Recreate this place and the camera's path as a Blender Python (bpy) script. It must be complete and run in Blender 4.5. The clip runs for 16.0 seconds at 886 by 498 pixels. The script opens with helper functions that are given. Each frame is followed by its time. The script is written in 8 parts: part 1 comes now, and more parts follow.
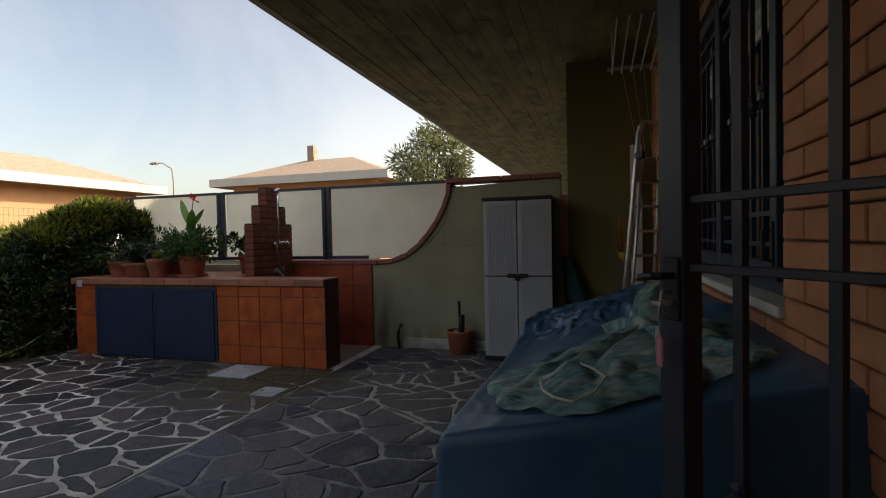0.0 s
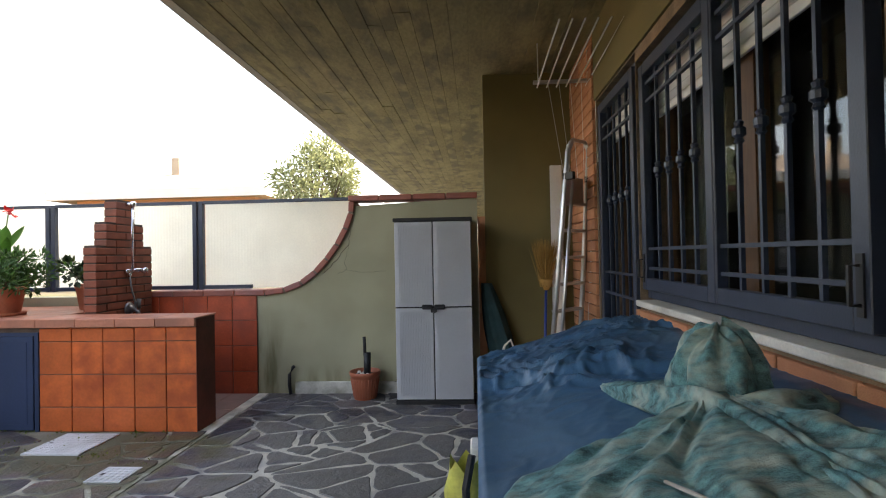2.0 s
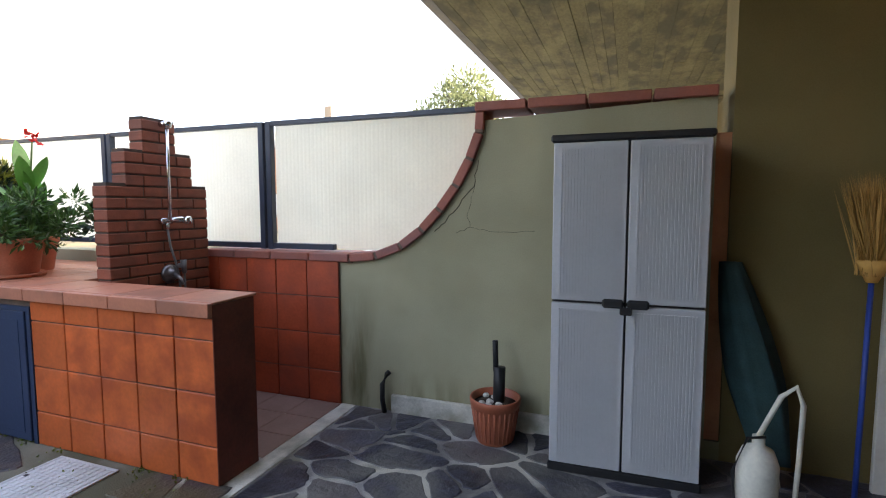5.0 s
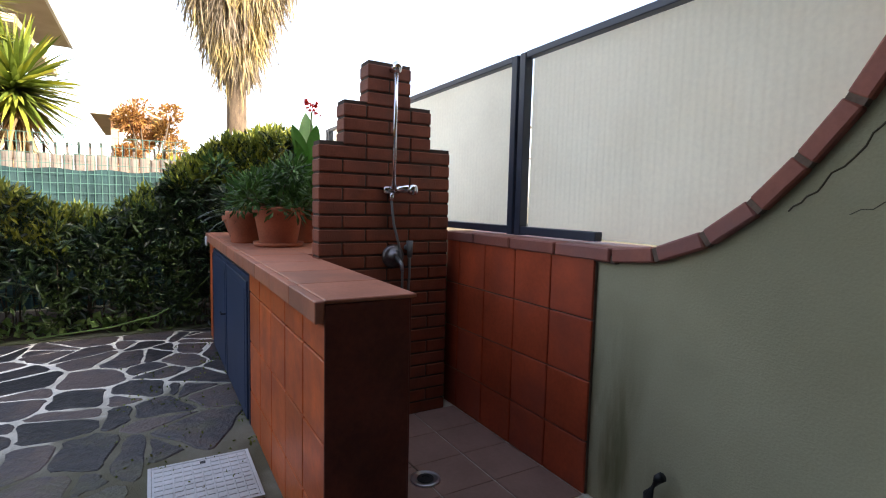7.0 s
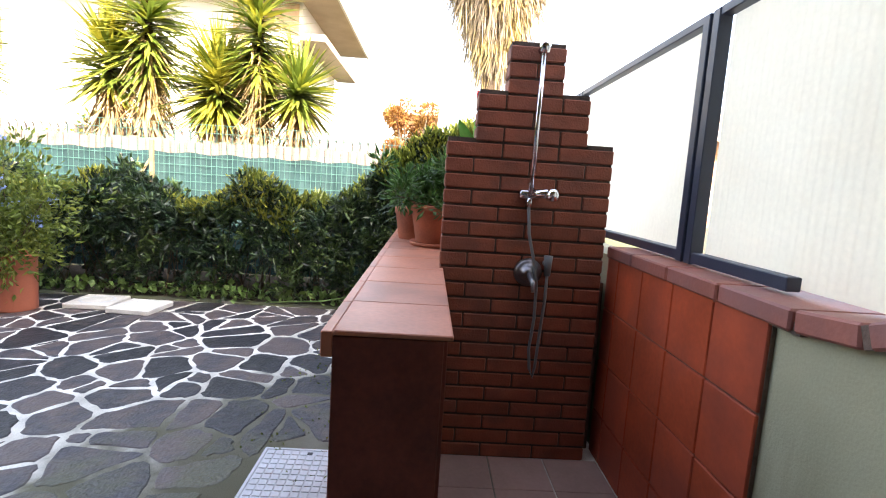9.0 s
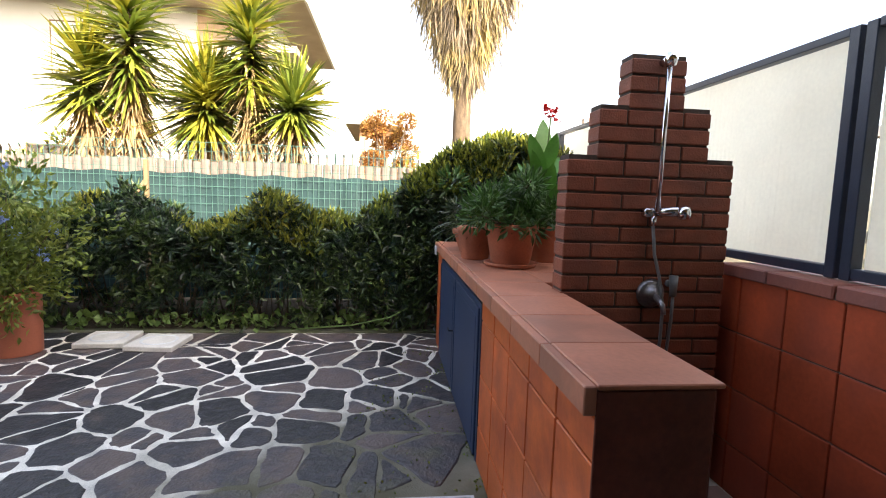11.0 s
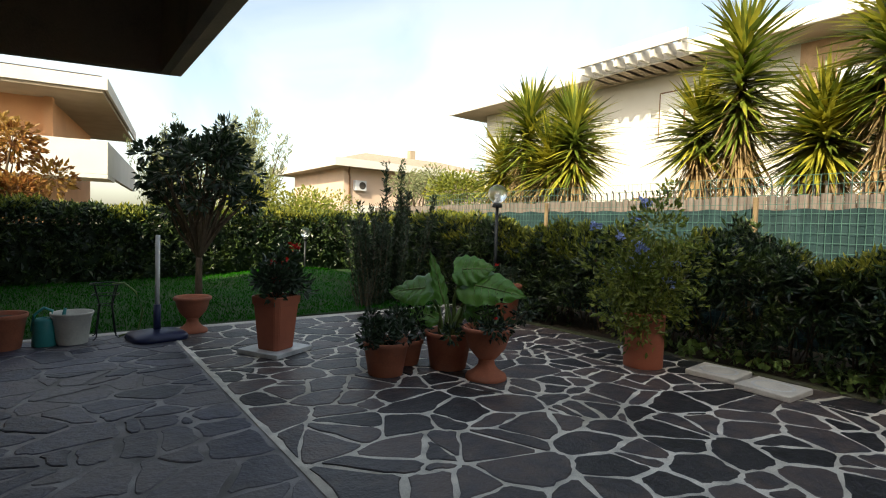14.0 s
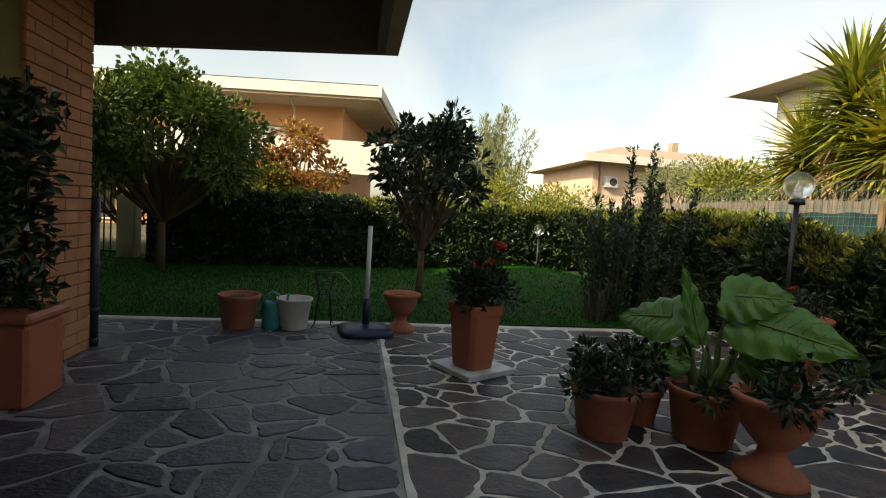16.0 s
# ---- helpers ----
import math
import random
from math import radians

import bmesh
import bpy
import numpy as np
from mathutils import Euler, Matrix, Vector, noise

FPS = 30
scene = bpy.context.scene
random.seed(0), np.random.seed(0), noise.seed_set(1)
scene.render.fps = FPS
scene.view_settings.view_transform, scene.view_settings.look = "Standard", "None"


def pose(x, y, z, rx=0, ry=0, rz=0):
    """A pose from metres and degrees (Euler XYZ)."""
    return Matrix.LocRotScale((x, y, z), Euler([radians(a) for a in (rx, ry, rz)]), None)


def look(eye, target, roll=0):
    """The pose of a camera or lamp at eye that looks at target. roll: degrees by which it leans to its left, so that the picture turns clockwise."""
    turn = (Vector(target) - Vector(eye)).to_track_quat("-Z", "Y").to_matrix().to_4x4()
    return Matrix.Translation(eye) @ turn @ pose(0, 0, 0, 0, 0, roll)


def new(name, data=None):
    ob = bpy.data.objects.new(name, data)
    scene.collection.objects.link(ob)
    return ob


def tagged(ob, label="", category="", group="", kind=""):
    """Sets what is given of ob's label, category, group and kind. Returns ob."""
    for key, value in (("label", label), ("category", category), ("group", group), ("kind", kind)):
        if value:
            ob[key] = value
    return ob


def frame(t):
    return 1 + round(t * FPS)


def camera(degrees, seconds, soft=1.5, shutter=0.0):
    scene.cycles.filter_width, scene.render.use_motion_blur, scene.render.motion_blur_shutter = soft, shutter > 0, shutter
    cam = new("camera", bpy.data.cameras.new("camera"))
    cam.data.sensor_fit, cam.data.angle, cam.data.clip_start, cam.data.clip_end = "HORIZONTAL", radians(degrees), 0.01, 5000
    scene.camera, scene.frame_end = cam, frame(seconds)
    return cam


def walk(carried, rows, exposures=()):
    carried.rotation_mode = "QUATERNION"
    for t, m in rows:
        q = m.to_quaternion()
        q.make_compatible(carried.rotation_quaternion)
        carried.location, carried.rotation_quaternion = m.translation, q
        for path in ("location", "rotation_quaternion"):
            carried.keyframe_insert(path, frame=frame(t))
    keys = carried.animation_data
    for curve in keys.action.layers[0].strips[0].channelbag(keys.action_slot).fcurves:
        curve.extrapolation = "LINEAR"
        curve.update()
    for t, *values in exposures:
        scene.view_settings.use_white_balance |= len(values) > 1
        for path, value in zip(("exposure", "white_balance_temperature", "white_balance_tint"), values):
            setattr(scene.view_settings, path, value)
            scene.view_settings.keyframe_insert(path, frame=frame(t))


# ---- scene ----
cam = camera(82.7, 16.0, soft=1.1)
PATH = [
    (0, (1.135, 0.98, 1.303), (0.545, 2.89, 1.252), -1.2),
    (0.5, (1.085, 1.017, 1.325), (0.605, 2.959, 1.327), -1.1),
    (1, (1.019, 1.164, 1.338), (0.607, 3.121, 1.364), -1.5),
    (1.5, (0.894, 1.371, 1.351), (0.581, 3.346, 1.373), -1.2),
    (2, (0.729, 1.572, 1.344), (0.601, 3.567, 1.37), -1.1),
    (2.5, (0.596, 1.806, 1.332), (0.6, 3.806, 1.34), -1.1),
    (3, (0.523, 2.125, 1.314), (0.467, 4.123, 1.276), -0.3),
    (3.2, (0.473, 2.235, 1.304), (0.375, 4.232, 1.253), -0.1),
    (5.3, (0.284, 3.826, 1.346), (-0.57, 5.626, 1.171), 0.4),
    (5.5, (0.219, 3.982, 1.282), (-0.767, 5.716, 1.15), 1.2),
    (6, (0.154, 4.348, 1.26), (-1.17, 5.838, 1.1), 1.8),
    (6.5, (0.059, 4.62, 1.219), (-1.485, 5.879, 1.04), 1.0),
    (7, (-0.041, 4.954, 1.183), (-1.764, 5.954, 1.01), 1.4),
    (7.5, (-0.074, 5.251, 1.181), (-1.952, 5.909, 0.983), 2.6),
    (8, (-0.173, 5.423, 1.191), (-2.125, 5.784, 0.952), 2.9),
    (8.5, (-0.226, 5.572, 1.232), (-2.205, 5.699, 0.974), 3.7),
    (8.7, (-0.232, 5.619, 1.262), (-2.215, 5.675, 1.009), 3.8),
    (10.8, (-0.444, 5.007, 1.287), (-2.415, 5.292, 1.095), 2.1),
    (11, (-0.453, 4.922, 1.296), (-2.429, 5.149, 1.087), 1.9),
    (11.5, (-0.463, 4.79, 1.253), (-2.45, 4.707, 1.039), 1.9),
    (12, (-0.456, 4.747, 1.218), (-2.378, 4.232, 1.017), 2.0),
    (12.5, (-0.454, 4.69, 1.197), (-2.247, 3.815, 1.044), 1.5),
    (13, (-0.452, 4.656, 1.179), (-2.076, 3.492, 1.08), 1.2),
    (13.5, (-0.448, 4.587, 1.163), (-1.886, 3.199, 1.083), 1.4),
    (14, (-0.45, 4.531, 1.145), (-1.667, 2.946, 1.065), 1.8),
    (14.5, (-0.502, 4.361, 1.129), (-1.483, 2.62, 1.055), 2.0),
    (15, (-0.646, 4.137, 1.145), (-1.413, 2.291, 1.074), 2.1),
    (15.5, (-0.877, 3.902, 1.13), (-1.41, 1.976, 1.046), 3.7),
    (16, (-1.093, 3.706, 1.146), (-1.435, 1.74, 1.011), 3.7),
]
EXPOSURES = [
    (0.0, 0.9), (0.5, 1.3), (1.0, 1.9), (1.5, 2.5), (2.0, 3.0), (2.5, 3.8), (3.0, 4.1), (5.5, 2.55), (6.0, 2.3), (7.0, 2.42), (8.0, 3.1),
    (8.5, 3.35), (11.0, 2.7), (11.5, 2.65), (12.0, 2.6), (12.5, 2.5), (13.0, 2.12), (13.5, 1.65), (14.0, 1.2), (14.5, 0.85), (15.0, 0.7), (16.0, 0.95),
]
TINT = 13
walk(cam, [(t, look(eye, target, roll)) for t, eye, target, roll in PATH], [(t, e, 7800 if t < 0.8 else 7450 if t < 4 else 6800 if t < 9 else 7150 if t < 13.2 else 7500 if t < 15.5 else 8300, TINT if t < 13 else 5) for t, e in EXPOSURES])

# ---- light ----
SUN_AZ, SUN_EL = 28.0, 33.0
world = bpy.data.worlds.new("sky")
scene.world = world
world.use_nodes = True
wn = world.node_tree
sky = wn.nodes.new("ShaderNodeTexSky")
sky.sky_type = "NISHITA"
sky.sun_disc = False
sky.sun_elevation = radians(SUN_EL)
sky.sun_rotation = radians(90 - SUN_AZ)
sky.air_density, sky.dust_density, sky.ozone_density = 1.0, 2.5, 1.0
# thin veils of cloud over the whole sky
veil_at = wn.nodes.new("ShaderNodeTexCoord")
veil = wn.nodes.new("ShaderNodeTexNoise")
veil.inputs["Scale"].default_value, veil.inputs["Detail"].default_value, veil.inputs["Distortion"].default_value = 2.6, 7, 0.6
wn.links.new(veil_at.outputs["Generated"], veil.inputs["Vector"])
veil_amount = wn.nodes.new("ShaderNodeMapRange")
for key, val in (("From Min", 0.36), ("From Max", 0.60), ("To Min", 0.25), ("To Max", 0.95)):
    veil_amount.inputs[key].default_value = val
wn.links.new(veil.outputs[0], veil_amount.inputs["Value"])
pale = wn.nodes.new("ShaderNodeHueSaturation")
pale.inputs["Saturation"].default_value, pale.inputs["Value"].default_value = 0.6, 1.15
wn.links.new(sky.outputs[0], pale.inputs["Color"])
wn.links.new(veil_amount.outputs[0], pale.inputs["Fac"])
wn.links.new(pale.outputs[0], wn.nodes["Background"].inputs[0])
wn.nodes["Background"].inputs[1].default_value = 0.135
sun_data = bpy.data.lights.new("sun", "SUN")
sun_data.energy, sun_data.angle, sun_data.color = 3.4, radians(0.6), (1.0, 0.93, 0.80)
sun = new("sun", sun_data)
sdir = Vector((math.cos(radians(SUN_AZ)) * math.cos(radians(SUN_EL)), math.sin(radians(SUN_AZ)) * math.cos(radians(SUN_EL)), math.sin(radians(SUN_EL))))
sun.matrix_world = look(sdir * 40, (0, 0, 0))

# ---- materials ----
def mat(name, base, rough=0.8, var=0.25, scale=6.0, fine=90.0, bump=0.25, metal=0.0, spec=0.4, piece=0.0, island=0.0, tint=None, tscale=1.3, tamount=0.5, translucent=0.0, stretch=(1, 1, 1), coat=0.0):
    """Two scales of noise over a base colour, with relief; piece and island vary it from piece to piece."""
    m = bpy.data.materials.new(name)
    m.use_nodes = True
    nt = m.node_tree
    n, l = nt.nodes, nt.links
    bs = n["Principled BSDF"]
    geo = n.new("ShaderNodeNewGeometry")
    mp = n.new("ShaderNodeMapping")
    mp.inputs["Scale"].default_value = stretch
    l.new(geo.outputs["Position"], mp.inputs["Vector"])
    big = n.new("ShaderNodeTexNoise")
    big.inputs["Scale"].default_value, big.inputs["Detail"].default_value = scale, 5
    small = n.new("ShaderNodeTexNoise")
    small.inputs["Scale"].default_value, small.inputs["Detail"].default_value = fine, 4
    for t in (big, small):
        l.new(mp.outputs[0], t.inputs["Vector"])
    add = n.new("ShaderNodeMath")
    add.operation = "MULTIPLY_ADD"
    l.new(small.outputs[0], add.inputs[0])
    add.inputs[1].default_value = 0.5
    l.new(big.outputs[0], add.inputs[2])
    value = add.outputs[0]
    for amount, node, out in ((piece, "ShaderNodeObjectInfo", "Random"), (island, "ShaderNodeNewGeometry", "Random Per Island")):
        if amount:
            src = n.new(node)
            more = n.new("ShaderNodeMath")
            more.operation = "MULTIPLY_ADD"
            l.new(src.outputs[out], more.inputs[0])
            more.inputs[1].default_value = amount
            l.new(value, more.inputs[2])
            value = more.outputs[0]
    top = 0.95 + piece + island
    ramp = n.new("ShaderNodeMapRange")
    ramp.inputs["From Min"].default_value, ramp.inputs["From Max"].default_value = 0.5, top
    ramp.inputs["To Min"].default_value, ramp.inputs["To Max"].default_value = 1 - var, 1 + var
    l.new(value, ramp.inputs["Value"])
    col = n.new("ShaderNodeVectorMath")
    col.operation = "SCALE"
    col.inputs[0].default_value = base
    l.new(ramp.outputs[0], col.inputs["Scale"])
    colour = col.outputs[0]
    if tint:
        tn = n.new("ShaderNodeTexNoise")
        tn.inputs["Scale"].default_value, tn.inputs["Detail"].default_value = tscale, 6
        l.new(mp.outputs[0], tn.inputs["Vector"])
        src = tn.outputs[0]
        if island or piece:
            rnd = n.new("ShaderNodeNewGeometry" if island else "ShaderNodeObjectInfo")
            mixv = n.new("ShaderNodeMath")
            mixv.operation = "MULTIPLY_ADD"
            l.new(rnd.outputs["Random Per Island" if island else "Random"], mixv.inputs[0])
            mixv.inputs[1].default_value = 0.35
            sub = n.new("ShaderNodeMath")
            sub.operation = "SUBTRACT"
            sub.inputs[1].default_value = 0.17
            l.new(src, mixv.inputs[2])
            l.new(mixv.outputs[0], sub.inputs[0])
            src = sub.outputs[0]
        tr = n.new("ShaderNodeMapRange")
        tr.inputs["From Min"].default_value, tr.inputs["From Max"].default_value = 0.45, 0.68
        tr.inputs["To Max"].default_value = tamount
        l.new(src, tr.inputs["Value"])
        mix = n.new("ShaderNodeMix")
        mix.data_type = "RGBA"
        l.new(tr.outputs[0], mix.inputs["Factor"])
        l.new(colour, mix.inputs["A"])
        mix.inputs["B"].default_value = (*tint, 1)
        colour = mix.outputs["Result"]
    l.new(colour, bs.inputs["Base Color"])
    bs.inputs["Roughness"].default_value, bs.inputs["Metallic"].default_value = rough, metal
    bs.inputs["Specular IOR Level"].default_value = spec
    bs.inputs["Coat Weight"].default_value = coat
    if bump:
        bp = n.new("ShaderNodeBump")
        bp.inputs["Strength"].default_value, bp.inputs["Distance"].default_value = bump, 0.01
        l.new(add.outputs[0], bp.inputs["Height"])
        l.new(bp.outputs[0], bs.inputs["Normal"])
    if translucent:
        tl = n.new("ShaderNodeBsdfTranslucent")
        l.new(colour, tl.inputs["Color"])
        mx = n.new("ShaderNodeMixShader")
        mx.inputs[0].default_value = translucent
        l.new(bs.outputs[0], mx.inputs[1])
        l.new(tl.outputs[0], mx.inputs[2])
        l.new(mx.outputs[0], n["Material Output"].inputs["Surface"])
    return m


def glass_mat():
    m = bpy.data.materials.new("window_glass")
    m.use_nodes = True
    b = m.node_tree.nodes["Principled BSDF"]
    b.inputs["Base Color"].default_value = (0.9, 0.95, 0.95, 1)
    b.inputs["Roughness"].default_value = 0.02
    b.inputs["Transmission Weight"].default_value = 1.0
    b.inputs["IOR"].default_value = 1.33
    return m


M = {
    "stone": mat("porphyry_stone", (0.046, 0.041, 0.046), 0.44, 1.0, 15, 60, 1.0, spec=0.55, island=0.9, tint=(0.135, 0.092, 0.074), tscale=7, tamount=0.65),
    "stone_p": mat("porphyry_stone_piece", (0.046, 0.041, 0.046), 0.44, 1.0, 15, 60, 1.0, spec=0.55, piece=0.9, tint=(0.135, 0.092, 0.074), tscale=7, tamount=0.65),
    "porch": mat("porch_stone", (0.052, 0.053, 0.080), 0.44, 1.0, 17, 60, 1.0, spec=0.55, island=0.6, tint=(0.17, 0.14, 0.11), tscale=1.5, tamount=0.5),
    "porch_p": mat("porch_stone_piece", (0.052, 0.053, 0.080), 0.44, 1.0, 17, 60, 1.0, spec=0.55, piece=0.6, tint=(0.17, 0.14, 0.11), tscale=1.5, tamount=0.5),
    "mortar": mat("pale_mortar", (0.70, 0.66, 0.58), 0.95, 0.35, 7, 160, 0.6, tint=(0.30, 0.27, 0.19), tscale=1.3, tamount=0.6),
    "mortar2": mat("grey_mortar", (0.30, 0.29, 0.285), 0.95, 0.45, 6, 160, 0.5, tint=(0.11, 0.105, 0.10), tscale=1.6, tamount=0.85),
    "moss": mat("mossy_stone", (0.065, 0.06, 0.05), 0.8, 0.7, 12, 60, 1.0, piece=0.4, tint=(0.07, 0.08, 0.03), tscale=5, tamount=0.8),
    "tile": mat("terracotta_tile", (0.58, 0.125, 0.032), 0.42, 0.35, 4, 50, 0.10, spec=0.45, piece=0.45, tint=(0.30, 0.05, 0.018), tscale=7, tamount=0.6),
    "tiledark": mat("terracotta_wall_tile", (0.46, 0.080, 0.032), 0.42, 0.35, 5, 50, 0.08, spec=0.4, piece=0.3, tint=(0.24, 0.06, 0.04), tscale=3.5, tamount=0.6),
    "top": mat("terracotta_top_tile", (0.52, 0.20, 0.12), 0.45, 0.25, 4, 60, 0.12, spec=0.4, piece=0.3, tint=(0.25, 0.11, 0.075), tscale=4, tamount=0.7),
    "grout": mat("grey_grout", (0.16, 0.11, 0.085), 0.95, 0.3, 12, 120, 0.4),
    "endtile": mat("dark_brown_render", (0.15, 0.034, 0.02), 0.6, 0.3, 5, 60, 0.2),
    "brick": mat("smooth_brown_brick", (0.25, 0.074, 0.040), 0.75, 0.35, 9, 120, 0.45, piece=0.6, tint=(0.13, 0.055, 0.04), tscale=6, tamount=0.6),
    "joint": mat("dark_joint", (0.07, 0.05, 0.04), 0.95, 0.3, 12, 120, 0.4),
    "block": mat("orange_facing_block", (0.50, 0.225, 0.115), 0.85, 0.25, 8, 180, 0.5, piece=0.35, tint=(0.36, 0.13, 0.07), tscale=5, tamount=0.5),
    "blockjoint": mat("brown_block_joint", (0.22, 0.155, 0.10), 0.95, 0.3, 12, 120, 0.4),
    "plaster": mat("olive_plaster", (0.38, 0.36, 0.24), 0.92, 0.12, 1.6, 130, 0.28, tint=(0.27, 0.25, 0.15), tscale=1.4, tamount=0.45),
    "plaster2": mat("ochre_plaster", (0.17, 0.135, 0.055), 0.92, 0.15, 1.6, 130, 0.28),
    "concrete": mat("board_marked_concrete", (0.30, 0.238, 0.105), 0.9, 0.5, 2.6, 38, 0.9, island=0.3, tint=(0.13, 0.105, 0.06), tscale=6.5, tamount=0.75, stretch=(1, 0.45, 1)),
    "fascia": mat("fascia_concrete", (0.22, 0.19, 0.145), 0.9, 0.25, 3, 60, 0.5, tint=(0.17, 0.14, 0.10), tscale=3, tamount=0.5),
    "steel": mat("slate_blue_painted_steel", (0.026, 0.036, 0.062), 0.42, 0.15, 8, 140, 0.1, spec=0.5),
    "bluedoor": mat("blue_painted_door", (0.022, 0.038, 0.085), 0.5, 0.15, 3, 60, 0.1),
    "sill": mat("travertine_sill", (0.58, 0.55, 0.49), 0.6, 0.2, 5, 90, 0.2),
    "marble": mat("grey_marble", (0.60, 0.60, 0.58), 0.4, 0.2, 7, 60, 0.1, tint=(0.30, 0.31, 0.32), tscale=6, tamount=0.7),
    "plinth": mat("flaking_white_plinth", (0.55, 0.53, 0.47), 0.9, 0.2, 8, 90, 0.5, tint=(0.26, 0.25, 0.18), tscale=7, tamount=0.8),
    "terracotta": mat("terracotta_pot", (0.42, 0.14, 0.075), 0.8, 0.22, 6, 90, 0.25, tint=(0.30, 0.14, 0.10), tscale=5, tamount=0.5),
    "terraplastic": mat("terracotta_plastic", (0.40, 0.12, 0.065), 0.5, 0.12, 5, 90, 0.06),
    "soil": mat("dark_soil", (0.05, 0.036, 0.026), 1.0, 0.4, 30, 140, 1.0),
    "whiteplastic": mat("light_grey_plastic", (0.50, 0.51, 0.54), 0.40, 0.06, 3, 60, 0.04),
    "blackplastic": mat("black_plastic", (0.018, 0.018, 0.02), 0.5, 0.2, 8, 80, 0.05),
    "tarp": mat("blue_tarpaulin", (0.034, 0.100, 0.190), 0.40, 0.2, 4, 120, 0.08, spec=0.45, tint=(0.062, 0.140, 0.225), tscale=3, tamount=0.7),
    "net": mat("green_shade_net", (0.115, 0.27, 0.28), 0.5, 0.8, 26, 300, 0.8, tint=(0.58, 0.66, 0.55), tscale=9, tamount=0.85, stretch=(0.8, 2.0, 1.6), translucent=0.15),
    "chrome": mat("chrome", (0.75, 0.75, 0.77), 0.13, 0.03, 5, 60, 0, metal=1.0),
    "oldchrome": mat("tarnished_chrome", (0.20, 0.19, 0.20), 0.3, 0.3, 30, 90, 0.1, metal=0.8),
    "alu": mat("aluminium", (0.62, 0.62, 0.62), 0.38, 0.1, 9, 120, 0.05, metal=0.9),
    "hose": mat("grey_hose", (0.16, 0.165, 0.17), 0.4, 0.1, 20, 90, 0.05),
    "panel": mat("cream_corrugated_sheet", (0.83, 0.80, 0.66), 0.45, 0.07, 2.0, 60, 0.03, tint=(0.66, 0.60, 0.45), tscale=1.4, tamount=0.22, translucent=0.72),
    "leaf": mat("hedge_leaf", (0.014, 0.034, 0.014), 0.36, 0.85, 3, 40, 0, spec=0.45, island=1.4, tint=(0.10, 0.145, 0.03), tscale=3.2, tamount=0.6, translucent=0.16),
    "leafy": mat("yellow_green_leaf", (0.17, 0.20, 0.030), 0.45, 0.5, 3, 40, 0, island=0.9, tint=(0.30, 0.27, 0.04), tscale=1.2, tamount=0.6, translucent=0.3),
    "leafdark": mat("dark_glossy_leaf", (0.022, 0.042, 0.018), 0.38, 0.5, 3, 40, 0, spec=0.5, island=0.9, translucent=0.15),
    "leafgold": mat("autumn_leaf", (0.26, 0.105, 0.028), 0.55, 0.6, 3, 40, 0, island=0.9, tint=(0.40, 0.26, 0.06), tscale=1.0, tamount=0.7, translucent=0.35),
    "leafmid": mat("tree_leaf", (0.085, 0.135, 0.025), 0.45, 0.7, 3, 40, 0, island=0.9, tint=(0.16, 0.18, 0.04), tscale=1.0, tamount=0.5, translucent=0.3),
    "plumbago": mat("plumbago_leaf", (0.125, 0.17, 0.028), 0.45, 0.6, 3, 40, 0, island=1.0, tint=(0.20, 0.21, 0.035), tscale=4, tamount=0.6, translucent=0.3),
    "potleaf": mat("fresh_green_leaf", (0.045, 0.105, 0.020), 0.42, 0.6, 3, 40, 0, spec=0.4, island=1.0, translucent=0.25),
    "leafpale": mat("pale_willow_leaf", (0.22, 0.24, 0.115), 0.6, 0.5, 3, 40, 0, island=0.8, translucent=0.3),
    "yucca": mat("yucca_blade", (0.14, 0.19, 0.028), 0.42, 0.55, 3, 40, 0, spec=0.5, island=1.0, tint=(0.46, 0.40, 0.05), tscale=1.5, tamount=0.85, translucent=0.25),
    "yuccadry": mat("dry_yucca_blade", (0.34, 0.23, 0.11), 0.8, 0.5, 3, 40, 0, island=0.9, translucent=0.2),
    "palmdry": mat("dry_palm_frond", (0.24, 0.19, 0.135), 0.85, 0.7, 3, 40, 0, island=0.9, tint=(0.45, 0.33, 0.08), tscale=0.8, tamount=0.6, translucent=0.25),
    "bigleaf": mat("alocasia_leaf", (0.085, 0.23, 0.035), 0.38, 0.25, 6, 60, 0.1, spec=0.5, tint=(0.14, 0.26, 0.06), tscale=5, tamount=0.5, translucent=0.25),
    "stem": mat("green_stem", (0.12, 0.19, 0.05), 0.5, 0.25, 6, 60, 0.1),
    "bark": mat("brown_bark", (0.10, 0.07, 0.045), 0.95, 0.4, 9, 60, 0.9, stretch=(1, 1, 0.3)),
    "red": mat("red_petal", (0.55, 0.02, 0.015), 0.5, 0.3, 20, 90, 0, island=0.5, translucent=0.2),
    "violet": mat("blue_plumbago_petal", (0.24, 0.32, 0.60), 0.5, 0.25, 20, 90, 0, island=0.5, translucent=0.2),
    "grass": mat("lawn_grass", (0.013, 0.105, 0.004), 1.0, 0.4, 2.0, 40, 0.4, spec=0.05, island=0.8, translucent=0.15),
    "lawnsoil": mat("lawn_ground", (0.008, 0.050, 0.004), 1.0, 0.35, 2.2, 90, 0.8, tint=(0.04, 0.045, 0.02), tscale=1.2, tamount=0.5),
    "earth": mat("earth_ground", (0.09, 0.075, 0.045), 1.0, 0.4, 0.6, 30, 0.8, tint=(0.07, 0.085, 0.03), tscale=0.3, tamount=0.8),
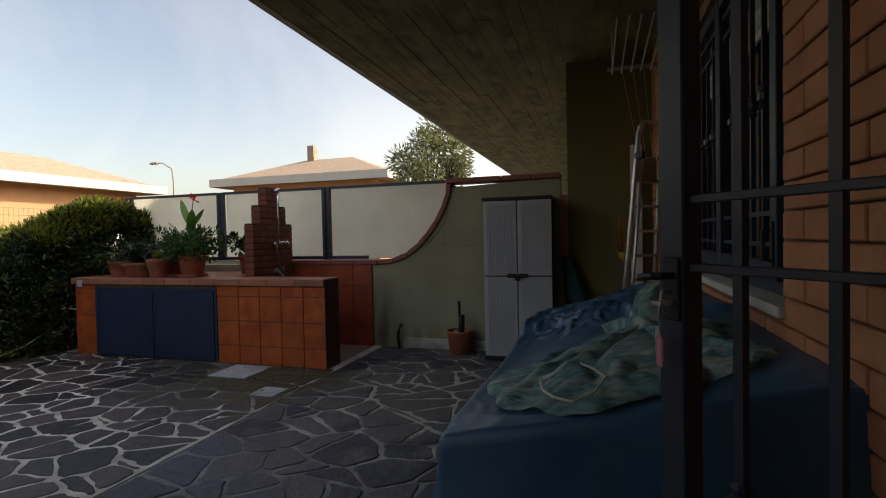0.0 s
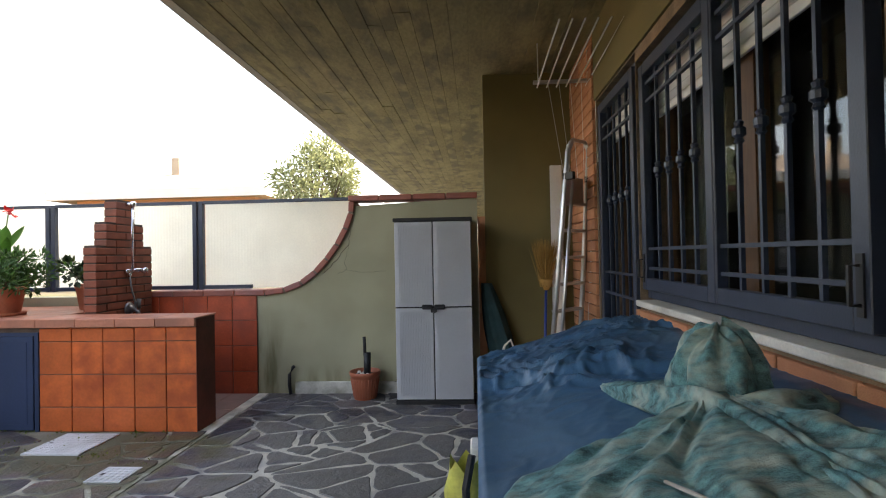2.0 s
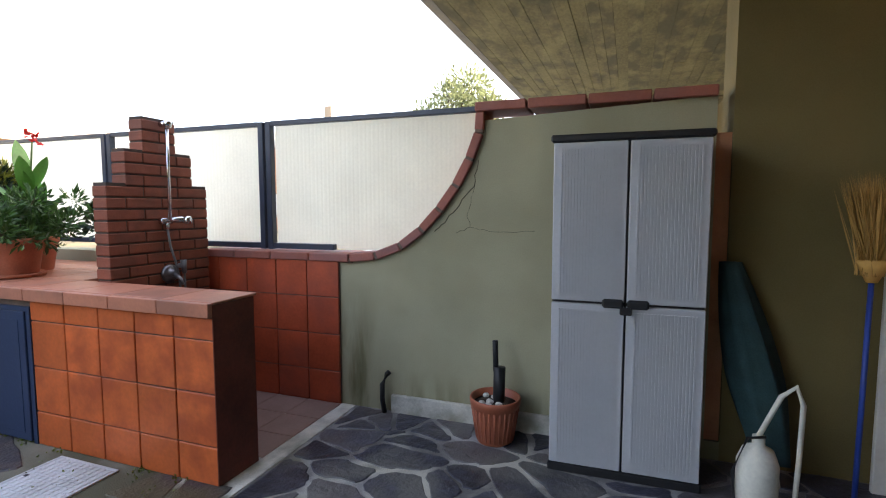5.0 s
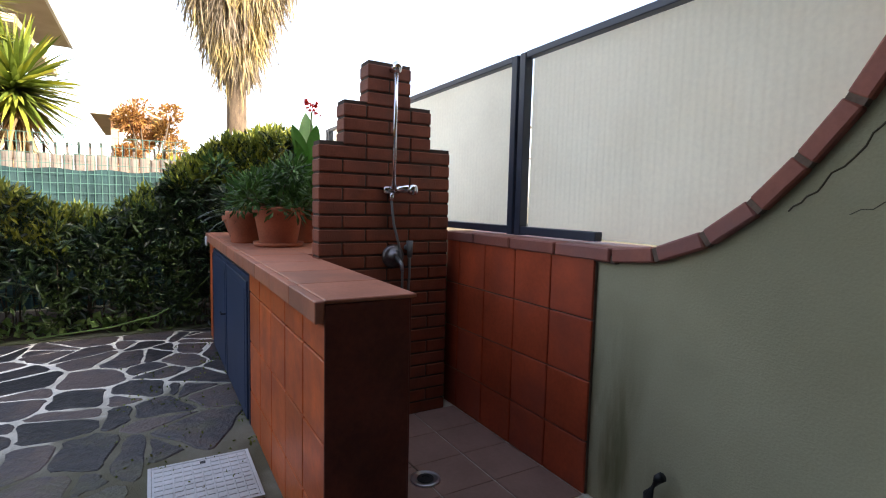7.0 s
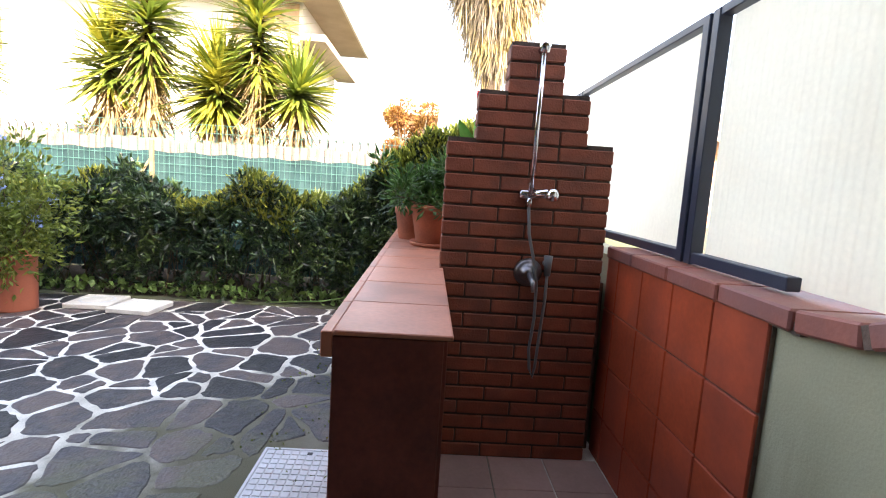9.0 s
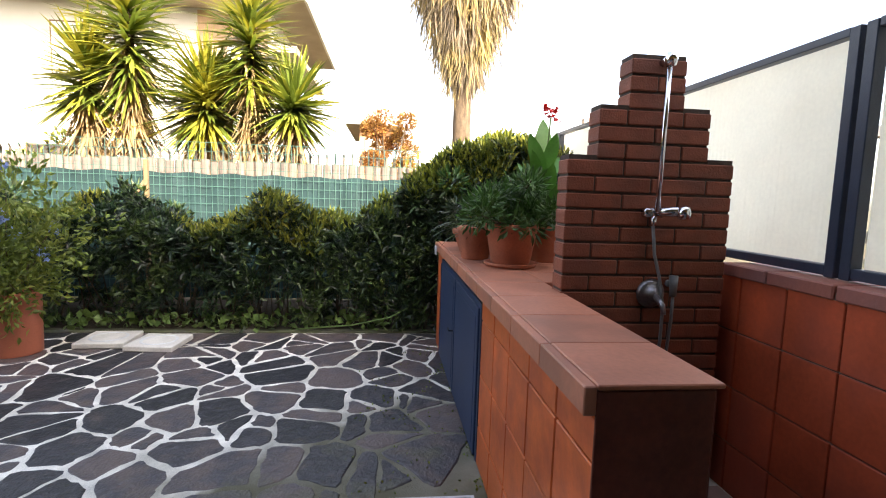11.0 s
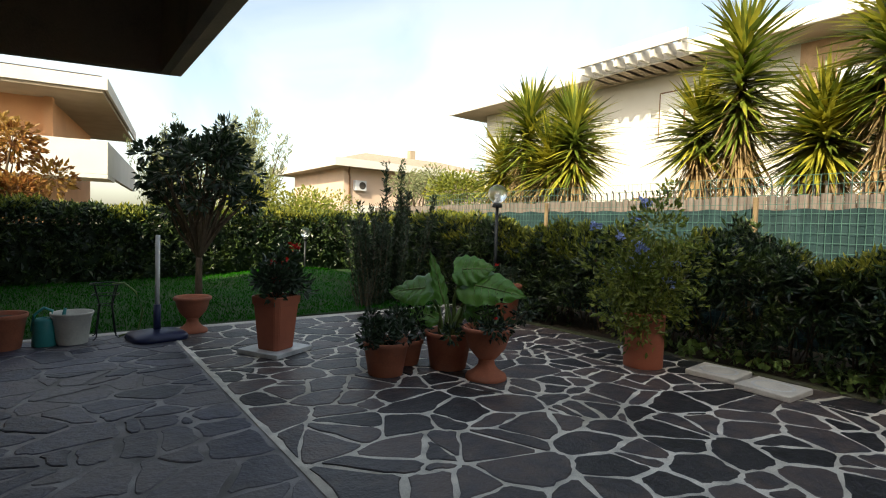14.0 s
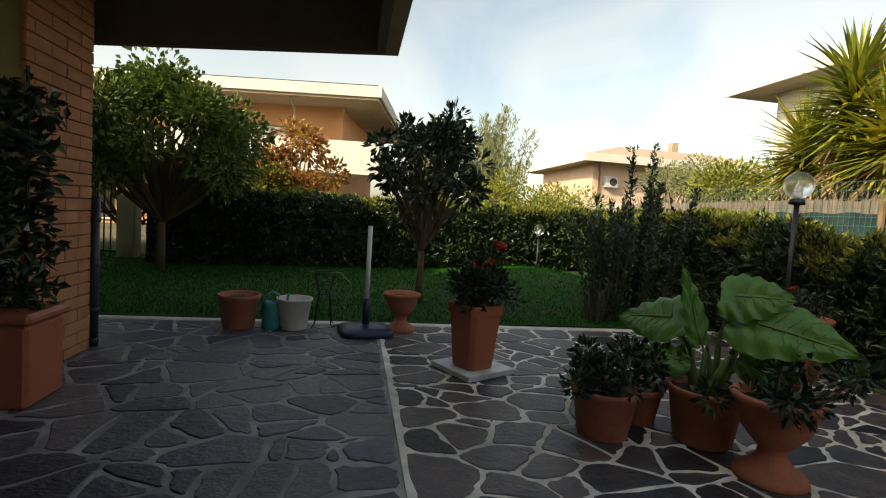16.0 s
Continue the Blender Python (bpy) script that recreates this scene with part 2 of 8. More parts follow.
    "whitewall": mat("white_house_plaster", (0.56, 0.54, 0.50), 0.9, 0.06, 1.0, 40, 0.1),
    "peach": mat("peach_house_plaster", (0.56, 0.30, 0.16), 0.9, 0.08, 1.0, 40, 0.1),
    "palepeach": mat("pale_peach_plaster", (0.56, 0.42, 0.33), 0.9, 0.08, 1.0, 40, 0.1),
    "tan": mat("tan_house_brick", (0.42, 0.28, 0.18), 0.9, 0.15, 6, 40, 0.2),
    "eave": mat("eave_concrete", (0.32, 0.26, 0.19), 0.9, 0.12, 1.5, 40, 0.2),
    "rooftile": mat("roof_tile", (0.38, 0.29, 0.22), 0.9, 0.25, 4, 20, 0.4, island=0.3),
    "shutter": mat("white_shutter", (0.70, 0.69, 0.66), 0.6, 0.08, 3, 40, 0.05),
    # near-black: unlit rooms' shade put into the colour; also on a fan grille
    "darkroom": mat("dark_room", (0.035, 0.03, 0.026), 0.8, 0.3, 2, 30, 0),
    "wood": mat("brown_window_wood", (0.15, 0.075, 0.035), 0.5, 0.3, 5, 60, 0.1, stretch=(1, 1, 0.15)),
    "curtain": mat("pale_curtain", (0.20, 0.21, 0.185), 0.9, 0.25, 5, 60, 0.1, translucent=0.2),
    "greennet": mat("green_fence_net", (0.012, 0.036, 0.038), 0.85, 0.35, 3, 90, 0.2, tint=(0.024, 0.05, 0.052), tscale=4, tamount=0.6),
    "greenwire": mat("green_wire", (0.05, 0.12, 0.10), 0.5, 0.2, 8, 90, 0),
    "palefence": mat("pale_fence_slat", (0.18, 0.15, 0.13), 0.8, 0.3, 6, 60, 0.2, piece=0.3, tint=(0.22, 0.17, 0.14), tscale=4, tamount=0.6),
    "post": mat("wooden_post", (0.20, 0.14, 0.075), 0.9, 0.3, 6, 60, 0.4),
    "lampblack": mat("black_lamp_post", (0.012, 0.014, 0.016), 0.45, 0.2, 8, 80, 0.05),
    "teal": mat("teal_plastic", (0.03, 0.24, 0.23), 0.4, 0.1, 6, 60, 0.02),
    "navy": mat("navy_plastic", (0.02, 0.027, 0.075), 0.4, 0.15, 6, 60, 0.03),
    "bucket": mat("white_bucket_plastic", (0.68, 0.66, 0.58), 0.5, 0.15, 7, 60, 0.05),
    "straw": mat("broom_straw", (0.50, 0.30, 0.09), 0.8, 0.4, 8, 90, 0.2, island=0.8, stretch=(1, 1, 0.2)),
    "blueshaft": mat("blue_broom_handle", (0.03, 0.07, 0.35), 0.4, 0.1, 6, 60, 0.02),
    "whitepaint": mat("white_paint", (0.75, 0.74, 0.70), 0.6, 0.08, 4, 60, 0.05),
    "parasol": mat("green_parasol_cloth", (0.03, 0.07, 0.075), 0.85, 0.25, 8, 120, 0.3),
    "paper": mat("white_bag", (0.68, 0.67, 0.62), 0.6, 0.15, 6, 60, 0.2),
    "yellowbag": mat("yellow_green_bag", (0.50, 0.48, 0.10), 0.5, 0.25, 9, 60, 0.2),
    "pink": mat("pink_key_tag", (0.75, 0.36, 0.42), 0.4, 0.05, 8, 60, 0),
    "cover": mat("white_manhole_cover", (0.60, 0.61, 0.62), 0.6, 0.12, 5, 90, 0.1, tint=(0.38, 0.38, 0.36), tscale=4, tamount=0.5),
    "showerfloor": mat("shower_floor_tile", (0.34, 0.22, 0.18), 0.5, 0.2, 4, 60, 0.1, piece=0.25),
    "crack": mat("plaster_crack", (0.10, 0.09, 0.06), 1.0, 0.2, 9, 60, 0.2),
    "glass": glass_mat(),
    "lampglass": glass_mat(),
}


def damp_stains(m):
    """Green-brown runs and a damp foot on the plaster, with a ragged outline of their own."""
    nt = m.node_tree
    n, l = nt.nodes, nt.links
    bs = n["Principled BSDF"]
    src = bs.inputs["Base Color"].links[0].from_socket
    geo = n.new("ShaderNodeNewGeometry")
    sep = n.new("ShaderNodeSeparateXYZ")
    l.new(geo.outputs["Position"], sep.inputs[0])
    mp = n.new("ShaderNodeMapping")
    mp.inputs["Scale"].default_value = (9, 9, 1.4)
    l.new(geo.outputs["Position"], mp.inputs["Vector"])
    runs = n.new("ShaderNodeTexNoise")
    runs.inputs["Scale"].default_value, runs.inputs["Detail"].default_value = 1.0, 6
    l.new(mp.outputs[0], runs.inputs["Vector"])
    def ramp(sock, a, b, lo, hi):
        r = n.new("ShaderNodeMapRange")
        for key, val in (("From Min", a), ("From Max", b), ("To Min", lo), ("To Max", hi)):
            r.inputs[key].default_value = val
        l.new(sock, r.inputs["Value"])
        return r.outputs[0]
    def times(a, b):
        k = n.new("ShaderNodeMath")
        k.operation = "MULTIPLY"
        l.new(a, k.inputs[0])
        l.new(b, k.inputs[1])
        return k.outputs[0]
    side = times(ramp(sep.outputs["X"], -1.16, -1.32, 0, 1), ramp(sep.outputs["Z"], 0.85, 0.35, 0, 1))
    foot = ramp(sep.outputs["Z"], 0.30, 0.05, 0, 0.8)
    both = n.new("ShaderNodeMath")
    both.operation = "MAXIMUM"
    l.new(side, both.inputs[0])
    l.new(foot, both.inputs[1])
    amount = times(both.outputs[0], ramp(runs.outputs[0], 0.40, 0.58, 0, 0.95))
    mix = n.new("ShaderNodeMix")
    mix.data_type = "RGBA"
    l.new(amount, mix.inputs["Factor"])
    l.new(src, mix.inputs["A"])
    mix.inputs["B"].default_value = (0.15, 0.14, 0.068, 1)
    l.new(mix.outputs["Result"], bs.inputs["Base Color"])


def ragged_patch(m, x, y, radius, colour, ragged=2.6):
    """A ragged-edged patch over the paving: olive moss round a damp place, paler mortar and stone elsewhere."""
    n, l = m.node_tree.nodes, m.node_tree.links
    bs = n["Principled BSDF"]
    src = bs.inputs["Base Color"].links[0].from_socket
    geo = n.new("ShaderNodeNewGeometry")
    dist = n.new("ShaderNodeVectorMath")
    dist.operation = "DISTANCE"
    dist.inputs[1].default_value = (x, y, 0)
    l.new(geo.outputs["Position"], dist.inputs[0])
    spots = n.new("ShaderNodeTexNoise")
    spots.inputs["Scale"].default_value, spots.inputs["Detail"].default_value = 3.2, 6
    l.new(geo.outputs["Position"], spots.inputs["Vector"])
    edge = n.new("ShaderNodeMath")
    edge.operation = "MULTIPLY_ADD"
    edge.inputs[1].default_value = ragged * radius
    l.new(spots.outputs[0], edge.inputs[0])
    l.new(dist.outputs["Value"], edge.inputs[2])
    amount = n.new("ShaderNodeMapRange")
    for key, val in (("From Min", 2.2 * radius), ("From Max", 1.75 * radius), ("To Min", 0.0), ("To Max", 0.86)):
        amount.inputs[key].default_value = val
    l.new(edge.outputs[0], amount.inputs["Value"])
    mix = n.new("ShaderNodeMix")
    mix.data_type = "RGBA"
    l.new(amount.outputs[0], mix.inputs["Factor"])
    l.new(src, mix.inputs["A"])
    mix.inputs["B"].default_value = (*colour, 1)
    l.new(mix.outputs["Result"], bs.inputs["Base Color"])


damp_stains(M["plaster"])
# porch mortar and stone turn paler in a ragged patch near the garden wall
ragged_patch(M["mortar2"], -0.2, 4.9, 1.5, (0.60, 0.57, 0.49))
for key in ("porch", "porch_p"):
    ragged_patch(M[key], -0.2, 4.9, 1.5, (0.15, 0.145, 0.135))
for key in ("mortar", "mortar2"):
    ragged_patch(M[key], -1.9, 4.9, 1.15, (0.10, 0.097, 0.042))
    ragged_patch(M[key], -2.55, 5.20, 0.80, (0.095, 0.090, 0.055), 1.4)
for key in ("stone", "stone_p", "porch", "porch_p"):
    ragged_patch(M[key], -1.9, 4.9, 0.95, (0.085, 0.083, 0.042))
M["lampglass"].node_tree.nodes["Principled BSDF"].inputs["Roughness"].default_value = 0.35
M["lampglass"].node_tree.nodes["Principled BSDF"].inputs["Base Color"].default_value = (0.97, 0.97, 0.95, 1)

# ---- building helpers ----
def part(name, bm, material, parent=None, label="", smooth=False):
    """Links a bmesh as one mesh object, in the space of its parent."""
    me = bpy.data.meshes.new(name)
    bm.to_mesh(me)
    bm.free()
    me.materials.append(M[material])
    if smooth:
        for p in me.polygons:
            p.use_smooth = True
    ob = new(name, me)
    ob.parent = parent
    return tagged(ob, label) if label else ob


def raw(name, verts, faces, material, parent=None, label="", smooth=False):
    me = bpy.data.meshes.new(name)
    me.from_pydata([tuple(map(float, v)) for v in verts], [], faces)
    me.materials.append(M[material])
    if smooth:
        for p in me.polygons:
            p.use_smooth = True
    ob = new(name, me)
    ob.parent = parent
    return tagged(ob, label) if label else ob


def piece(name, me, parent, x, y, z, rz=0.0, scale=(1, 1, 1), rx=0.0, ry=0.0):
    """One more object on a shared mesh."""
    ob = new(name, me)
    ob.parent = parent
    ob.matrix_local = pose(x, y, z, rx, ry, rz) @ Matrix.Diagonal((*scale, 1))
    return ob


def thing(name, label, category, x=0.0, y=0.0, z=0.0, rz=0.0, group="", kind=""):
    ob = new(name)
    ob.matrix_world = pose(x, y, z, 0, 0, rz)
    return tagged(ob, label, category, group, kind)


def box(bm, x0, x1, y0, y1, z0, z1, bevel=0.0):
    r = bmesh.ops.create_cube(bm, size=1.0, matrix=Matrix.Translation(((x0 + x1) / 2, (y0 + y1) / 2, (z0 + z1) / 2)) @ Matrix.Diagonal((x1 - x0, y1 - y0, z1 - z0, 1)))
    if bevel:
        edges = list({e for v in r["verts"] for e in v.link_edges})
        bmesh.ops.bevel(bm, geom=edges, offset=bevel, segments=1, affect="EDGES")
    return bm


def block(x0, x1, y0, y1, z0, z1, bevel=0.0):
    return box(bmesh.new(), x0, x1, y0, y1, z0, z1, bevel)


def block_mesh(name, sx, sy, sz, bevel, material):
    bm = block(-sx / 2, sx / 2, -sy / 2, sy / 2, -sz / 2, sz / 2, bevel)
    me = bpy.data.meshes.new(name)
    bm.to_mesh(me)
    bm.free()
    me.materials.append(M[material])
    return me


def lathe(bm, profile, segs=24, centre=(0, 0, 0), capped=True):
    """A turned shape from (radius, height) pairs."""
    rings = []
    for r, z in profile:
        rings.append([bm.verts.new((centre[0] + r * math.cos(2 * math.pi * i / segs), centre[1] + r * math.sin(2 * math.pi * i / segs), centre[2] + z)) for i in range(segs)])
    for a, b in zip(rings, rings[1:]):
        for i in range(segs):
            j = (i + 1) % segs
            bm.faces.new((a[i], a[j], b[j], b[i]))
    if capped and profile[0][0] > 1e-4:
        bm.faces.new(list(reversed(rings[0])))
    if capped and profile[-1][0] > 1e-4:
        bm.faces.new(rings[-1])
    return bm


def tube(bm, points, radius, segs=8, taper=None):
    """A round bar along points."""
    rings = []
    pts = [Vector(p) for p in points]
    for i, p in enumerate(pts):
        d = (pts[min(i + 1, len(pts) - 1)] - pts[max(i - 1, 0)]).normalized()
        a = d.orthogonal().normalized() if abs(d.z) > 0.95 else d.cross(Vector((0, 0, 1))).normalized()
        b = d.cross(a)
        r = radius if taper is None else radius + (taper - radius) * i / max(1, len(pts) - 1)
        rings.append([bm.verts.new(p + r * (math.cos(2 * math.pi * k / segs) * a + math.sin(2 * math.pi * k / segs) * b)) for k in range(segs)])
    for a, b in zip(rings, rings[1:]):
        for k in range(segs):
            j = (k + 1) % segs
            bm.faces.new((a[k], a[j], b[j], b[k]))
    bm.faces.new(list(reversed(rings[0])))
    bm.faces.new(rings[-1])
    bmesh.ops.recalc_face_normals(bm, faces=bm.faces[:])
    return bm


def leaves(name, pts, dirs, length, width, material, parent=None, rng=None, fold=0.25, label="", jitter=0.35):
    """Many folded leaves, each two faces, growing from pts along dirs."""
    rng = rng or np.random.default_rng(1)
    n = len(pts)
    d = dirs / np.maximum(np.linalg.norm(dirs, axis=1, keepdims=True), 1e-6)
    side = np.cross(d, rng.normal(size=(n, 3)))
    side /= np.maximum(np.linalg.norm(side, axis=1, keepdims=True), 1e-6)
    up = np.cross(side, d)
    ln = (length * (1 + jitter * (rng.random(n) * 2 - 1)))[:, None]
    wd = (width * (1 + jitter * (rng.random(n) * 2 - 1)))[:, None]
    mid = pts + d * ln * 0.5 + up * wd * fold
    v = np.stack([pts, mid + side * wd * 0.5, pts + d * ln, mid - side * wd * 0.5], axis=1).reshape(-1, 3)
    k = np.arange(n)[:, None] * 4
    f = np.concatenate([k + np.array([[0, 1, 2]]), k + np.array([[0, 2, 3]])], axis=0)
    me = bpy.data.meshes.new(name)
    me.from_pydata(v.tolist(), [], f.tolist())
    me.materials.append(M[material])
    ob = new(name, me)
    ob.parent = parent
    return tagged(ob, label) if label else ob


def blades(name, base, dirs, length, width, droop, material, parent=None, rng=None, segs=3, jitter=0.25):
    """Long folded strap leaves that bend under their weight."""
    rng = rng or np.random.default_rng(2)
    n = len(base)
    d = dirs / np.linalg.norm(dirs, axis=1, keepdims=True)
    side = np.cross(d, np.array([0, 0, 1.0])) + rng.normal(scale=0.15, size=(n, 3))
    side /= np.maximum(np.linalg.norm(side, axis=1, keepdims=True), 1e-6)
    ln = (length * (1 + jitter * (rng.random(n) * 2 - 1)))[:, None]
    rows = []
    for i in range(segs + 1):
        u = i / segs
        p = base + d * ln * u
        p[:, 2] -= (droop * ln[:, 0]) * u * u
        w = width * (1 - u) ** 0.6 * (0.7 + 0.6 * min(1, 3 * u)) * 0.5
        rows += [p + side * w, p - side * w]
    v = np.stack(rows, axis=1).reshape(-1, 3)
    per = 2 * (segs + 1)
    k = np.arange(n)[:, None] * per
    f = np.concatenate([k + np.array([[2 * i, 2 * i + 1, 2 * i + 3, 2 * i + 2]]) for i in range(segs)], axis=0)
    me = bpy.data.meshes.new(name)
    me.from_pydata(v.tolist(), [], f.tolist())
    me.materials.append(M[material])
    ob = new(name, me)
    ob.parent = parent
    return ob


def sphere_dirs(rng, n, low=-1.0):
    d = rng.normal(size=(n * 3, 3))
    d /= np.linalg.norm(d, axis=1, keepdims=True)
    return d[d[:, 2] >= low][:n]


def clump_points(rng, n, centres, radii):
    """Points in the outer part of many overlapping clumps."""
    k = rng.integers(len(centres), size=n)
    d = rng.normal(size=(n, 3))
    d /= np.linalg.norm(d, axis=1, keepdims=True)
    r = radii[k][:, None] * rng.random((n, 1)) ** 0.4
    return centres[k] + d * r * np.array([1, 1, 0.85]), d

# ---- ground and paving ----
def rect_sheet(name, x0, x1, y0, y1, z, material, label, nx=1, ny=1):
    v = [(x0 + (x1 - x0) * i / nx, y0 + (y1 - y0) * j / ny, z) for j in range(ny + 1) for i in range(nx + 1)]
    f = [(j * (nx + 1) + i, j * (nx + 1) + i + 1, (j + 1) * (nx + 1) + i + 1, (j + 1) * (nx + 1) + i) for j in range(ny) for i in range(nx)]
    ob = raw(name, v, f, material)
    return tagged(ob, label, "ground", kind="structure")


rect_sheet("ground", -900, 900, -900, 900, -0.06, "earth", "bare earth and rough grass around the garden")
# unseen pale sheet past the garden wall, added to brighten the soffit by bounce
rect_sheet("ground_beyond", -7.5, 1.74, 6.72, 30, -0.03, "sill", "unseen pale ground added to bounce skylight onto the soffit")
PATIO = (-5.08, 1.75, -1.30, 6.5)
SEAM = -1.36
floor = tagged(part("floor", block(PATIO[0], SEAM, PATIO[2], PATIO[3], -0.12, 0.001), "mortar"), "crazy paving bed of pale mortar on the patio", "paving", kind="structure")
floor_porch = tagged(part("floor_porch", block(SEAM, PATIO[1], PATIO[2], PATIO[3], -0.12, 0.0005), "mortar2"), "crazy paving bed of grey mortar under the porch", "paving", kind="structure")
kerb = tagged(part("trim_kerb", block(-5.2, 6.0, -1.40, -1.303, -0.12, 0.012, 0.008), "sill"), "pale stone kerb between paving and lawn", "kerb", kind="structure")
kerb2 = tagged(part("trim_edge", block(-5.17, -5.084, -1.30, 5.4, -0.12, 0.02, 0.01), "moss"), "mossy stone edging along the hedge bed", "kerb", kind="structure")
seam = tagged(part("trim_seam", block(SEAM - 0.010, SEAM + 0.010, -1.29, 6.4, -0.05, 0.0055), "mortar"), "pale mortar seam between the two pavings", "joint", kind="structure")


def voronoi(rng, x0, x1, y0, y1, size):
    """Irregular convex cells that fill a rectangle."""
    nx, ny = max(1, round((x1 - x0) / size)), max(1, round((y1 - y0) / size))
    pts = np.array([[x0 + (i + 0.5 + rng.uniform(-0.5, 0.5)) * (x1 - x0) / nx, y0 + (j + 0.5 + rng.uniform(-0.5, 0.5)) * (y1 - y0) / ny] for i in range(nx) for j in range(ny)])
    pts = pts[rng.random(len(pts)) > 0.26]
    stretch = np.array([1.0, 1.25])
    weight = rng.uniform(-0.35, 0.35, len(pts)) * size ** 2
    cells = []
    for k, p in enumerate(pts):
        poly = [(x0, y0), (x1, y0), (x1, y1), (x0, y1)]
        dist = np.sum(((pts - p) * stretch) ** 2, axis=1)
        for o in np.argsort(dist)[1:30]:
            q = pts[o]
            n = (q - p) * stretch ** 2
            c = float(n @ ((p + q) / 2)) + (weight[k] - weight[o]) / 2
            out = []
            for a, b in zip(poly, poly[1:] + poly[:1]):
                da, db = n[0] * a[0] + n[1] * a[1] - c, n[0] * b[0] + n[1] * b[1] - c
                if da <= 0:
                    out.append(a)
                if da * db < 0:
                    u = da / (da - db)
                    out.append((a[0] + u * (b[0] - a[0]), a[1] + u * (b[1] - a[1])))
            poly = out
            if len(poly) < 3:
                break
        if len(poly) >= 3:
            cells.append((p, poly))
    return cells


def inset(poly, gap, rng=None):
    """The polygon moved inwards by gap, side by side a little more or less, by clipping with its own shifted sides."""
    out = list(poly)
    for a, b in zip(poly, poly[1:] + poly[:1]):
        d = Vector((b[0] - a[0], b[1] - a[1]))
        if d.length < 1e-6:
            continue
        n = Vector((d.y, -d.x)).normalized()
        k0, k1 = (rng.uniform(0.35, 1.75, 2) if rng is not None else (1.0, 1.0))
        if d.length < 0.08:
            k0 = k1 = min(k0, k1)
        pa, pb = Vector(a[:2]) - n * gap * k0, Vector(b[:2]) - n * gap * k1
        e = pb - pa
        n = Vector((e.y, -e.x)).normalized()
        c = n.dot(pa)
        res = []
        for p, q in zip(out, out[1:] + out[:1]):
            dp, dq = n.x * p[0] + n.y * p[1] - c, n.x * q[0] + n.y * q[1] - c
            if dp <= 0:
                res.append(p)
            if dp * dq < 0:
                u = dp / (dp - dq)
                res.append((p[0] + u * (q[0] - p[0]), p[1] + u * (q[1] - p[1])))
        out = res
        if len(out) < 3:
            return []
    return out


def area_of(poly):
    return 0.5 * sum(a[0] * b[1] - b[0] * a[1] for a, b in zip(poly, poly[1:] + poly[:1]))


def broken(rng, poly, limit):
    """The slab broken by slanting cracks across its length into stones of uneven size."""
    if abs(area_of(poly)) < limit * rng.uniform(0.5, 2.3):
        return [poly]
    pts = np.array(poly)
    mid = pts.mean(axis=0)
    w, vec = np.linalg.eigh(np.cov((pts - mid).T))
    th = math.atan2(vec[1, 1], vec[0, 1]) + rng.normal(0, 0.42)
    n = (math.cos(th), math.sin(th))
    spread = (pts - mid) @ np.array(n)
    c = n[0] * mid[0] + n[1] * mid[1] + rng.uniform(-0.22, 0.22) * (spread.max() - spread.min())
    halves = []
    for sg in (1, -1):
        out = []
        for p, q in zip(poly, poly[1:] + poly[:1]):
            dp, dq = sg * (n[0] * p[0] + n[1] * p[1] - c), sg * (n[0] * q[0] + n[1] * q[1] - c)
            if dp <= 0:
                out.append(p)
            if dp * dq < 0:
                u = dp / (dp - dq)
                out.append((p[0] + u * (q[0] - p[0]), p[1] + u * (q[1] - p[1])))
        if len(out) >= 3 and abs(area_of(out)) > 0.004:
            halves += broken(rng, out, limit)
    return halves


def stone_shape(rng, poly, gap, height):
    """Vertices and faces of one paving stone with a chipped outline and a small chamfer."""
    base = inset(poly, gap, rng) or inset(poly, gap * 0.5)
    if len(base) < 3:
        return None
    ring = []
    for a, b in zip(base, base[1:] + base[:1]):
        ln = math.hypot(b[0] - a[0], b[1] - a[1])
        if ln < 0.02:
            continue
        steps = 1 if ln < 0.07 else 2 if ln < 0.15 else 3 if ln < 0.28 else 4
        cut = min(0.22, rng.uniform(0.010, 0.045) / ln)
        ring.append((a[0] + cut * (b[0] - a[0]), a[1] + cut * (b[1] - a[1])))
        for s in range(1, steps):
            u = s / steps + rng.uniform(-0.25, 0.25) / steps
            off = rng.uniform(-0.011, 0.013)
            ring.append((a[0] + u * (b[0] - a[0]) - off * (b[1] - a[1]) / ln, a[1] + u * (b[1] - a[1]) + off * (b[0] - a[0]) / ln))
        cut = 1 - min(0.22, rng.uniform(0.010, 0.045) / ln)
        ring.append((a[0] + cut * (b[0] - a[0]), a[1] + cut * (b[1] - a[1])))
    if len(ring) < 4:
        return None
    cx, cy = sum(p[0] for p in ring) / len(ring), sum(p[1] for p in ring) / len(ring)
    n = len(ring)
    tx, ty = rng.uniform(-0.006, 0.006, 2)
    v = [(x, y, -0.03) for x, y in ring] + [(x, y, height - 0.004) for x, y in ring]
    for x, y in ring:
        d = math.hypot(x - cx, y - cy)
        s = max(0.0, 1 - 0.007 / max(d, 0.02))
        px, py = cx + (x - cx) * s, cy + (y - cy) * s
        v.append((px, py, height + tx * (px - cx) + ty * (py - cy)))
    f = [(i, (i + 1) % n, n + (i + 1) % n, n + i) for i in range(n)] + [(n + i, n + (i + 1) % n, 2 * n + (i + 1) % n, 2 * n + i) for i in range(n)] + [tuple(range(2 * n, 3 * n))]
    return v, f


def keep_clear(x, y):
    """Whether a place is taken by the counter, the drain covers or the shower."""
    return (x < -1.45 and y > 5.42) or (-2.50 < x < -2.03 and 4.88 < y < 5.34)


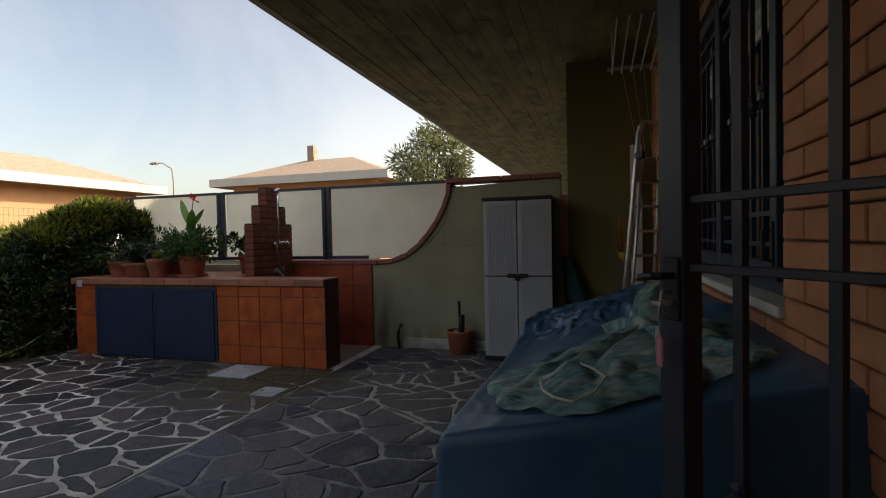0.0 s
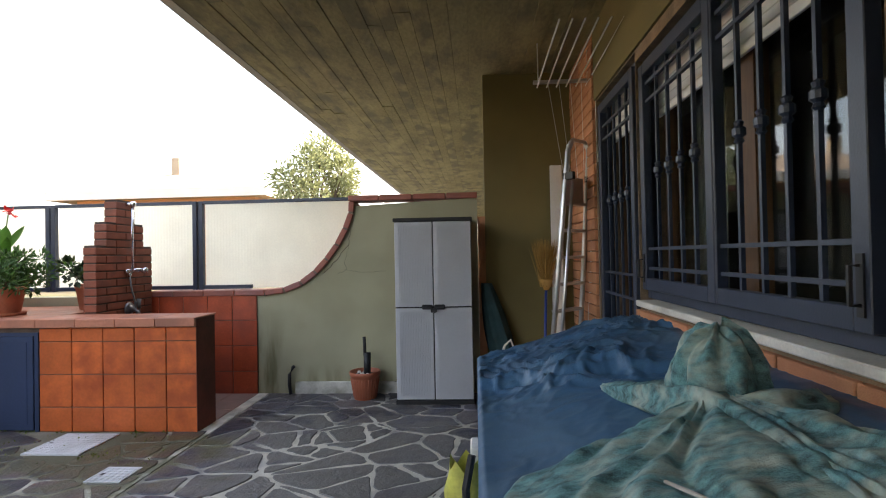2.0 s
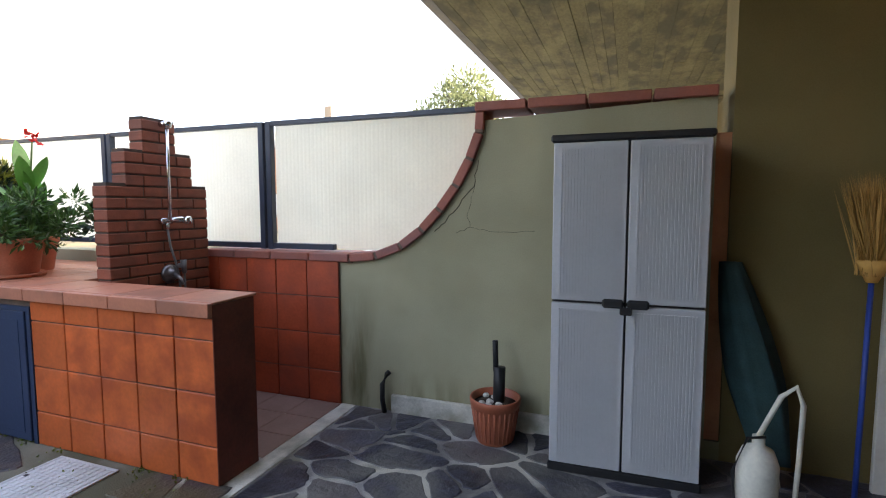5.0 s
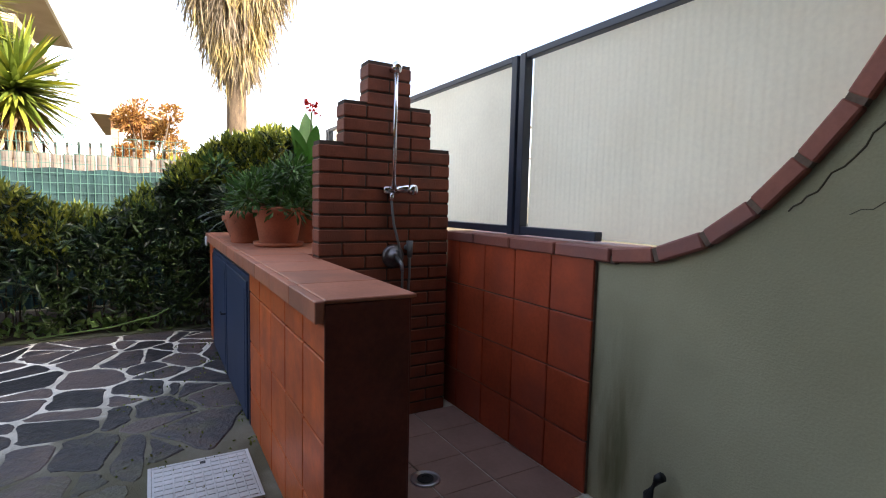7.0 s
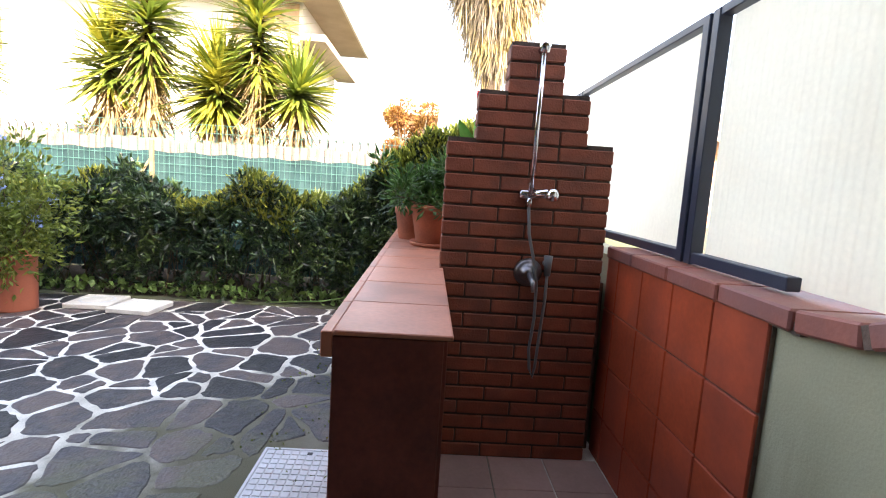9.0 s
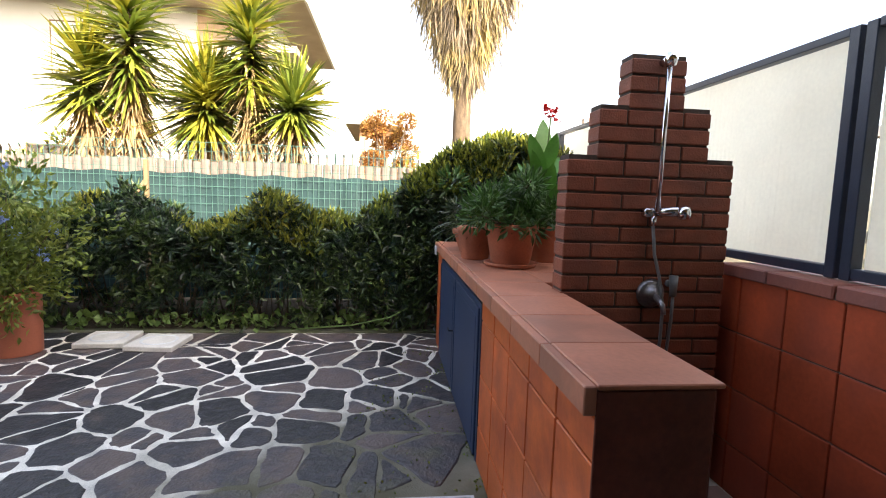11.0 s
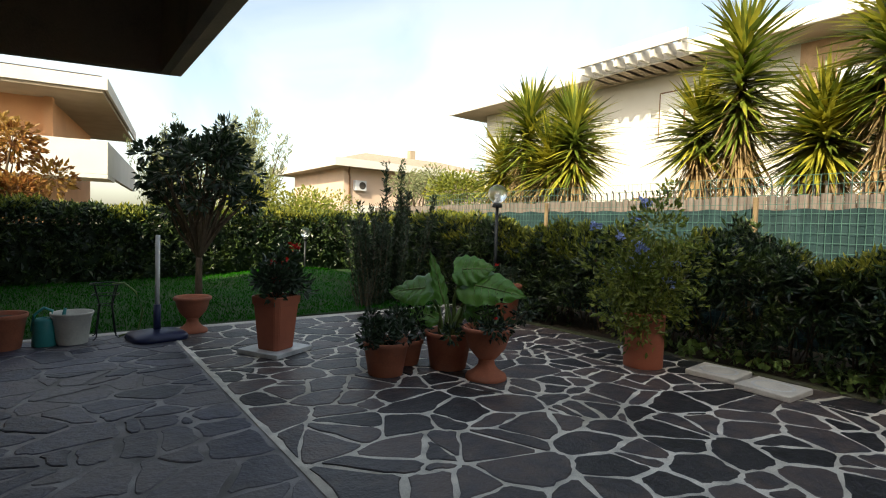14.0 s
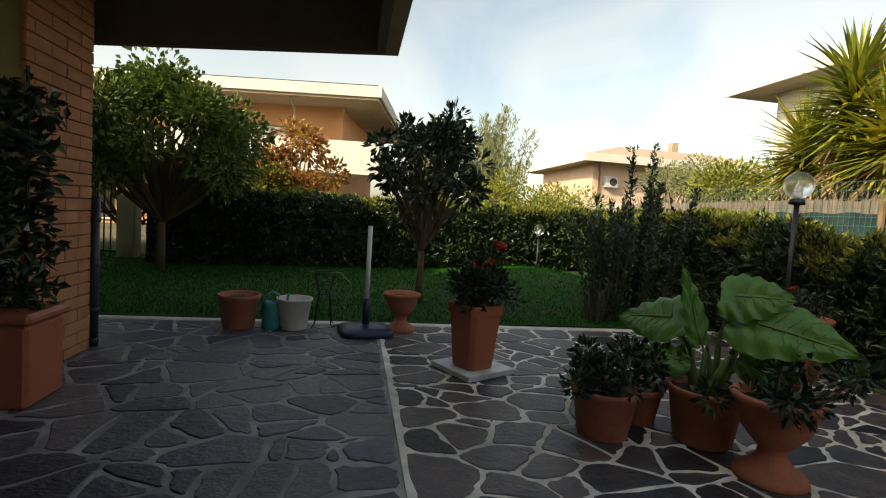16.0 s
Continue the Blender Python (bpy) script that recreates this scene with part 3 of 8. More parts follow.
paving_jobs = []
prng = np.random.default_rng(11)
for zone, (x0, x1, y0, y1, size, gap, limit) in {"patio": (PATIO[0], SEAM - 0.02, PATIO[2], 5.42, 0.265, 0.0112, 0.080), "porch": (SEAM + 0.02, PATIO[1], PATIO[2], 6.5, 0.28, 0.0120, 0.085)}.items():
    for _, slab_poly in voronoi(prng, x0, x1, y0, y1, size):
        for poly in broken(prng, slab_poly, limit):
            p = np.mean(np.array(poly), axis=0)
            if keep_clear(*p):
                continue
            shape = stone_shape(prng, poly, gap * prng.uniform(0.8, 1.25), prng.uniform(0.003, 0.008))
            if shape:
                paving_jobs.append((zone, p, shape))

# shower floor
shower_floor = tagged(part("floor_shower", block(-2.5, -1.46, 5.69, 6.478, -0.1, -0.004), "grout"), "grout bed of the outdoor shower floor", "paving", kind="structure")

# lawn with a low mound towards the back corner
def lawn_height(x, y):
    return 0.02 + 0.22 * math.exp(-((x + 4.4) ** 2 / 2.2 + (y + 5.0) ** 2 / 3.0)) + 0.03 * noise.noise((x * 0.5, y * 0.5, 0))


lv, lf, lnx, lny = [], [], 56, 34
for j in range(lny + 1):
    for i in range(lnx + 1):
        x, y = -6.8 + 12.8 * i / lnx, -9.2 + 7.8 * j / lny
        lv.append((x, y, lawn_height(x, y)))
for j in range(lny):
    for i in range(lnx):
        a = j * (lnx + 1) + i
        lf.append((a, a + 1, a + lnx + 2, a + lnx + 1))
lawn = tagged(raw("lawn", lv, lf, "lawnsoil", smooth=True), "mown green lawn in the shade", "lawn", kind="structure")
grng = np.random.default_rng(5)
gp = np.column_stack([grng.uniform(-5.0, 4.5, 42000), -1.42 - 5.4 * grng.random(42000) ** 1.25, np.zeros(42000)])
gp[:, 2] = [lawn_height(x, y) - 0.004 for x, y, _ in gp]
gd = np.column_stack([grng.normal(0, 0.45, len(gp)), grng.normal(0, 0.45, len(gp)), np.ones(len(gp))])
tagged(leaves("grass", gp, gd, 0.045, 0.009, "grass", None, grng, 0.1), "short mown grass blades of the lawn", "grass", kind="stuff")

# ---- house: wall with windows, porch roof ----
WX = 1.69
def wall_with_openings(name, x0, x1, y0, y1, z0, z1, holes, material, label):
    """A wall along y, cut by openings (y0, y1, z0, z1)."""
    bm = bmesh.new()
    ys = sorted({y0, y1, *[h[0] for h in holes], *[h[1] for h in holes]})
    for a, b in zip(ys, ys[1:]):
        spans = sorted((h[2], h[3]) for h in holes if h[0] <= a and h[1] >= b)
        z = z0
        for lo, hi in spans:
            if lo > z:
                box(bm, x0, x1, a, b, z, lo)
            z = hi
        if z < z1:
            box(bm, x0, x1, a, b, z, z1)
    return tagged(part(name, bm, material), label, "wall", kind="structure")


WIN = (2.80, 4.588, 1.06, 2.46)
DOOR = (4.596, 5.55, 0.02, 2.52)
wall_east = wall_with_openings("wall_east", WX, WX + 0.35, 0.42, 6.5, -0.1, 3.35, [WIN, DOOR], "blockjoint", "house wall faced with orange blocks in dark joints")
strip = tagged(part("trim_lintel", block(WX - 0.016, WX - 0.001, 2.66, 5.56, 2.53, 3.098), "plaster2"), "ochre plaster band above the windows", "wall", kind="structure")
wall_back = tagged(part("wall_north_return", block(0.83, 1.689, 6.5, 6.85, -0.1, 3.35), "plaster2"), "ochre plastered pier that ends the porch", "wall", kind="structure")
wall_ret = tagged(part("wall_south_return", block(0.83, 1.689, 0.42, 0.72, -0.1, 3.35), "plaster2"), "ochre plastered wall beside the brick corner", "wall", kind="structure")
pier = tagged(part("wall_corner_pier", block(0.83, 2.6, -0.33, 0.419, -0.1, 3.35), "blockjoint"), "corner pier of the house faced with orange blocks", "wall", kind="structure")
# unseen masses behind the porch, added and sized to cast the garden's shade
upper = tagged(part("wall_upper_storey", block(2.3, 12.0, -0.3, 40.0, 3.36, 7.2), "plaster2"), "unseen upper storey, sized to shade the garden", "wall", kind="structure")
lower = tagged(part("wall_house_body", block(5.3, 12.0, -8.0, 40.0, -0.1, 3.35), "plaster2"), "unseen plain house body, extended to shade the lawn", "wall", kind="structure")
shade_wing = tagged(part("wall_house_wing", block(5.3, 12.0, -8.0, -0.31, 3.35, 4.4), "plaster2"), "unseen block added to shade the lawn", "wall", kind="structure")
north = tagged(part("wall_east_beyond", block(1.75, 2.1, 6.851, 40.0, -0.1, 3.35), "plaster2"), "house wall beyond the garden wall", "wall", kind="structure")
# room surfaces near-black: the shade of the unlit interior is put into their colour
room = tagged(part("room_back", block(3.4, 3.5, 0.5, 6.5, -0.1, 3.3), "darkroom"), "room wall behind the windows, painted dark with its shade", "wall", kind="structure")
rfloor = tagged(part("room_floor", block(2.1, 3.4, 0.5, 6.5, -0.1, 0.0), "darkroom"), "room floor behind the windows, painted dark with its shade", "floor", kind="structure")
rceil = tagged(part("room_ceiling", block(2.1, 3.4, 0.5, 6.5, 2.9, 3.0), "darkroom"), "room ceiling behind the windows, painted dark with its shade", "ceiling", kind="structure")
rends = tagged(part("room_side", block(2.1, 3.4, 0.4, 0.5, 0, 2.9), "darkroom"), "side wall of the room, painted dark with its shade", "wall", kind="structure")
rend2 = tagged(part("room_side_far", block(2.1, 3.4, 6.5, 6.6, 0, 2.9), "darkroom"), "side wall of the room, painted dark with its shade", "wall", kind="structure")

SOFFIT, EDGE_X, EDGE_Y, SLANT = 3.10, -1.42, -0.82, -0.267
cbm = bmesh.new()
crng = random.Random(4)
x = EDGE_X + 0.14
while x < 1.76:
    w = crng.uniform(0.105, 0.14)
    y = EDGE_Y + 0.14
    while y < 30:
        ln = crng.uniform(2.2, 3.2)
        e = min(y + ln, 30)
        box(cbm, x + 0.0015, min(x + w - 0.0015, 1.76), y + 0.002, e - 0.002, SOFFIT + crng.uniform(-0.004, 0.004), SOFFIT + 0.1)
        y = e
    x += w
box(cbm, EDGE_X + 0.14, 12, EDGE_Y + 0.14, 30, SOFFIT + 0.012, SOFFIT + 0.26)
ceiling = tagged(part("ceiling", cbm, "concrete"), "board-marked bare concrete soffit of the porch", "ceiling", kind="structure")
fb = bmesh.new()
prof = [(0.14, 0.0), (0.0, 0.05), (0.0, 0.30), (0.14, 0.30)]
loops = []
for off, z in prof:
    loops.append([fb.verts.new((EDGE_X + off, 30, SOFFIT + z)), fb.verts.new((EDGE_X + off, EDGE_Y + off, SOFFIT + z)), fb.verts.new((12, EDGE_Y + off + SLANT * (12 - EDGE_X), SOFFIT + z))])
for a, b in zip(loops, loops[1:]):
    for i in range(2):
        fb.faces.new((a[i], a[i + 1], b[i + 1], b[i]))
bmesh.ops.recalc_face_normals(fb, faces=fb.faces[:])
tagged(part("trim_fascia", fb, "fascia"), "weathered concrete edge of the porch roof", "fascia", kind="structure")
tagged(part("roof_top", block(EDGE_X + 0.02, 12, EDGE_Y + 0.02, 30, SOFFIT + 0.27, SOFFIT + 0.295), "fascia"), "top of the porch roof slab", "roof", kind="structure")

wedge = bmesh.new()
tri = [(EDGE_X + 0.30, EDGE_Y + 0.139), (12, EDGE_Y + 0.139 + SLANT * (12 - EDGE_X - 0.30)), (12, EDGE_Y + 0.139)]
low, high = [wedge.verts.new((x, y, SOFFIT + 0.006)) for x, y in tri], [wedge.verts.new((x, y, SOFFIT + 0.285)) for x, y in tri]
wedge.faces.new(low)
wedge.faces.new(list(reversed(high)))
for i in range(3):
    wedge.faces.new((low[i], low[(i + 1) % 3], high[(i + 1) % 3], high[i]))
bmesh.ops.recalc_face_normals(wedge, faces=wedge.faces[:])
tagged(part("ceiling_wedge", wedge, "concrete"), "bare concrete soffit along the slanting roof edge", "ceiling", kind="structure")

# deep edge beam round the front corner of the porch roof
bb_ = bmesh.new()
pr = [(0.0, 0.0), (0.05, -0.61), (0.17, -0.65), (0.24, -0.65), (0.24, 0.0)]
loops = []
for off, z in pr:
    loops.append([bb_.verts.new((EDGE_X + off, 2.6, SOFFIT + z)), bb_.verts.new((EDGE_X + off, EDGE_Y + off, SOFFIT + z)), bb_.verts.new((5.2, EDGE_Y + off + SLANT * (5.2 - EDGE_X), SOFFIT + z))])
for a, b in zip(loops, loops[1:] + loops[:1]):
    for i in range(2):
        bb_.faces.new((a[i], a[i + 1], b[i + 1], b[i]))
bb_.faces.new([l[0] for l in loops])
bb_.faces.new([l[2] for l in reversed(loops)])
bmesh.ops.recalc_face_normals(bb_, faces=bb_.faces[:])
tagged(part("trim_edge_beam", bb_, "fascia"), "deep concrete edge beam round the porch corner", "beam", kind="structure")

# ---- garden wall at the end, with its curved cap ----
WY = 6.50
CAP_Z, LOW_Z = 1.955, 1.035
CURVE = [(-0.512, 1.90), (-0.518, 1.79), (-0.575, 1.64), (-0.66, 1.485), (-0.765, 1.345), (-0.88, 1.222), (-1.02, 1.12), (-1.19, 1.055), (-1.38, 1.035)]
gb = bmesh.new()
outline = [(0.83, -0.1), (0.83, 0.10), (0.755, 0.10), (0.755, CAP_Z - 0.05)] + [(x + 0.02, z - 0.05) for x, z in CURVE] + [(-5.6, LOW_Z - 0.05), (-5.6, -0.1)]
front = [gb.verts.new((x, WY, z)) for x, z in outline]
back = [gb.verts.new((x, WY + 0.20, z)) for x, z in outline]
gb.faces.new(front)
gb.faces.new(list(reversed(back)))
for i in range(len(front)):
    j = (i + 1) % len(front)
    gb.faces.new((front[j], front[i], back[i], back[j]))
bmesh.ops.recalc_face_normals(gb, faces=gb.faces[:])
bmesh.ops.triangulate(gb, faces=[f for f in gb.faces if len(f.verts) > 4])
wall_end = tagged(part("wall_end", gb, "plaster"), "garden wall in olive plaster with a swept top", "wall", kind="structure")
infill = tagged(part("wall_infill", block(0.757, 0.829, WY + 0.02, WY + 0.25, 0.1, 1.72), "block"), "narrow brick infill beside the pier", "wall", kind="structure")
plinth = part("plinth", block(-1.08, 0.0, WY - 0.028, WY - 0.001, -0.05, 0.12, 0.006), "plinth", wall_end, "flaking white plinth")


def cap_brick(parent, a, b, depth=0.27, thick=0.055, name="cap_brick"):
    """One sloping brick of the coping from a to b, as (x, z) of its upper side."""
    d = Vector((b[0] - a[0], b[1] - a[1]))
    n = Vector((-d.y, d.x)).normalized() * (1 if d.x < 0 else 1)
    if d.x < 0:
        n = -n
    d2 = d.normalized() * 0.005
    pts = [(a[0] + d2.x, a[1] + d2.y), (b[0] - d2.x, b[1] - d2.y)]
    bm = bmesh.new()
    vs = []
    for (px, pz) in (pts[0], pts[1], (pts[1][0] - n.x * thick, pts[1][1] - n.y * thick), (pts[0][0] - n.x * thick, pts[0][1] - n.y * thick)):
        vs.append((bm.verts.new((px, WY - 0.032, pz)), bm.verts.new((px, WY - 0.032 + depth, pz))))
    for i in range(4):
        j = (i + 1) % 4
        bm.faces.new((vs[i][0], vs[j][0], vs[j][1], vs[i][1]))
    bm.faces.new([v[0] for v in vs])
    bm.faces.new([v[1] for v in reversed(vs)])
    bmesh.ops.recalc_face_normals(bm, faces=bm.faces[:])
    bmesh.ops.bevel(bm, geom=bm.edges[:], offset=0.006, segments=1, affect="EDGES")
    return part(name, bm, "capbrick", parent)


M["capbrick"] = mat("coping_brick", (0.36, 0.12, 0.085), 0.6, 0.25, 5, 80, 0.2, piece=0.4, tint=(0.22, 0.12, 0.12), tscale=4, tamount=0.6)
xs = [0.76, 0.45, 0.12, -0.21, -0.522]
for a, b in zip(xs, xs[1:]):
    cap_brick(wall_end, (b, CAP_Z), (a, CAP_Z))
for a, b in zip(CURVE, CURVE[1:]):
    cap_brick(wall_end, b, a)
xs = [-1.38, -1.69, -2.01, -2.33, -2.62]
for a, b in zip(xs, xs[1:]):
    cap_brick(wall_end, (b, LOW_Z), (a, LOW_Z))
# pale mortar between the coping bricks of the sweep
def cap_mortar(a, b):
    d = Vector((b[0] - a[0], b[1] - a[1])).normalized()
    n = Vector((-d.y, d.x))
    if n.y < 0:
        n = -n
    bm = bmesh.new()
    vs = []
    for c, s, o in ((b, -0.010, 0.004), (b, 0.010, 0.004), (b, 0.010, 0.052), (b, -0.010, 0.052)):
        px, pz = c[0] + d.x * s - n.x * o, c[1] + d.y * s - n.y * o
        vs.append((bm.verts.new((px, WY - 0.029, pz)), bm.verts.new((px, WY + 0.10, pz))))
    for i in range(4):
        j = (i + 1) % 4
        bm.faces.new((vs[i][0], vs[j][0], vs[j][1], vs[i][1]))
    bm.faces.new([v[0] for v in vs])
    bm.faces.new([v[1] for v in reversed(vs)])
    bmesh.ops.recalc_face_normals(bm, faces=bm.faces[:])
    part("mortar_joint", bm, "grout", wall_end)


for a, b in zip(CURVE, CURVE[1:-1]):
    cap_mortar(a, b)
capjoint = part("cap_bed", block(-2.6, -1.36, WY - 0.02, WY + 0.2, LOW_Z - 0.06, LOW_Z - 0.03), "grout", wall_end)

# cracks in the plaster
def crack(points, width):
    bm = bmesh.new()
    rr = random.Random(len(points))
    fine = []
    for a, b in zip(points, points[1:]):
        for k in range(5):
            u = k / 5
            fine.append((a[0] + u * (b[0] - a[0]) + rr.uniform(-0.006, 0.006), a[1] + u * (b[1] - a[1]) + rr.uniform(-0.006, 0.006)))
    tube(bm, [(x, WY - 0.0005, z) for x, z in fine], width, 4)
    return part("crack", bm, "crack", wall_end)


crack([(-0.50, 1.62), (-0.53, 1.47), (-0.62, 1.36), (-0.72, 1.24), (-0.80, 1.17)], 0.0028)
crack([(-0.52, 1.47), (-0.57, 1.30), (-0.55, 1.22), (-0.66, 1.18)], 0.0014)
crack([(-0.55, 1.22), (-0.40, 1.195), (-0.1, 1.20)], 0.0010)

# red tiles of the shower side
tile_back = part("tile_bed", block(-2.62, -1.462, WY - 0.012, WY - 0.001, 0.0, 0.985), "grout", wall_end)
tx = [-1.462, -1.715, -1.97, -2.225, -2.48, -2.62]
tz = [0.0, 0.225, 0.48, 0.735, 0.985]
for xa, xb in zip(tx, tx[1:]):
    for za, zb in zip(tz, tz[1:]):
        part("wall_tile", block(xb + 0.003, xa - 0.003, WY - 0.021, WY - 0.006, za + 0.003, zb - 0.003, 0.003), "tiledark", wall_end)

# ---- fence of pale corrugated sheets over the wall ----
fence = thing("panel_fence", "slate-blue steel fence filled with cream corrugated sheets", "fence", -2.1, WY + 0.10, 1.04)
def fence_part(name, x0, x1, y0, y1, z0, z1, material="steel"):
    return part(name, block(x0 + 2.1, x1 + 2.1, y0, y1, z0 - 1.04, z1 - 1.04, 0.003), material, fence)


POSTS = [-2.12, -3.72, -5.32]
for px in POSTS:
    fence_part("post", px - 0.055, px - 0.01, -0.025, 0.025, 1.04, 1.95)
    fence_part("post", px + 0.01, px + 0.055, -0.025, 0.025, 1.04, 1.95)
spans = [(-2.065, -0.507), (-3.665, -2.175), (-5.265, -3.775)]
for a, b in spans:
    fence_part("rail", a, b, -0.022, 0.022, 1.92, 1.953)
    fence_part("rail", a, b if a < -2.5 else -1.56, -0.022, 0.022, 1.045, 1.085)
    pv, pf = [], []
    n = int((b - a) / 0.012)
    for i in range(n + 1):
        u = a + (b - a) * i / n
        off = 0.0018 * math.sin(u / 0.032 * 2 * math.pi) + 0.03
        for z in (1.05, 1.5, 1.93):
            pv.append((u + 2.1, off, z - 1.04))
    for i in range(n):
        for k in range(2):
            pf.append((i * 3 + k, i * 3 + 3 + k, i * 3 + 4 + k, i * 3 + 1 + k))
    raw("sheet", pv, pf, "panel", fence, "cream corrugated translucent sheet", smooth=True)

# ---- counter with cupboard doors ----
CX0, CX1, CY = -4.80, -1.46, 5.385
counter = thing("counter", "masonry garden counter faced with terracotta tiles and blue doors", "counter", -3.1, 5.55, 0.0)
def cpart(name, x0, x1, y0, y1, z0, z1, material, bevel=0.0, label=""):
    return part(name, block(x0 + 3.1, x1 + 3.1, y0 - 5.55, y1 - 5.55, z0, z1, bevel), material, counter, label)


cpart("body", CX0, -2.625, CY + 0.012, 6.47, -0.05, 0.852, "grout")
cpart("body", -2.624, CX1 - 0.008, CY + 0.012, 5.66, -0.05, 0.852, "grout")
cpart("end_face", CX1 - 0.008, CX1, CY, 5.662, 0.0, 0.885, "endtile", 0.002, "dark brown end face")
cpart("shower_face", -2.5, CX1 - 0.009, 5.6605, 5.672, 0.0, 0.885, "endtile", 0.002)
cpart("top_bed", -2.5, CX1 - 0.009, CY + 0.002, 5.660, 0.853, 0.885, "grout", 0.0)
fx = [CX1, -1.71, -1.97, -2.23, -2.49, -2.765]
fz = [0.0, 0.195, 0.455, 0.715, 0.825]
for xa, xb in zip(fx, fx[1:]):
    for za, zb in zip(fz, fz[1:]):
        cpart("tile", xb + 0.0035, xa - 0.0035, CY + crng.uniform(-0.0012, 0.0012), CY + 0.014, za + 0.0035, zb - 0.0035, "tile", 0.003)
for za, zb in zip(fz, fz[1:]):
    cpart("tile", CX0, -4.49, CY, CY + 0.014, za + 0.002, zb - 0.002, "tile", 0.002)
# overhanging tiled top
ex = [CX1 + 0.002, -1.78, -2.11, -2.44, -2.77, -3.1, -3.43, -3.76, -4.09, -4.42, -4.83]
for xa, xb in zip(ex, ex[1:]):
    cpart("edge_tile", xb + 0.002, xa - 0.002, CY - 0.03, CY + 0.0, 0.83, 0.897, "top", 0.003)
    cpart("top_tile", xb + 0.002, xa - 0.002, CY + 0.001, 5.685, 0.887, 0.9, "top", 0.003)
    if xa < -2.6:
        cpart("top_tile", xb + 0.002, xa - 0.002, 5.688, 6.05, 0.853, 0.9, "top", 0.003)
        cpart("top_tile", xb + 0.002, xa - 0.002, 6.053, 6.46, 0.853, 0.9, "top", 0.003)
frame_bm = bmesh.new()
for a in ((-4.487, -4.455), (-2.80, -2.768)):
    box(frame_bm, a[0] + 3.1, a[1] + 3.1, CY - 5.553, CY - 5.53, 0.0, 0.79)
box(frame_bm, -4.455 + 3.1, -2.80 + 3.1, CY - 5.553, CY - 5.53, 0.765, 0.79)
part("door_frame", frame_bm, "bluedoor", counter, "blue painted steel frame")
for a, b, kx in ((-4.45, -3.635, -3.70), (-3.625, -2.805, -2.86)):
    d = cpart("door", a, b, CY - 0.012, CY + 0.010, 0.015, 0.762, "bluedoor", 0.003)
    part("inner_panel", block(a + 0.05 + 3.1, b - 0.05 + 3.1, CY - 0.0145 - 5.55, CY - 0.0125 - 5.55, 0.06, 0.715, 0.0015), "bluedoor", d)
    part("hinge_strip", block(a + 0.018 + 3.1, a + 0.03 + 3.1, CY - 0.016 - 5.55, CY - 0.0125 - 5.55, 0.02, 0.757), "bluedoor", d)
hb = bmesh.new()
tube(hb, [(-3.655 + 3.1, CY - 0.012 - 5.55, 0.42), (-3.655 + 3.1, CY - 0.04 - 5.55, 0.42), (-3.70 + 3.1, CY - 0.04 - 5.55, 0.425)], 0.006, 6)
part("latch", hb, "blackplastic", counter)
cpart("socket", -4.72, -4.64, CY - 0.045, CY - 0.031, 0.80, 0.875, "whiteplastic", 0.004, "white socket cover")

# ---- stepped brick shower column ----
shower = thing("shower_column", "stepped brown brick column with an outdoor shower", "shower", -2.56, 6.05, 0.0)
core = bmesh.new()
STEPS = [(-0.385, 0.365, -0.05, 1.492), (-0.26, 0.24, 1.492, 1.702), (-0.135, 0.115, 1.702, 1.912)]
for a, b, z0, z1 in STEPS:
    box(core, -0.052, 0.052, a + 0.008, b - 0.008, z0, z1 - 0.004)
part("mortar_core", core, "joint", shower)
full = block_mesh("brick", 0.118, 0.243, 0.060, 0.004, "brick")
half = block_mesh("half_brick", 0.118, 0.119, 0.060, 0.004, "brick")
z, row = 0.034, 0
for a, b, z0, z1 in STEPS:
    while z < z1:
        y = a
        left = row % 2
        while y < b - 0.01:
            w = 0.125 if left else min(0.25, b - y)
            left = 0
            piece("brick", full if w > 0.13 else half, shower, crng.uniform(-0.0015, 0.0015), y + w / 2, z, crng.uniform(-0.4, 0.4))
            y += w
        z += 0.0702
        row += 1
bm = bmesh.new()
tube(bm, [(0.115, 0.0, 1.88), (0.115, -0.005, 1.26)], 0.011, 12)
rail_ = part("riser_rail", bm, "chrome", shower, "chrome riser rail", True)
bm = bmesh.new()
tube(bm, [(0.055, 0.0, 1.875), (0.118, 0.0, 1.875)], 0.017, 12)
lathe(bm, [(0.0, -0.03), (0.02, -0.026), (0.026, 0.0), (0.02, 0.024), (0.0, 0.03)], 14, (0.125, 0.0, 1.875))
part("rail_head", bm, "chrome", shower, "", True)
bm = bmesh.new()
box(bm, 0.058, 0.10, -0.05, 0.04, 1.235, 1.275, 0.008)
tube(bm, [(0.09, 0.0, 1.262), (0.13, 0.03, 1.262), (0.17, 0.07, 1.262)], 0.021, 12)
lathe(bm, [(0.0, -0.03), (0.024, -0.024), (0.028, 0.0), (0.022, 0.022), (0.0, 0.028)], 14, (0.178, 0.075, 1.26))
tube(bm, [(0.09, -0.005, 1.24), (0.09, -0.005, 1.20)], 0.013, 10)
part("diverter", bm, "chrome", shower, "chrome diverter on the rail", True)
bm = bmesh.new()
lathe(bm, [(0.062, 0.0), (0.065, 0.006), (0.05, 0.02), (0.03, 0.026), (0.03, 0.05), (0.0, 0.054)], 20)
bmesh.ops.transform(bm, matrix=pose(0.058, 0.02, 0.905, 0, 90, 0), verts=bm.verts[:])
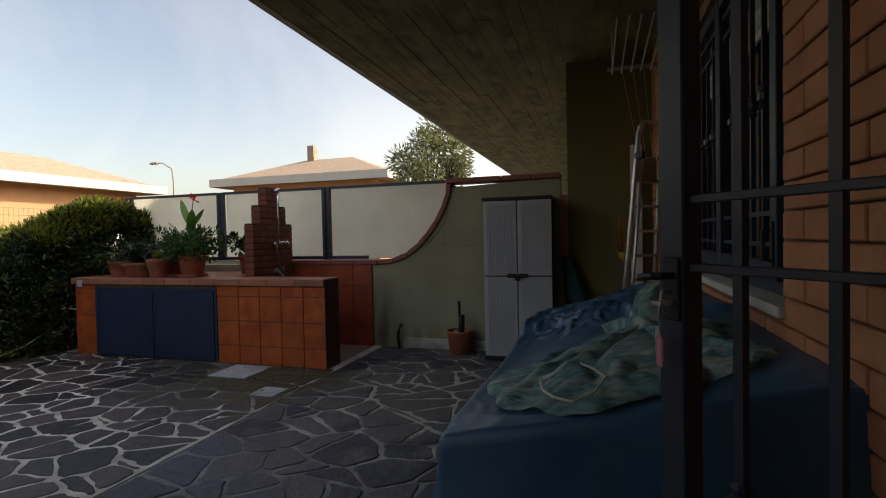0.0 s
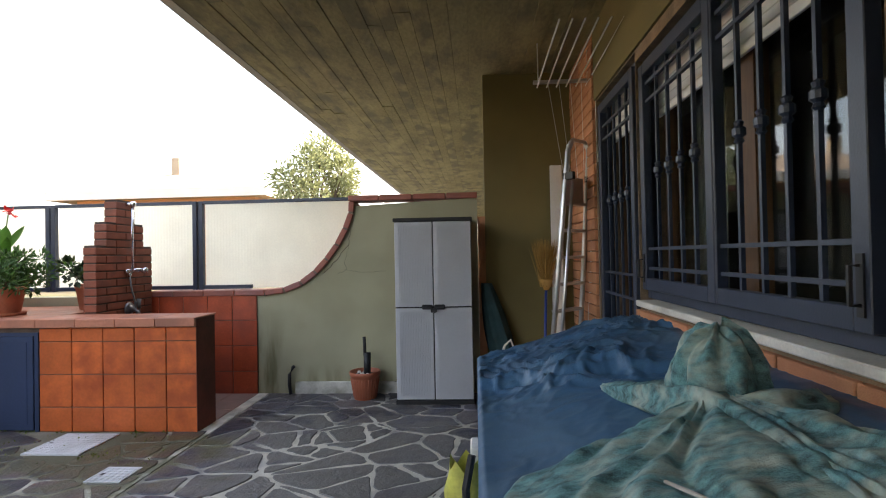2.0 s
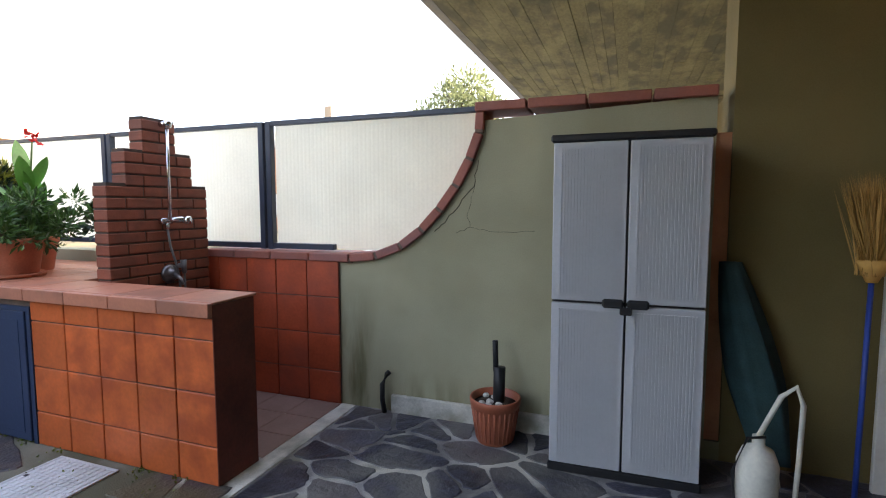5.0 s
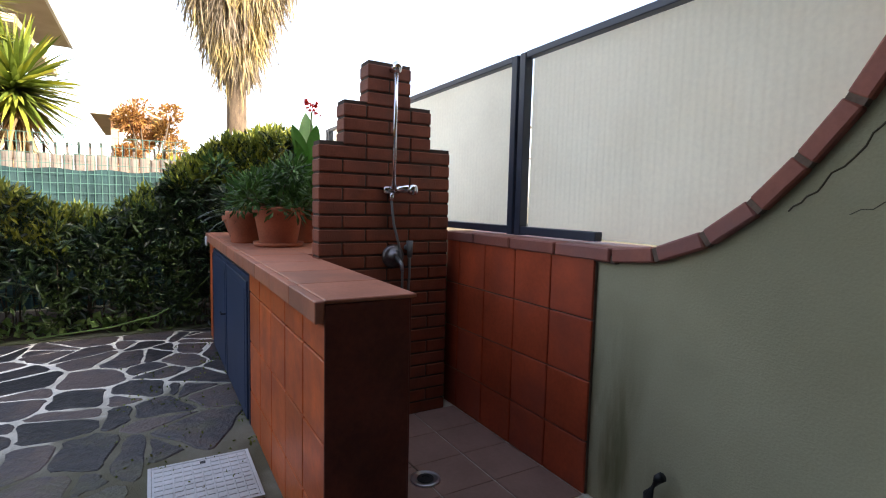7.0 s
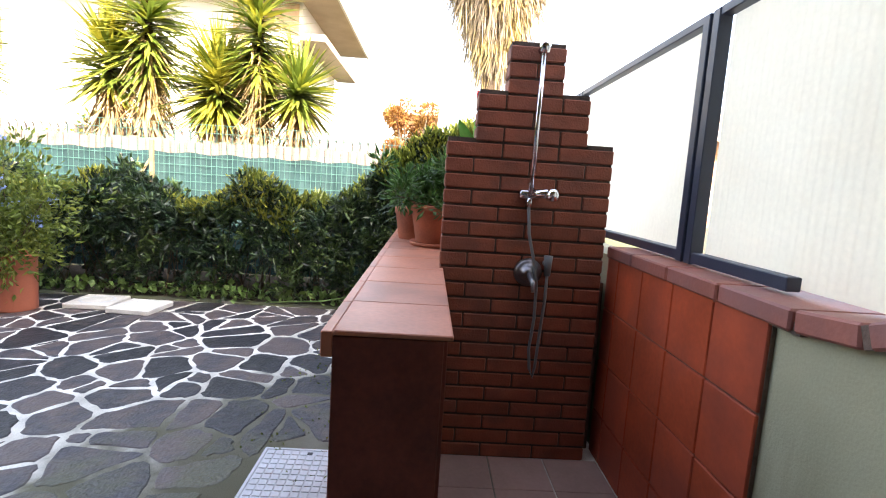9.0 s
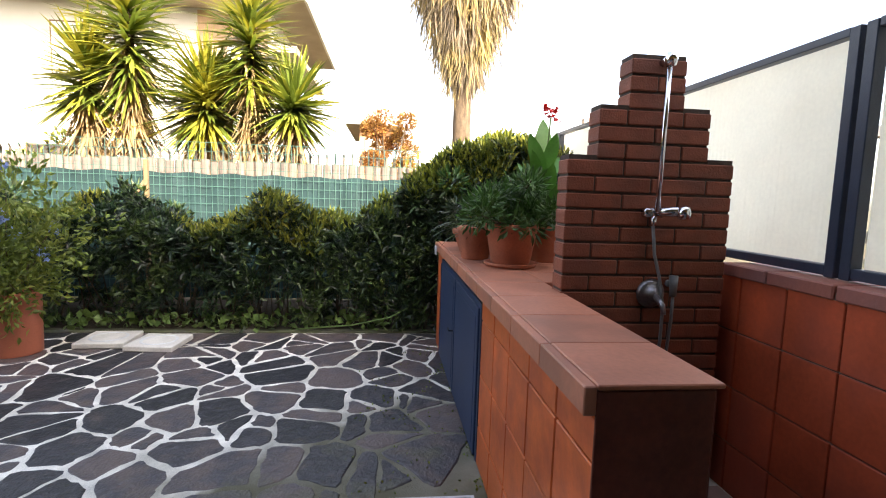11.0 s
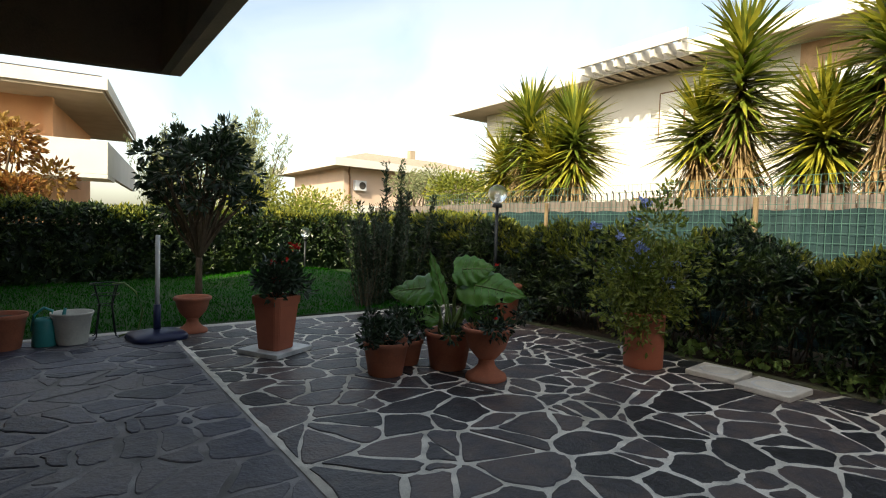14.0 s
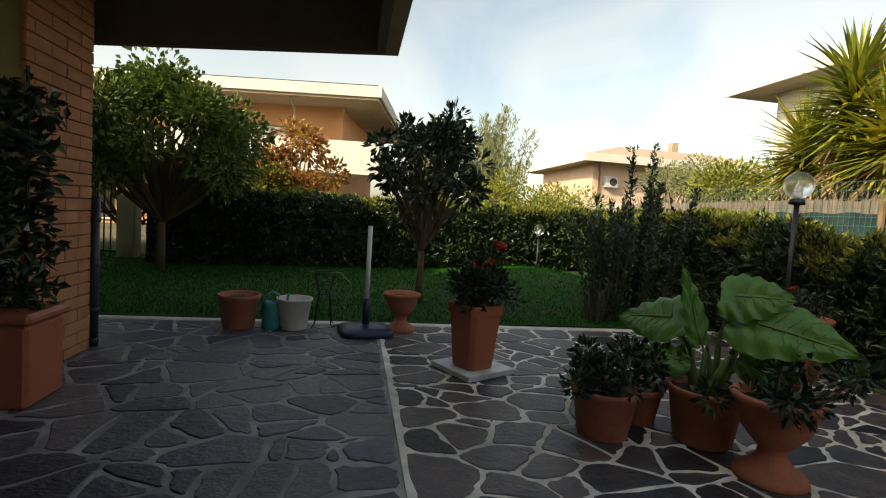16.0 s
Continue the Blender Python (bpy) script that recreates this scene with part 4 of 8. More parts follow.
tube(bm, [(0.10, 0.02, 0.905), (0.15, 0.03, 0.87), (0.165, 0.03, 0.835)], 0.014, 10, 0.009)
part("mixer", bm, "oldchrome", shower, "tarnished chrome lever mixer", True)
bm = bmesh.new()
tube(bm, [(0.06, 0.10, 0.95), (0.09, 0.10, 0.955)], 0.016, 10)
tube(bm, [(0.10, 0.10, 0.99), (0.105, 0.10, 0.90)], 0.02, 10, 0.014)
part("hand_shower", bm, "hose", shower, "grey hand shower on its holder", True)
bm = bmesh.new()
hp = [(0.09, -0.005, 1.20), (0.10, 0.005, 1.08), (0.11, 0.03, 0.98), (0.11, 0.055, 0.86), (0.10, 0.06, 0.70), (0.09, 0.05, 0.55), (0.09, 0.06, 0.46), (0.09, 0.075, 0.42), (0.09, 0.085, 0.47), (0.10, 0.09, 0.62), (0.105, 0.10, 0.80), (0.105, 0.10, 0.90)]
tube(bm, hp, 0.007, 8)
part("hose", bm, "hose", shower, "grey shower hose hanging in a loop", True)

# ---- windows with their grilles ----
def collar(bm, x, y, z, r=0.016):
    lathe(bm, [(r * 0.6, -0.045), (r * 1.15, -0.036), (r * 0.8, -0.022), (r * 1.5, -0.012), (r * 1.5, 0.012), (r * 0.8, 0.022), (r * 1.15, 0.036), (r * 0.6, 0.045)], 10, (x, y, z))


def grille(name, label, y0, y1, z0, z1, leaves_, rails, collars, bars, x=WX + 0.025, handle=None):
    """A hinged iron grille on the wall: outer frame, leaves with bars, rails and collars."""
    g = thing(name, label, "grille", x, (y0 + y1) / 2, z0)
    oy, oz = (y0 + y1) / 2, z0
    h = z1 - z0
    for ya, yb in ((y0, y0 + 0.05), (y1 - 0.05, y1)):
        part("outer_frame", block(0.016, 0.075, ya - oy, yb - oy, 0, h, 0.003), "steel", g)
    part("outer_frame", block(0.016, 0.075, y0 + 0.05 - oy, y1 - 0.05 - oy, h - 0.05, h, 0.003), "steel", g)
    part("outer_frame", block(0.016, 0.075, y0 + 0.05 - oy, y1 - 0.05 - oy, 0, 0.05, 0.003), "steel", g)
    w = (y1 - y0 - 0.1) / leaves_
    for k in range(leaves_):
        a = y0 + 0.05 + k * (w - 0.036) - oy + 0.004
        b = (y0 + 0.05 + w - 0.036 - oy if k < leaves_ - 1 else y1 - 0.05 - oy) - 0.004
        far = 0.062 if k == leaves_ - 1 else 0.014
        fr = bmesh.new()
        box(fr, -0.03, 0.015, a, a + 0.062, 0.055, h - 0.055, 0.003)
        box(fr, -0.03, 0.015, b - far, b, 0.055, h - 0.055, 0.003)
        box(fr, -0.03, 0.015, a + 0.062, b - far, 0.055, 0.12, 0.003)
        box(fr, -0.03, 0.015, a + 0.062, b - far, h - 0.12, h - 0.055, 0.003)
        leaf = part("leaf_frame", fr, "steel", g)
        for i in range(bars):
            y = a + 0.062 + (b - a - 0.062 - far) * (i + 1) / (bars + 1)
            bb = bmesh.new()
            box(bb, -0.012, 0.004, y - 0.008, y + 0.008, 0.12, h - 0.12)
            for z in collars:
                collar(bb, -0.004, y, z - oz)
            part("bar", bb, "steel", leaf)
        for z in rails:
            part("rail", block(-0.014, 0.006, a + 0.062, b - far, z - oz - 0.008, z - oz + 0.008), "steel", leaf)
        if handle is not None and k in handle:
            hh = bmesh.new()
            yy = a + 0.03 if handle[k] < 0 else b - 0.03
            tube(hh, [(-0.03, yy, 1.30 - oz), (-0.06, yy, 1.30 - oz), (-0.06, yy, 1.20 - oz), (-0.03, yy, 1.20 - oz)], 0.007, 6)
            box(hh, -0.036, -0.03, yy - 0.012, yy + 0.012, 1.17 - oz, 1.33 - oz)
            part("pull", hh, "blackplastic", leaf, "black iron pull")
    return g


grille("window_grille", "slate-blue iron window grille with collared bars", WIN[0] + 0.003, WIN[1] - 0.003, 1.075, 2.457, 2, (1.25, 1.36, 2.19, 2.29), (1.78,), 4, handle={0: -1, 1: 1})
grille("door_grille", "slate-blue iron door grille with collared bars", DOOR[0] + 0.003, DOOR[1] - 0.003, 0.025, 2.517, 1, (1.05, 1.20, 2.19, 2.29, 0.35), (1.72, 0.75), 4)
sill = tagged(part("window_sill", block(WX - 0.045, WX + 0.12, WIN[0] - 0.09, WIN[1] - 0.05, 1.034, 1.068, 0.005), "sill"), "pale travertine window sill with rough edge", "sill", kind="structure")


def window(name, label, y0, y1, z0, z1, sashes, shutter_z):
    w = thing(name, label, "window", WX + 0.19, (y0 + y1) / 2, z0, kind="structure")
    oy = (y0 + y1) / 2
    h = z1 - z0
    fr = bmesh.new()
    for a, b in ((y0, y0 + 0.06), (y1 - 0.06, y1)):
        box(fr, -0.03, 0.03, a - oy, b - oy, 0, h)
    box(fr, -0.03, 0.03, y0 + 0.06 - oy, y1 - 0.06 - oy, h - 0.06, h)
    box(fr, -0.03, 0.03, y0 + 0.06 - oy, y1 - 0.06 - oy, 0, 0.07)
    for k in range(1, sashes):
        m = y0 + (y1 - y0) * k / sashes - oy
        box(fr, -0.032, 0.032, m - 0.05, m + 0.05, 0.07, h - 0.06)
    part("window_frame", fr, "wood", w, "brown wooden frame")
    for k in range(sashes):
        a = y0 + (y1 - y0) * k / sashes - oy + 0.055
        b = y0 + (y1 - y0) * (k + 1) / sashes - oy - 0.055
        pane = part("pane", block(-0.003, 0.003, a, b, 0.07, h - 0.06), "glass", w)
        pane.visible_shadow = False
        cb = bmesh.new()
        n = 18
        vs = []
        for i in range(n + 1):
            yy = a + (b - a) * (0.0 + 0.42 * i / n) if k % 2 == 0 else b - (b - a) * 0.42 * i / n
            off = 0.13 + 0.018 * math.sin(i * 2.1)
            vs.append((cb.verts.new((off, yy, 0.08)), cb.verts.new((off, yy, h - 0.08))))
        for p, q in zip(vs, vs[1:]):
            cb.faces.new((p[0], q[0], q[1], p[1]))
        part("curtain", cb, "curtain", w, "pale curtain behind the glass", True)
    sz = h - 0.02
    while sz > shutter_z - z0:
        part("shutter_slat", block(-0.075, -0.058, y0 + 0.02 - oy, y1 - 0.02 - oy, sz - 0.043, sz, 0.003), "shutter", w)
        sz -= 0.046
    return w


window("window_1", "brown wooden window with a half-raised white roller shutter", *WIN, 2, 2.16)
window("window_2", "brown wooden glazed door with a raised white roller shutter", *DOOR, 1, 2.18)

# ---- open iron gate leaf with handle and key ----
HINGE, FREE = Vector((1.678, 1.525, 0)), Vector((1.266, 2.058, 0))
gate = thing("gate_leaf", "open slate-blue iron security gate with a key in its lock", "gate", FREE.x, FREE.y, 0.03, math.degrees(math.atan2(HINGE.y - FREE.y, HINGE.x - FREE.x)))
GW = (HINGE - FREE).length
for a in (0.0, GW - 0.06):
    part("stile", block(a, a + 0.06, -0.024, 0.024, 0, 2.42, 0.003), "steel", gate)
for z in (0.0, 2.36):
    part("crossbar", block(0.07, GW - 0.06, -0.024, 0.024, z, z + 0.06, 0.003), "steel", gate)
for i in range(3):
    x = 0.158 + 0.152 * i
    bb = bmesh.new()
    box(bb, x - 0.009, x + 0.009, -0.008, 0.008, 0.06, 2.36)
    collar(bb, x, 0, 0.80)
    collar(bb, x, 0, 1.80)
    part("bar", bb, "steel", gate)
for z in (1.205, 1.331, 0.42, 2.1, 2.22):
    part("rail", block(0.06, GW - 0.06, -0.010, 0.010, z - 0.008, z + 0.008, 0.002), "steel", gate)
bm = bmesh.new()
box(bm, 0.015, 0.055, -0.030, -0.0245, 1.105, 1.225, 0.003)
tube(bm, [(0.04, -0.03, 1.190), (0.04, -0.06, 1.190), (0.03, -0.066, 1.190), (-0.005, -0.068, 1.185)], 0.007, 8)
lock = part("lever_handle", bm, "blackplastic", gate, "dark lever handle")
bm = bmesh.new()
tube(bm, [(0.035, -0.03, 1.160), (0.035, -0.05, 1.160)], 0.004, 6)
lathe(bm, [(0.0, -0.004), (0.018, -0.003), (0.018, 0.003), (0.0, 0.004)], 14, (0.035, -0.05, 1.140))
tube(bm, [(0.035, -0.05, 1.160), (0.03, -0.052, 1.125), (0.028, -0.052, 1.105)], 0.003, 6)
box(bm, 0.020, 0.032, -0.054, -0.050, 1.045, 1.095, 0.001)
key = part("key", bm, "alu", gate, "bunch of keys on a ring")
part("key_tag", block(0.030, 0.047, -0.062, -0.056, 1.020, 1.080, 0.005), "pink", key, "pink plastic key tag")

# ---- tarpaulin over stored furniture, with a shade net on it ----
def tarp_height(x, y):
    """The draped top: higher along the wall, humps of what lies below, sharp creases where the cloth is slack."""
    h = 0.79 + 0.18 * max(0.0, min(1.0, (x - 0.74) / 0.86))
    h += 0.03 * math.exp(-((x - 1.30) ** 2 / 0.08 + (y - 4.15) ** 2 / 0.22))
    h -= 0.04 * math.exp(-((x - 0.82) ** 2 / 0.03 + (y - 3.2) ** 2 / 0.35))
    h -= 0.10 * max(0.0, (2.4 - y) / 0.5) ** 2
    q = max(0.0, min(1.0, (y - 3.2) / 0.4))
    m = 0.22 + 0.78 * q * q * (3 - 2 * q)
    wx, wy = x + 0.10 * noise.noise((x * 3, y * 3, 11.0)), y + 0.10 * noise.noise((x * 3, y * 3, 17.0))
    crease = 0.0
    for k, amp in ((4.6, 0.018), (9.5, 0.017), (19.0, 0.009)):
        crease += amp * (1 - 2 * abs(noise.noise((wx * k + wy * k * 0.35, wy * k * 0.75 - wx * k * 0.5, k)))) ** 3
    slack = max(0.0, min(1.0, 0.55 + 1.6 * noise.noise((x * 2.2, y * 2.0, 23.0))))
    h += m * (0.030 * noise.noise((x * 2.4, y * 1.7, 1.0)) + crease * (0.25 + slack) - 0.012)
    edge = y - 3.50 + 0.55 * (x - 1.2) + 0.05 * noise.noise((x * 6, 0.0, 4.0))
    fold = 0.034 * max(0.0, min(1.0, edge / 0.05)) * math.exp(-(max(0.0, edge) / 0.45) ** 2)
    return h + fold


TX0, TX1, TY0, TY1, NU, NV = 0.74, 1.672, 1.90, 4.93, 150, 320
def tarp_point(u, v):
    """u across from floor to wall, v along; the skirt hangs below the top's edge."""
    y = TY0 + (TY1 - TY0) * v
    x = TX0 + (TX1 - TX0) * max(0.0, (u - 0.36) / 0.64)
    z = tarp_height(x, y)
    if u < 0.36:
        s = 1 - u / 0.36
        fold = 0.024 * math.sin(v * 31 + 2 * noise.noise((v * 6, 0, 0))) * s
        x = TX0 - 0.015 - (-0.07 + 0.42 * (1 - v) ** 2) * s ** 1.5 + fold + 0.05 * math.sin(math.pi * (1 - s)) * 0.3
        z = z * (1 - s) + 0.015 * s - 0.05 * math.sin(math.pi * s) * 0.2
    e = min(v, 1 - v)
    edge = 0.11
    if e < edge:
        s = 1 - e / edge
        drop = z * s ** 0.9
        y += (1 if v > 0.5 else -1) * (0.03 * math.sin(u * 17) * s + 0.05 * s - edge * (TY1 - TY0) * s * 0.75)
        z = max(0.012, z - drop)
    y -= 0.34 * max(0.0, v - 0.5) ** 2 * 4 * max(0.0, min(1.0, (TX1 - x) / 0.93))
    return (x, y, z)


tv = [tarp_point(i / NU, j / NV) for j in range(NV + 1) for i in range(NU + 1)]
tf = [(j * (NU + 1) + i, j * (NU + 1) + i + 1, (j + 1) * (NU + 1) + i + 1, (j + 1) * (NU + 1) + i) for j in range(NV) for i in range(NU)]
tarp = thing("tarpaulin_cover", "blue tarpaulin draped in wrinkles over stored furniture", "tarpaulin")
raw("cloth", tv, tf, "tarp", tarp, smooth=True)
hem = bmesh.new()
tube(hem, [Vector(tarp_point(0.0, j / 80)) + Vector((-0.002, 0, 0.004)) for j in range(6, 75)], 0.007, 6)
part("hem", hem, "tarp", tarp, "rolled hem along the lower edge", True)

# bundled green shade net: a spread sheet, a twisted roll and a standing bunch
def cloth_fan(name, knot, a0, a1, r0, r1, seed, na=90, nr=26):
    """A pleated skirt of cloth that spreads from a knot, lying on the tarpaulin."""
    v, f = [], []
    for i in range(na + 1):
        u = i / na
        th = radians(a0 + (a1 - a0) * u)
        reach = r1 * (0.80 + 0.28 * math.sin(math.pi * u) + 0.14 * noise.noise((u * 5, seed, 0)))
        for j in range(nr + 1):
            w = j / nr
            r = r0 + (reach - r0) * w
            t2 = th + 0.05 * noise.noise((u * 6, w * 3, seed))
            x, y = knot[0] + r * math.cos(t2), knot[1] + r * math.sin(t2)
            z = tarp_height(min(max(x, 0.76), 1.64), y) + 0.012
            pleat = 0.5 + 0.5 * math.sin(u * 27 + 11 * noise.noise((u * 3.5, w * 1.6, seed)))
            z += 0.055 * (1 - w) ** 1.5 + (0.012 + 0.035 * w * (1 - w)) * pleat + 0.02 * abs(noise.noise((x * 14, y * 14, seed)))
            v.append((x, y, z if w < 1 else z - 0.015))
    for i in range(na):
        for j in range(nr):
            q = i * (nr + 1) + j
            f.append((q, q + 1, q + nr + 2, q + nr + 1))
    return raw(name, v, f, "net", net, smooth=True)


def cloth_puff(name, centre, size, seed, nu=64, nv=34):
    """A hollow-looking bunch of cloth, gathered at its foot, with pleats running up and over it."""
    v, f = [], []
    for j in range(nv + 1):
        ph = math.pi * (0.02 + 0.86 * j / nv)
        for i in range(nu):
            th = 2 * math.pi * i / nu
            k = 1 + 0.07 * math.sin(7 * th + 1.5 * ph + seed) + 0.045 * math.sin(13 * th - 2 * ph) + 0.16 * noise.noise((1.6 * math.cos(th), 1.6 * math.sin(th), ph * 1.1 + seed))
            k *= 1 + 0.05 * (1 - 2 * abs(noise.noise((3.5 * math.cos(th), 3.5 * math.sin(th), ph * 2.5 + seed))))
            v.append((centre[0] + size[0] * k * math.sin(ph) * math.cos(th), centre[1] + size[1] * k * math.sin(ph) * math.sin(th), centre[2] + size[2] * k * math.cos(ph)))
    for j in range(nv):
        for i in range(nu):
            a, b = j * nu + i, j * nu + (i + 1) % nu
            f.append((a, b, b + nu, a + nu))
    f.append(tuple(range(nu)))
    f.append(tuple(range(nv * nu, (nv + 1) * nu)))
    return raw(name, v, f, "net", net, smooth=True)


def cloth_roll(name, pts, radii, seed, segs=22):
    """A twisted, pleated bunch of cloth along a line."""
    fine, rr = [], []
    for k, (p, q) in enumerate(zip(pts, pts[1:])):
        for i in range(8):
            u = i / 8
            fine.append(Vector(p).lerp(Vector(q), u))
            rr.append(radii[k] + (radii[k + 1] - radii[k]) * u)
    v, f = [], []
    n = len(fine)
    for i, p in enumerate(fine):
        d = (fine[min(i + 1, n - 1)] - fine[max(0, i - 1)]).normalized()
        a = d.cross(Vector((0.3, 0.2, 1))).normalized()
        b = d.cross(a)
        for k in range(segs):
            th = 2 * math.pi * k / segs
            r = rr[i] * (1 + 0.20 * math.sin(th * 5 + i * 0.22 + seed) + 0.16 * noise.noise((math.cos(th) * 2 + seed, math.sin(th) * 2, i * 0.16)) + 0.07 * math.sin(th * 11 - i * 0.3))
            v.append(tuple(p + r * (math.cos(th) * a + math.sin(th) * b)))
    for i in range(n - 1):
        for k in range(segs):
            j = (k + 1) % segs
            f.append((i * segs + k, i * segs + j, (i + 1) * segs + j, (i + 1) * segs + k))
    f.append(tuple(range(segs)))
    f.append(tuple(range((n - 1) * segs, n * segs)))
    return raw(name, v, f, "net", net, smooth=True)


net = thing("shade_net", "crumpled green shade net lying bunched on the tarpaulin", "net")
cloth_fan("net_skirt", (1.29, 2.86), 188, 284, 0.05, 0.60, 3.0)
cloth_fan("net_flap", (1.31, 2.86), 262, 312, 0.05, 0.47, 7.0, 50)
cloth_roll("net_roll", [(1.155, 3.33, 0.885), (1.19, 3.20, 0.90), (1.25, 3.00, 0.93), (1.29, 2.84, 0.95), (1.33, 2.62, 0.925), (1.37, 2.42, 0.895)], [0.010, 0.030, 0.050, 0.058, 0.050, 0.030], 1.0)
cloth_puff("net_puff", (1.375, 2.97, 0.985), (0.120, 0.105, 0.150), 4.0)
cloth_roll("net_tail", [(1.30, 2.84, 0.94), (1.42, 2.80, 0.955), (1.54, 2.84, 0.955), (1.61, 2.93, 0.955)], [0.045, 0.050, 0.042, 0.022], 6.0)
bm = bmesh.new()
tube(bm, [(x, y, tarp_height(x, y) + 0.045) for x, y in ((0.97, 2.46), (0.985, 2.36), (1.02, 2.28), (1.07, 2.24), (1.12, 2.28), (1.15, 2.38), (1.12, 2.48), (1.08, 2.56))], 0.004, 5)
part("cord", bm, "sill", net, "pale cord along the edge")

# ---- plastic cabinet ----
cab = thing("plastic_cabinet", "tall light grey ribbed plastic cabinet with two pairs of doors", "cabinet", 0.340, 6.318, 0.0, 1.0)
part("body", block(-0.345, 0.345, -0.19, 0.165, 0.03, 1.655, 0.006), "blackplastic", cab, "black plastic carcass")
part("base", block(-0.355, 0.355, -0.215, 0.165, 0.0, 0.045, 0.006), "blackplastic", cab)
part("top", block(-0.36, 0.36, -0.222, 0.17, 1.655, 1.69, 0.008), "blackplastic", cab, "black plastic lid")
for sx in (-1, 1):
    for z0, z1 in ((0.05, 0.872), (0.885, 1.652)):
        a, b = (-0.346, -0.005) if sx < 0 else (0.005, 0.346)
        db = block(a, b, -0.216, -0.191, z0, z1, 0.004)
        door = part("door", db, "whiteplastic", cab)
        rb = bmesh.new()
        n = 19
        for i in range(n):
            x = a + 0.03 + (b - a - 0.06) * (i + 0.5) / n
            box(rb, x - 0.0042, x + 0.0042, -0.2212, -0.2165, z0 + 0.03, z1 - 0.03)
        part("ribs", rb, "whiteplastic", door)
bm = bmesh.new()
for sx in (-1, 1):
    box(bm, min(sx * 0.008, sx * 0.105), max(sx * 0.008, sx * 0.105), -0.245, -0.22, 0.862, 0.905, 0.009)
part("handle", bm, "blackplastic", cab, "black plastic handles with padlock")
bm = bmesh.new()
box(bm, -0.025, 0.03, -0.262, -0.246, 0.835, 0.872, 0.006)
part("padlock", bm, "blackplastic", cab)

# ---- pot with a stake at the wall ----
def pot(name, label, x, y, r, h, material="terracotta", z=0.0, rim=0.045, soil=True, saucer=False, group=""):
    p = thing(name, label, "pot", x, y, z, group=group)
    z0 = 0.02 if saucer else 0.0
    if saucer:
        part("saucer", lathe(bmesh.new(), [(r * 0.72, 0), (r * 0.95, 0.005), (r * 1.0, 0.028), (r * 0.94, 0.026), (r * 0.80, 0.012), (0.0, 0.012)], 28), material, p, smooth=True)
    part("body", lathe(bmesh.new(), [(0.0, z0), (r * 0.70, z0), (r * 0.74, z0 + 0.01), (r * 0.94, h - rim), (r * 1.0, h - rim + 0.006), (r * 1.02, h - 0.008), (r * 0.99, h), (r * 0.92, h - 0.004), (r * 0.88, h - 0.05), (0.0, h - 0.052)], 32), material, p, smooth=True)
    if soil:
        part("soil", lathe(bmesh.new(), [(r * 0.89, h - 0.045), (r * 0.5, h - 0.03), (0.0, h - 0.028)], 20), "soil", p, smooth=True)
    return p


p1 = pot("flower_pot", "ribbed terracotta pot of stones holding a black stake", -0.345, 6.335, 0.145, 0.26, "terraplastic")
bm = bmesh.new()
for i in range(28):
    th = 2 * math.pi * i / 28
    tube(bm, [(0.106 * math.cos(th), 0.106 * math.sin(th), 0.02), (0.134 * math.cos(th), 0.134 * math.sin(th), 0.20)], 0.006, 5)
part("ribs", bm, "terraplastic", p1, smooth=True)
bm = bmesh.new()
tube(bm, [(0.02, 0.0, 0.2), (0.025, 0.0, 0.43)], 0.034, 14)
tube(bm, [(0.0, 0.01, 0.4), (-0.005, 0.01, 0.58)], 0.016, 12)
part("stake", bm, "blackplastic", p1, "black pipe stake", True)
st_rng = random.Random(3)
for i in range(9):
    bm = bmesh.new()
    bmesh.ops.create_icosphere(bm, subdivisions=1, radius=0.022)
    th, r = st_rng.uniform(0, 6.28), st_rng.uniform(0.04, 0.10)
    bmesh.ops.transform(bm, matrix=Matrix.Translation((r * math.cos(th), r * math.sin(th), 0.235)) @ Matrix.Diagonal((st_rng.uniform(0.7, 1.3), st_rng.uniform(0.7, 1.3), 0.7, 1)), verts=bm.verts[:])
    part("pebble", bm, "sill", p1)

bm = bmesh.new()
tube(bm, [(-1.12, 6.46, 0.0), (-1.125, 6.44, 0.10), (-1.12, 6.43, 0.20), (-1.085, 6.43, 0.27), (-1.07, 6.43, 0.285)], 0.017, 10)
tagged(part("cable_conduit", bm, "blackplastic", smooth=True), "black flexible conduit rising bent from the floor", "conduit")

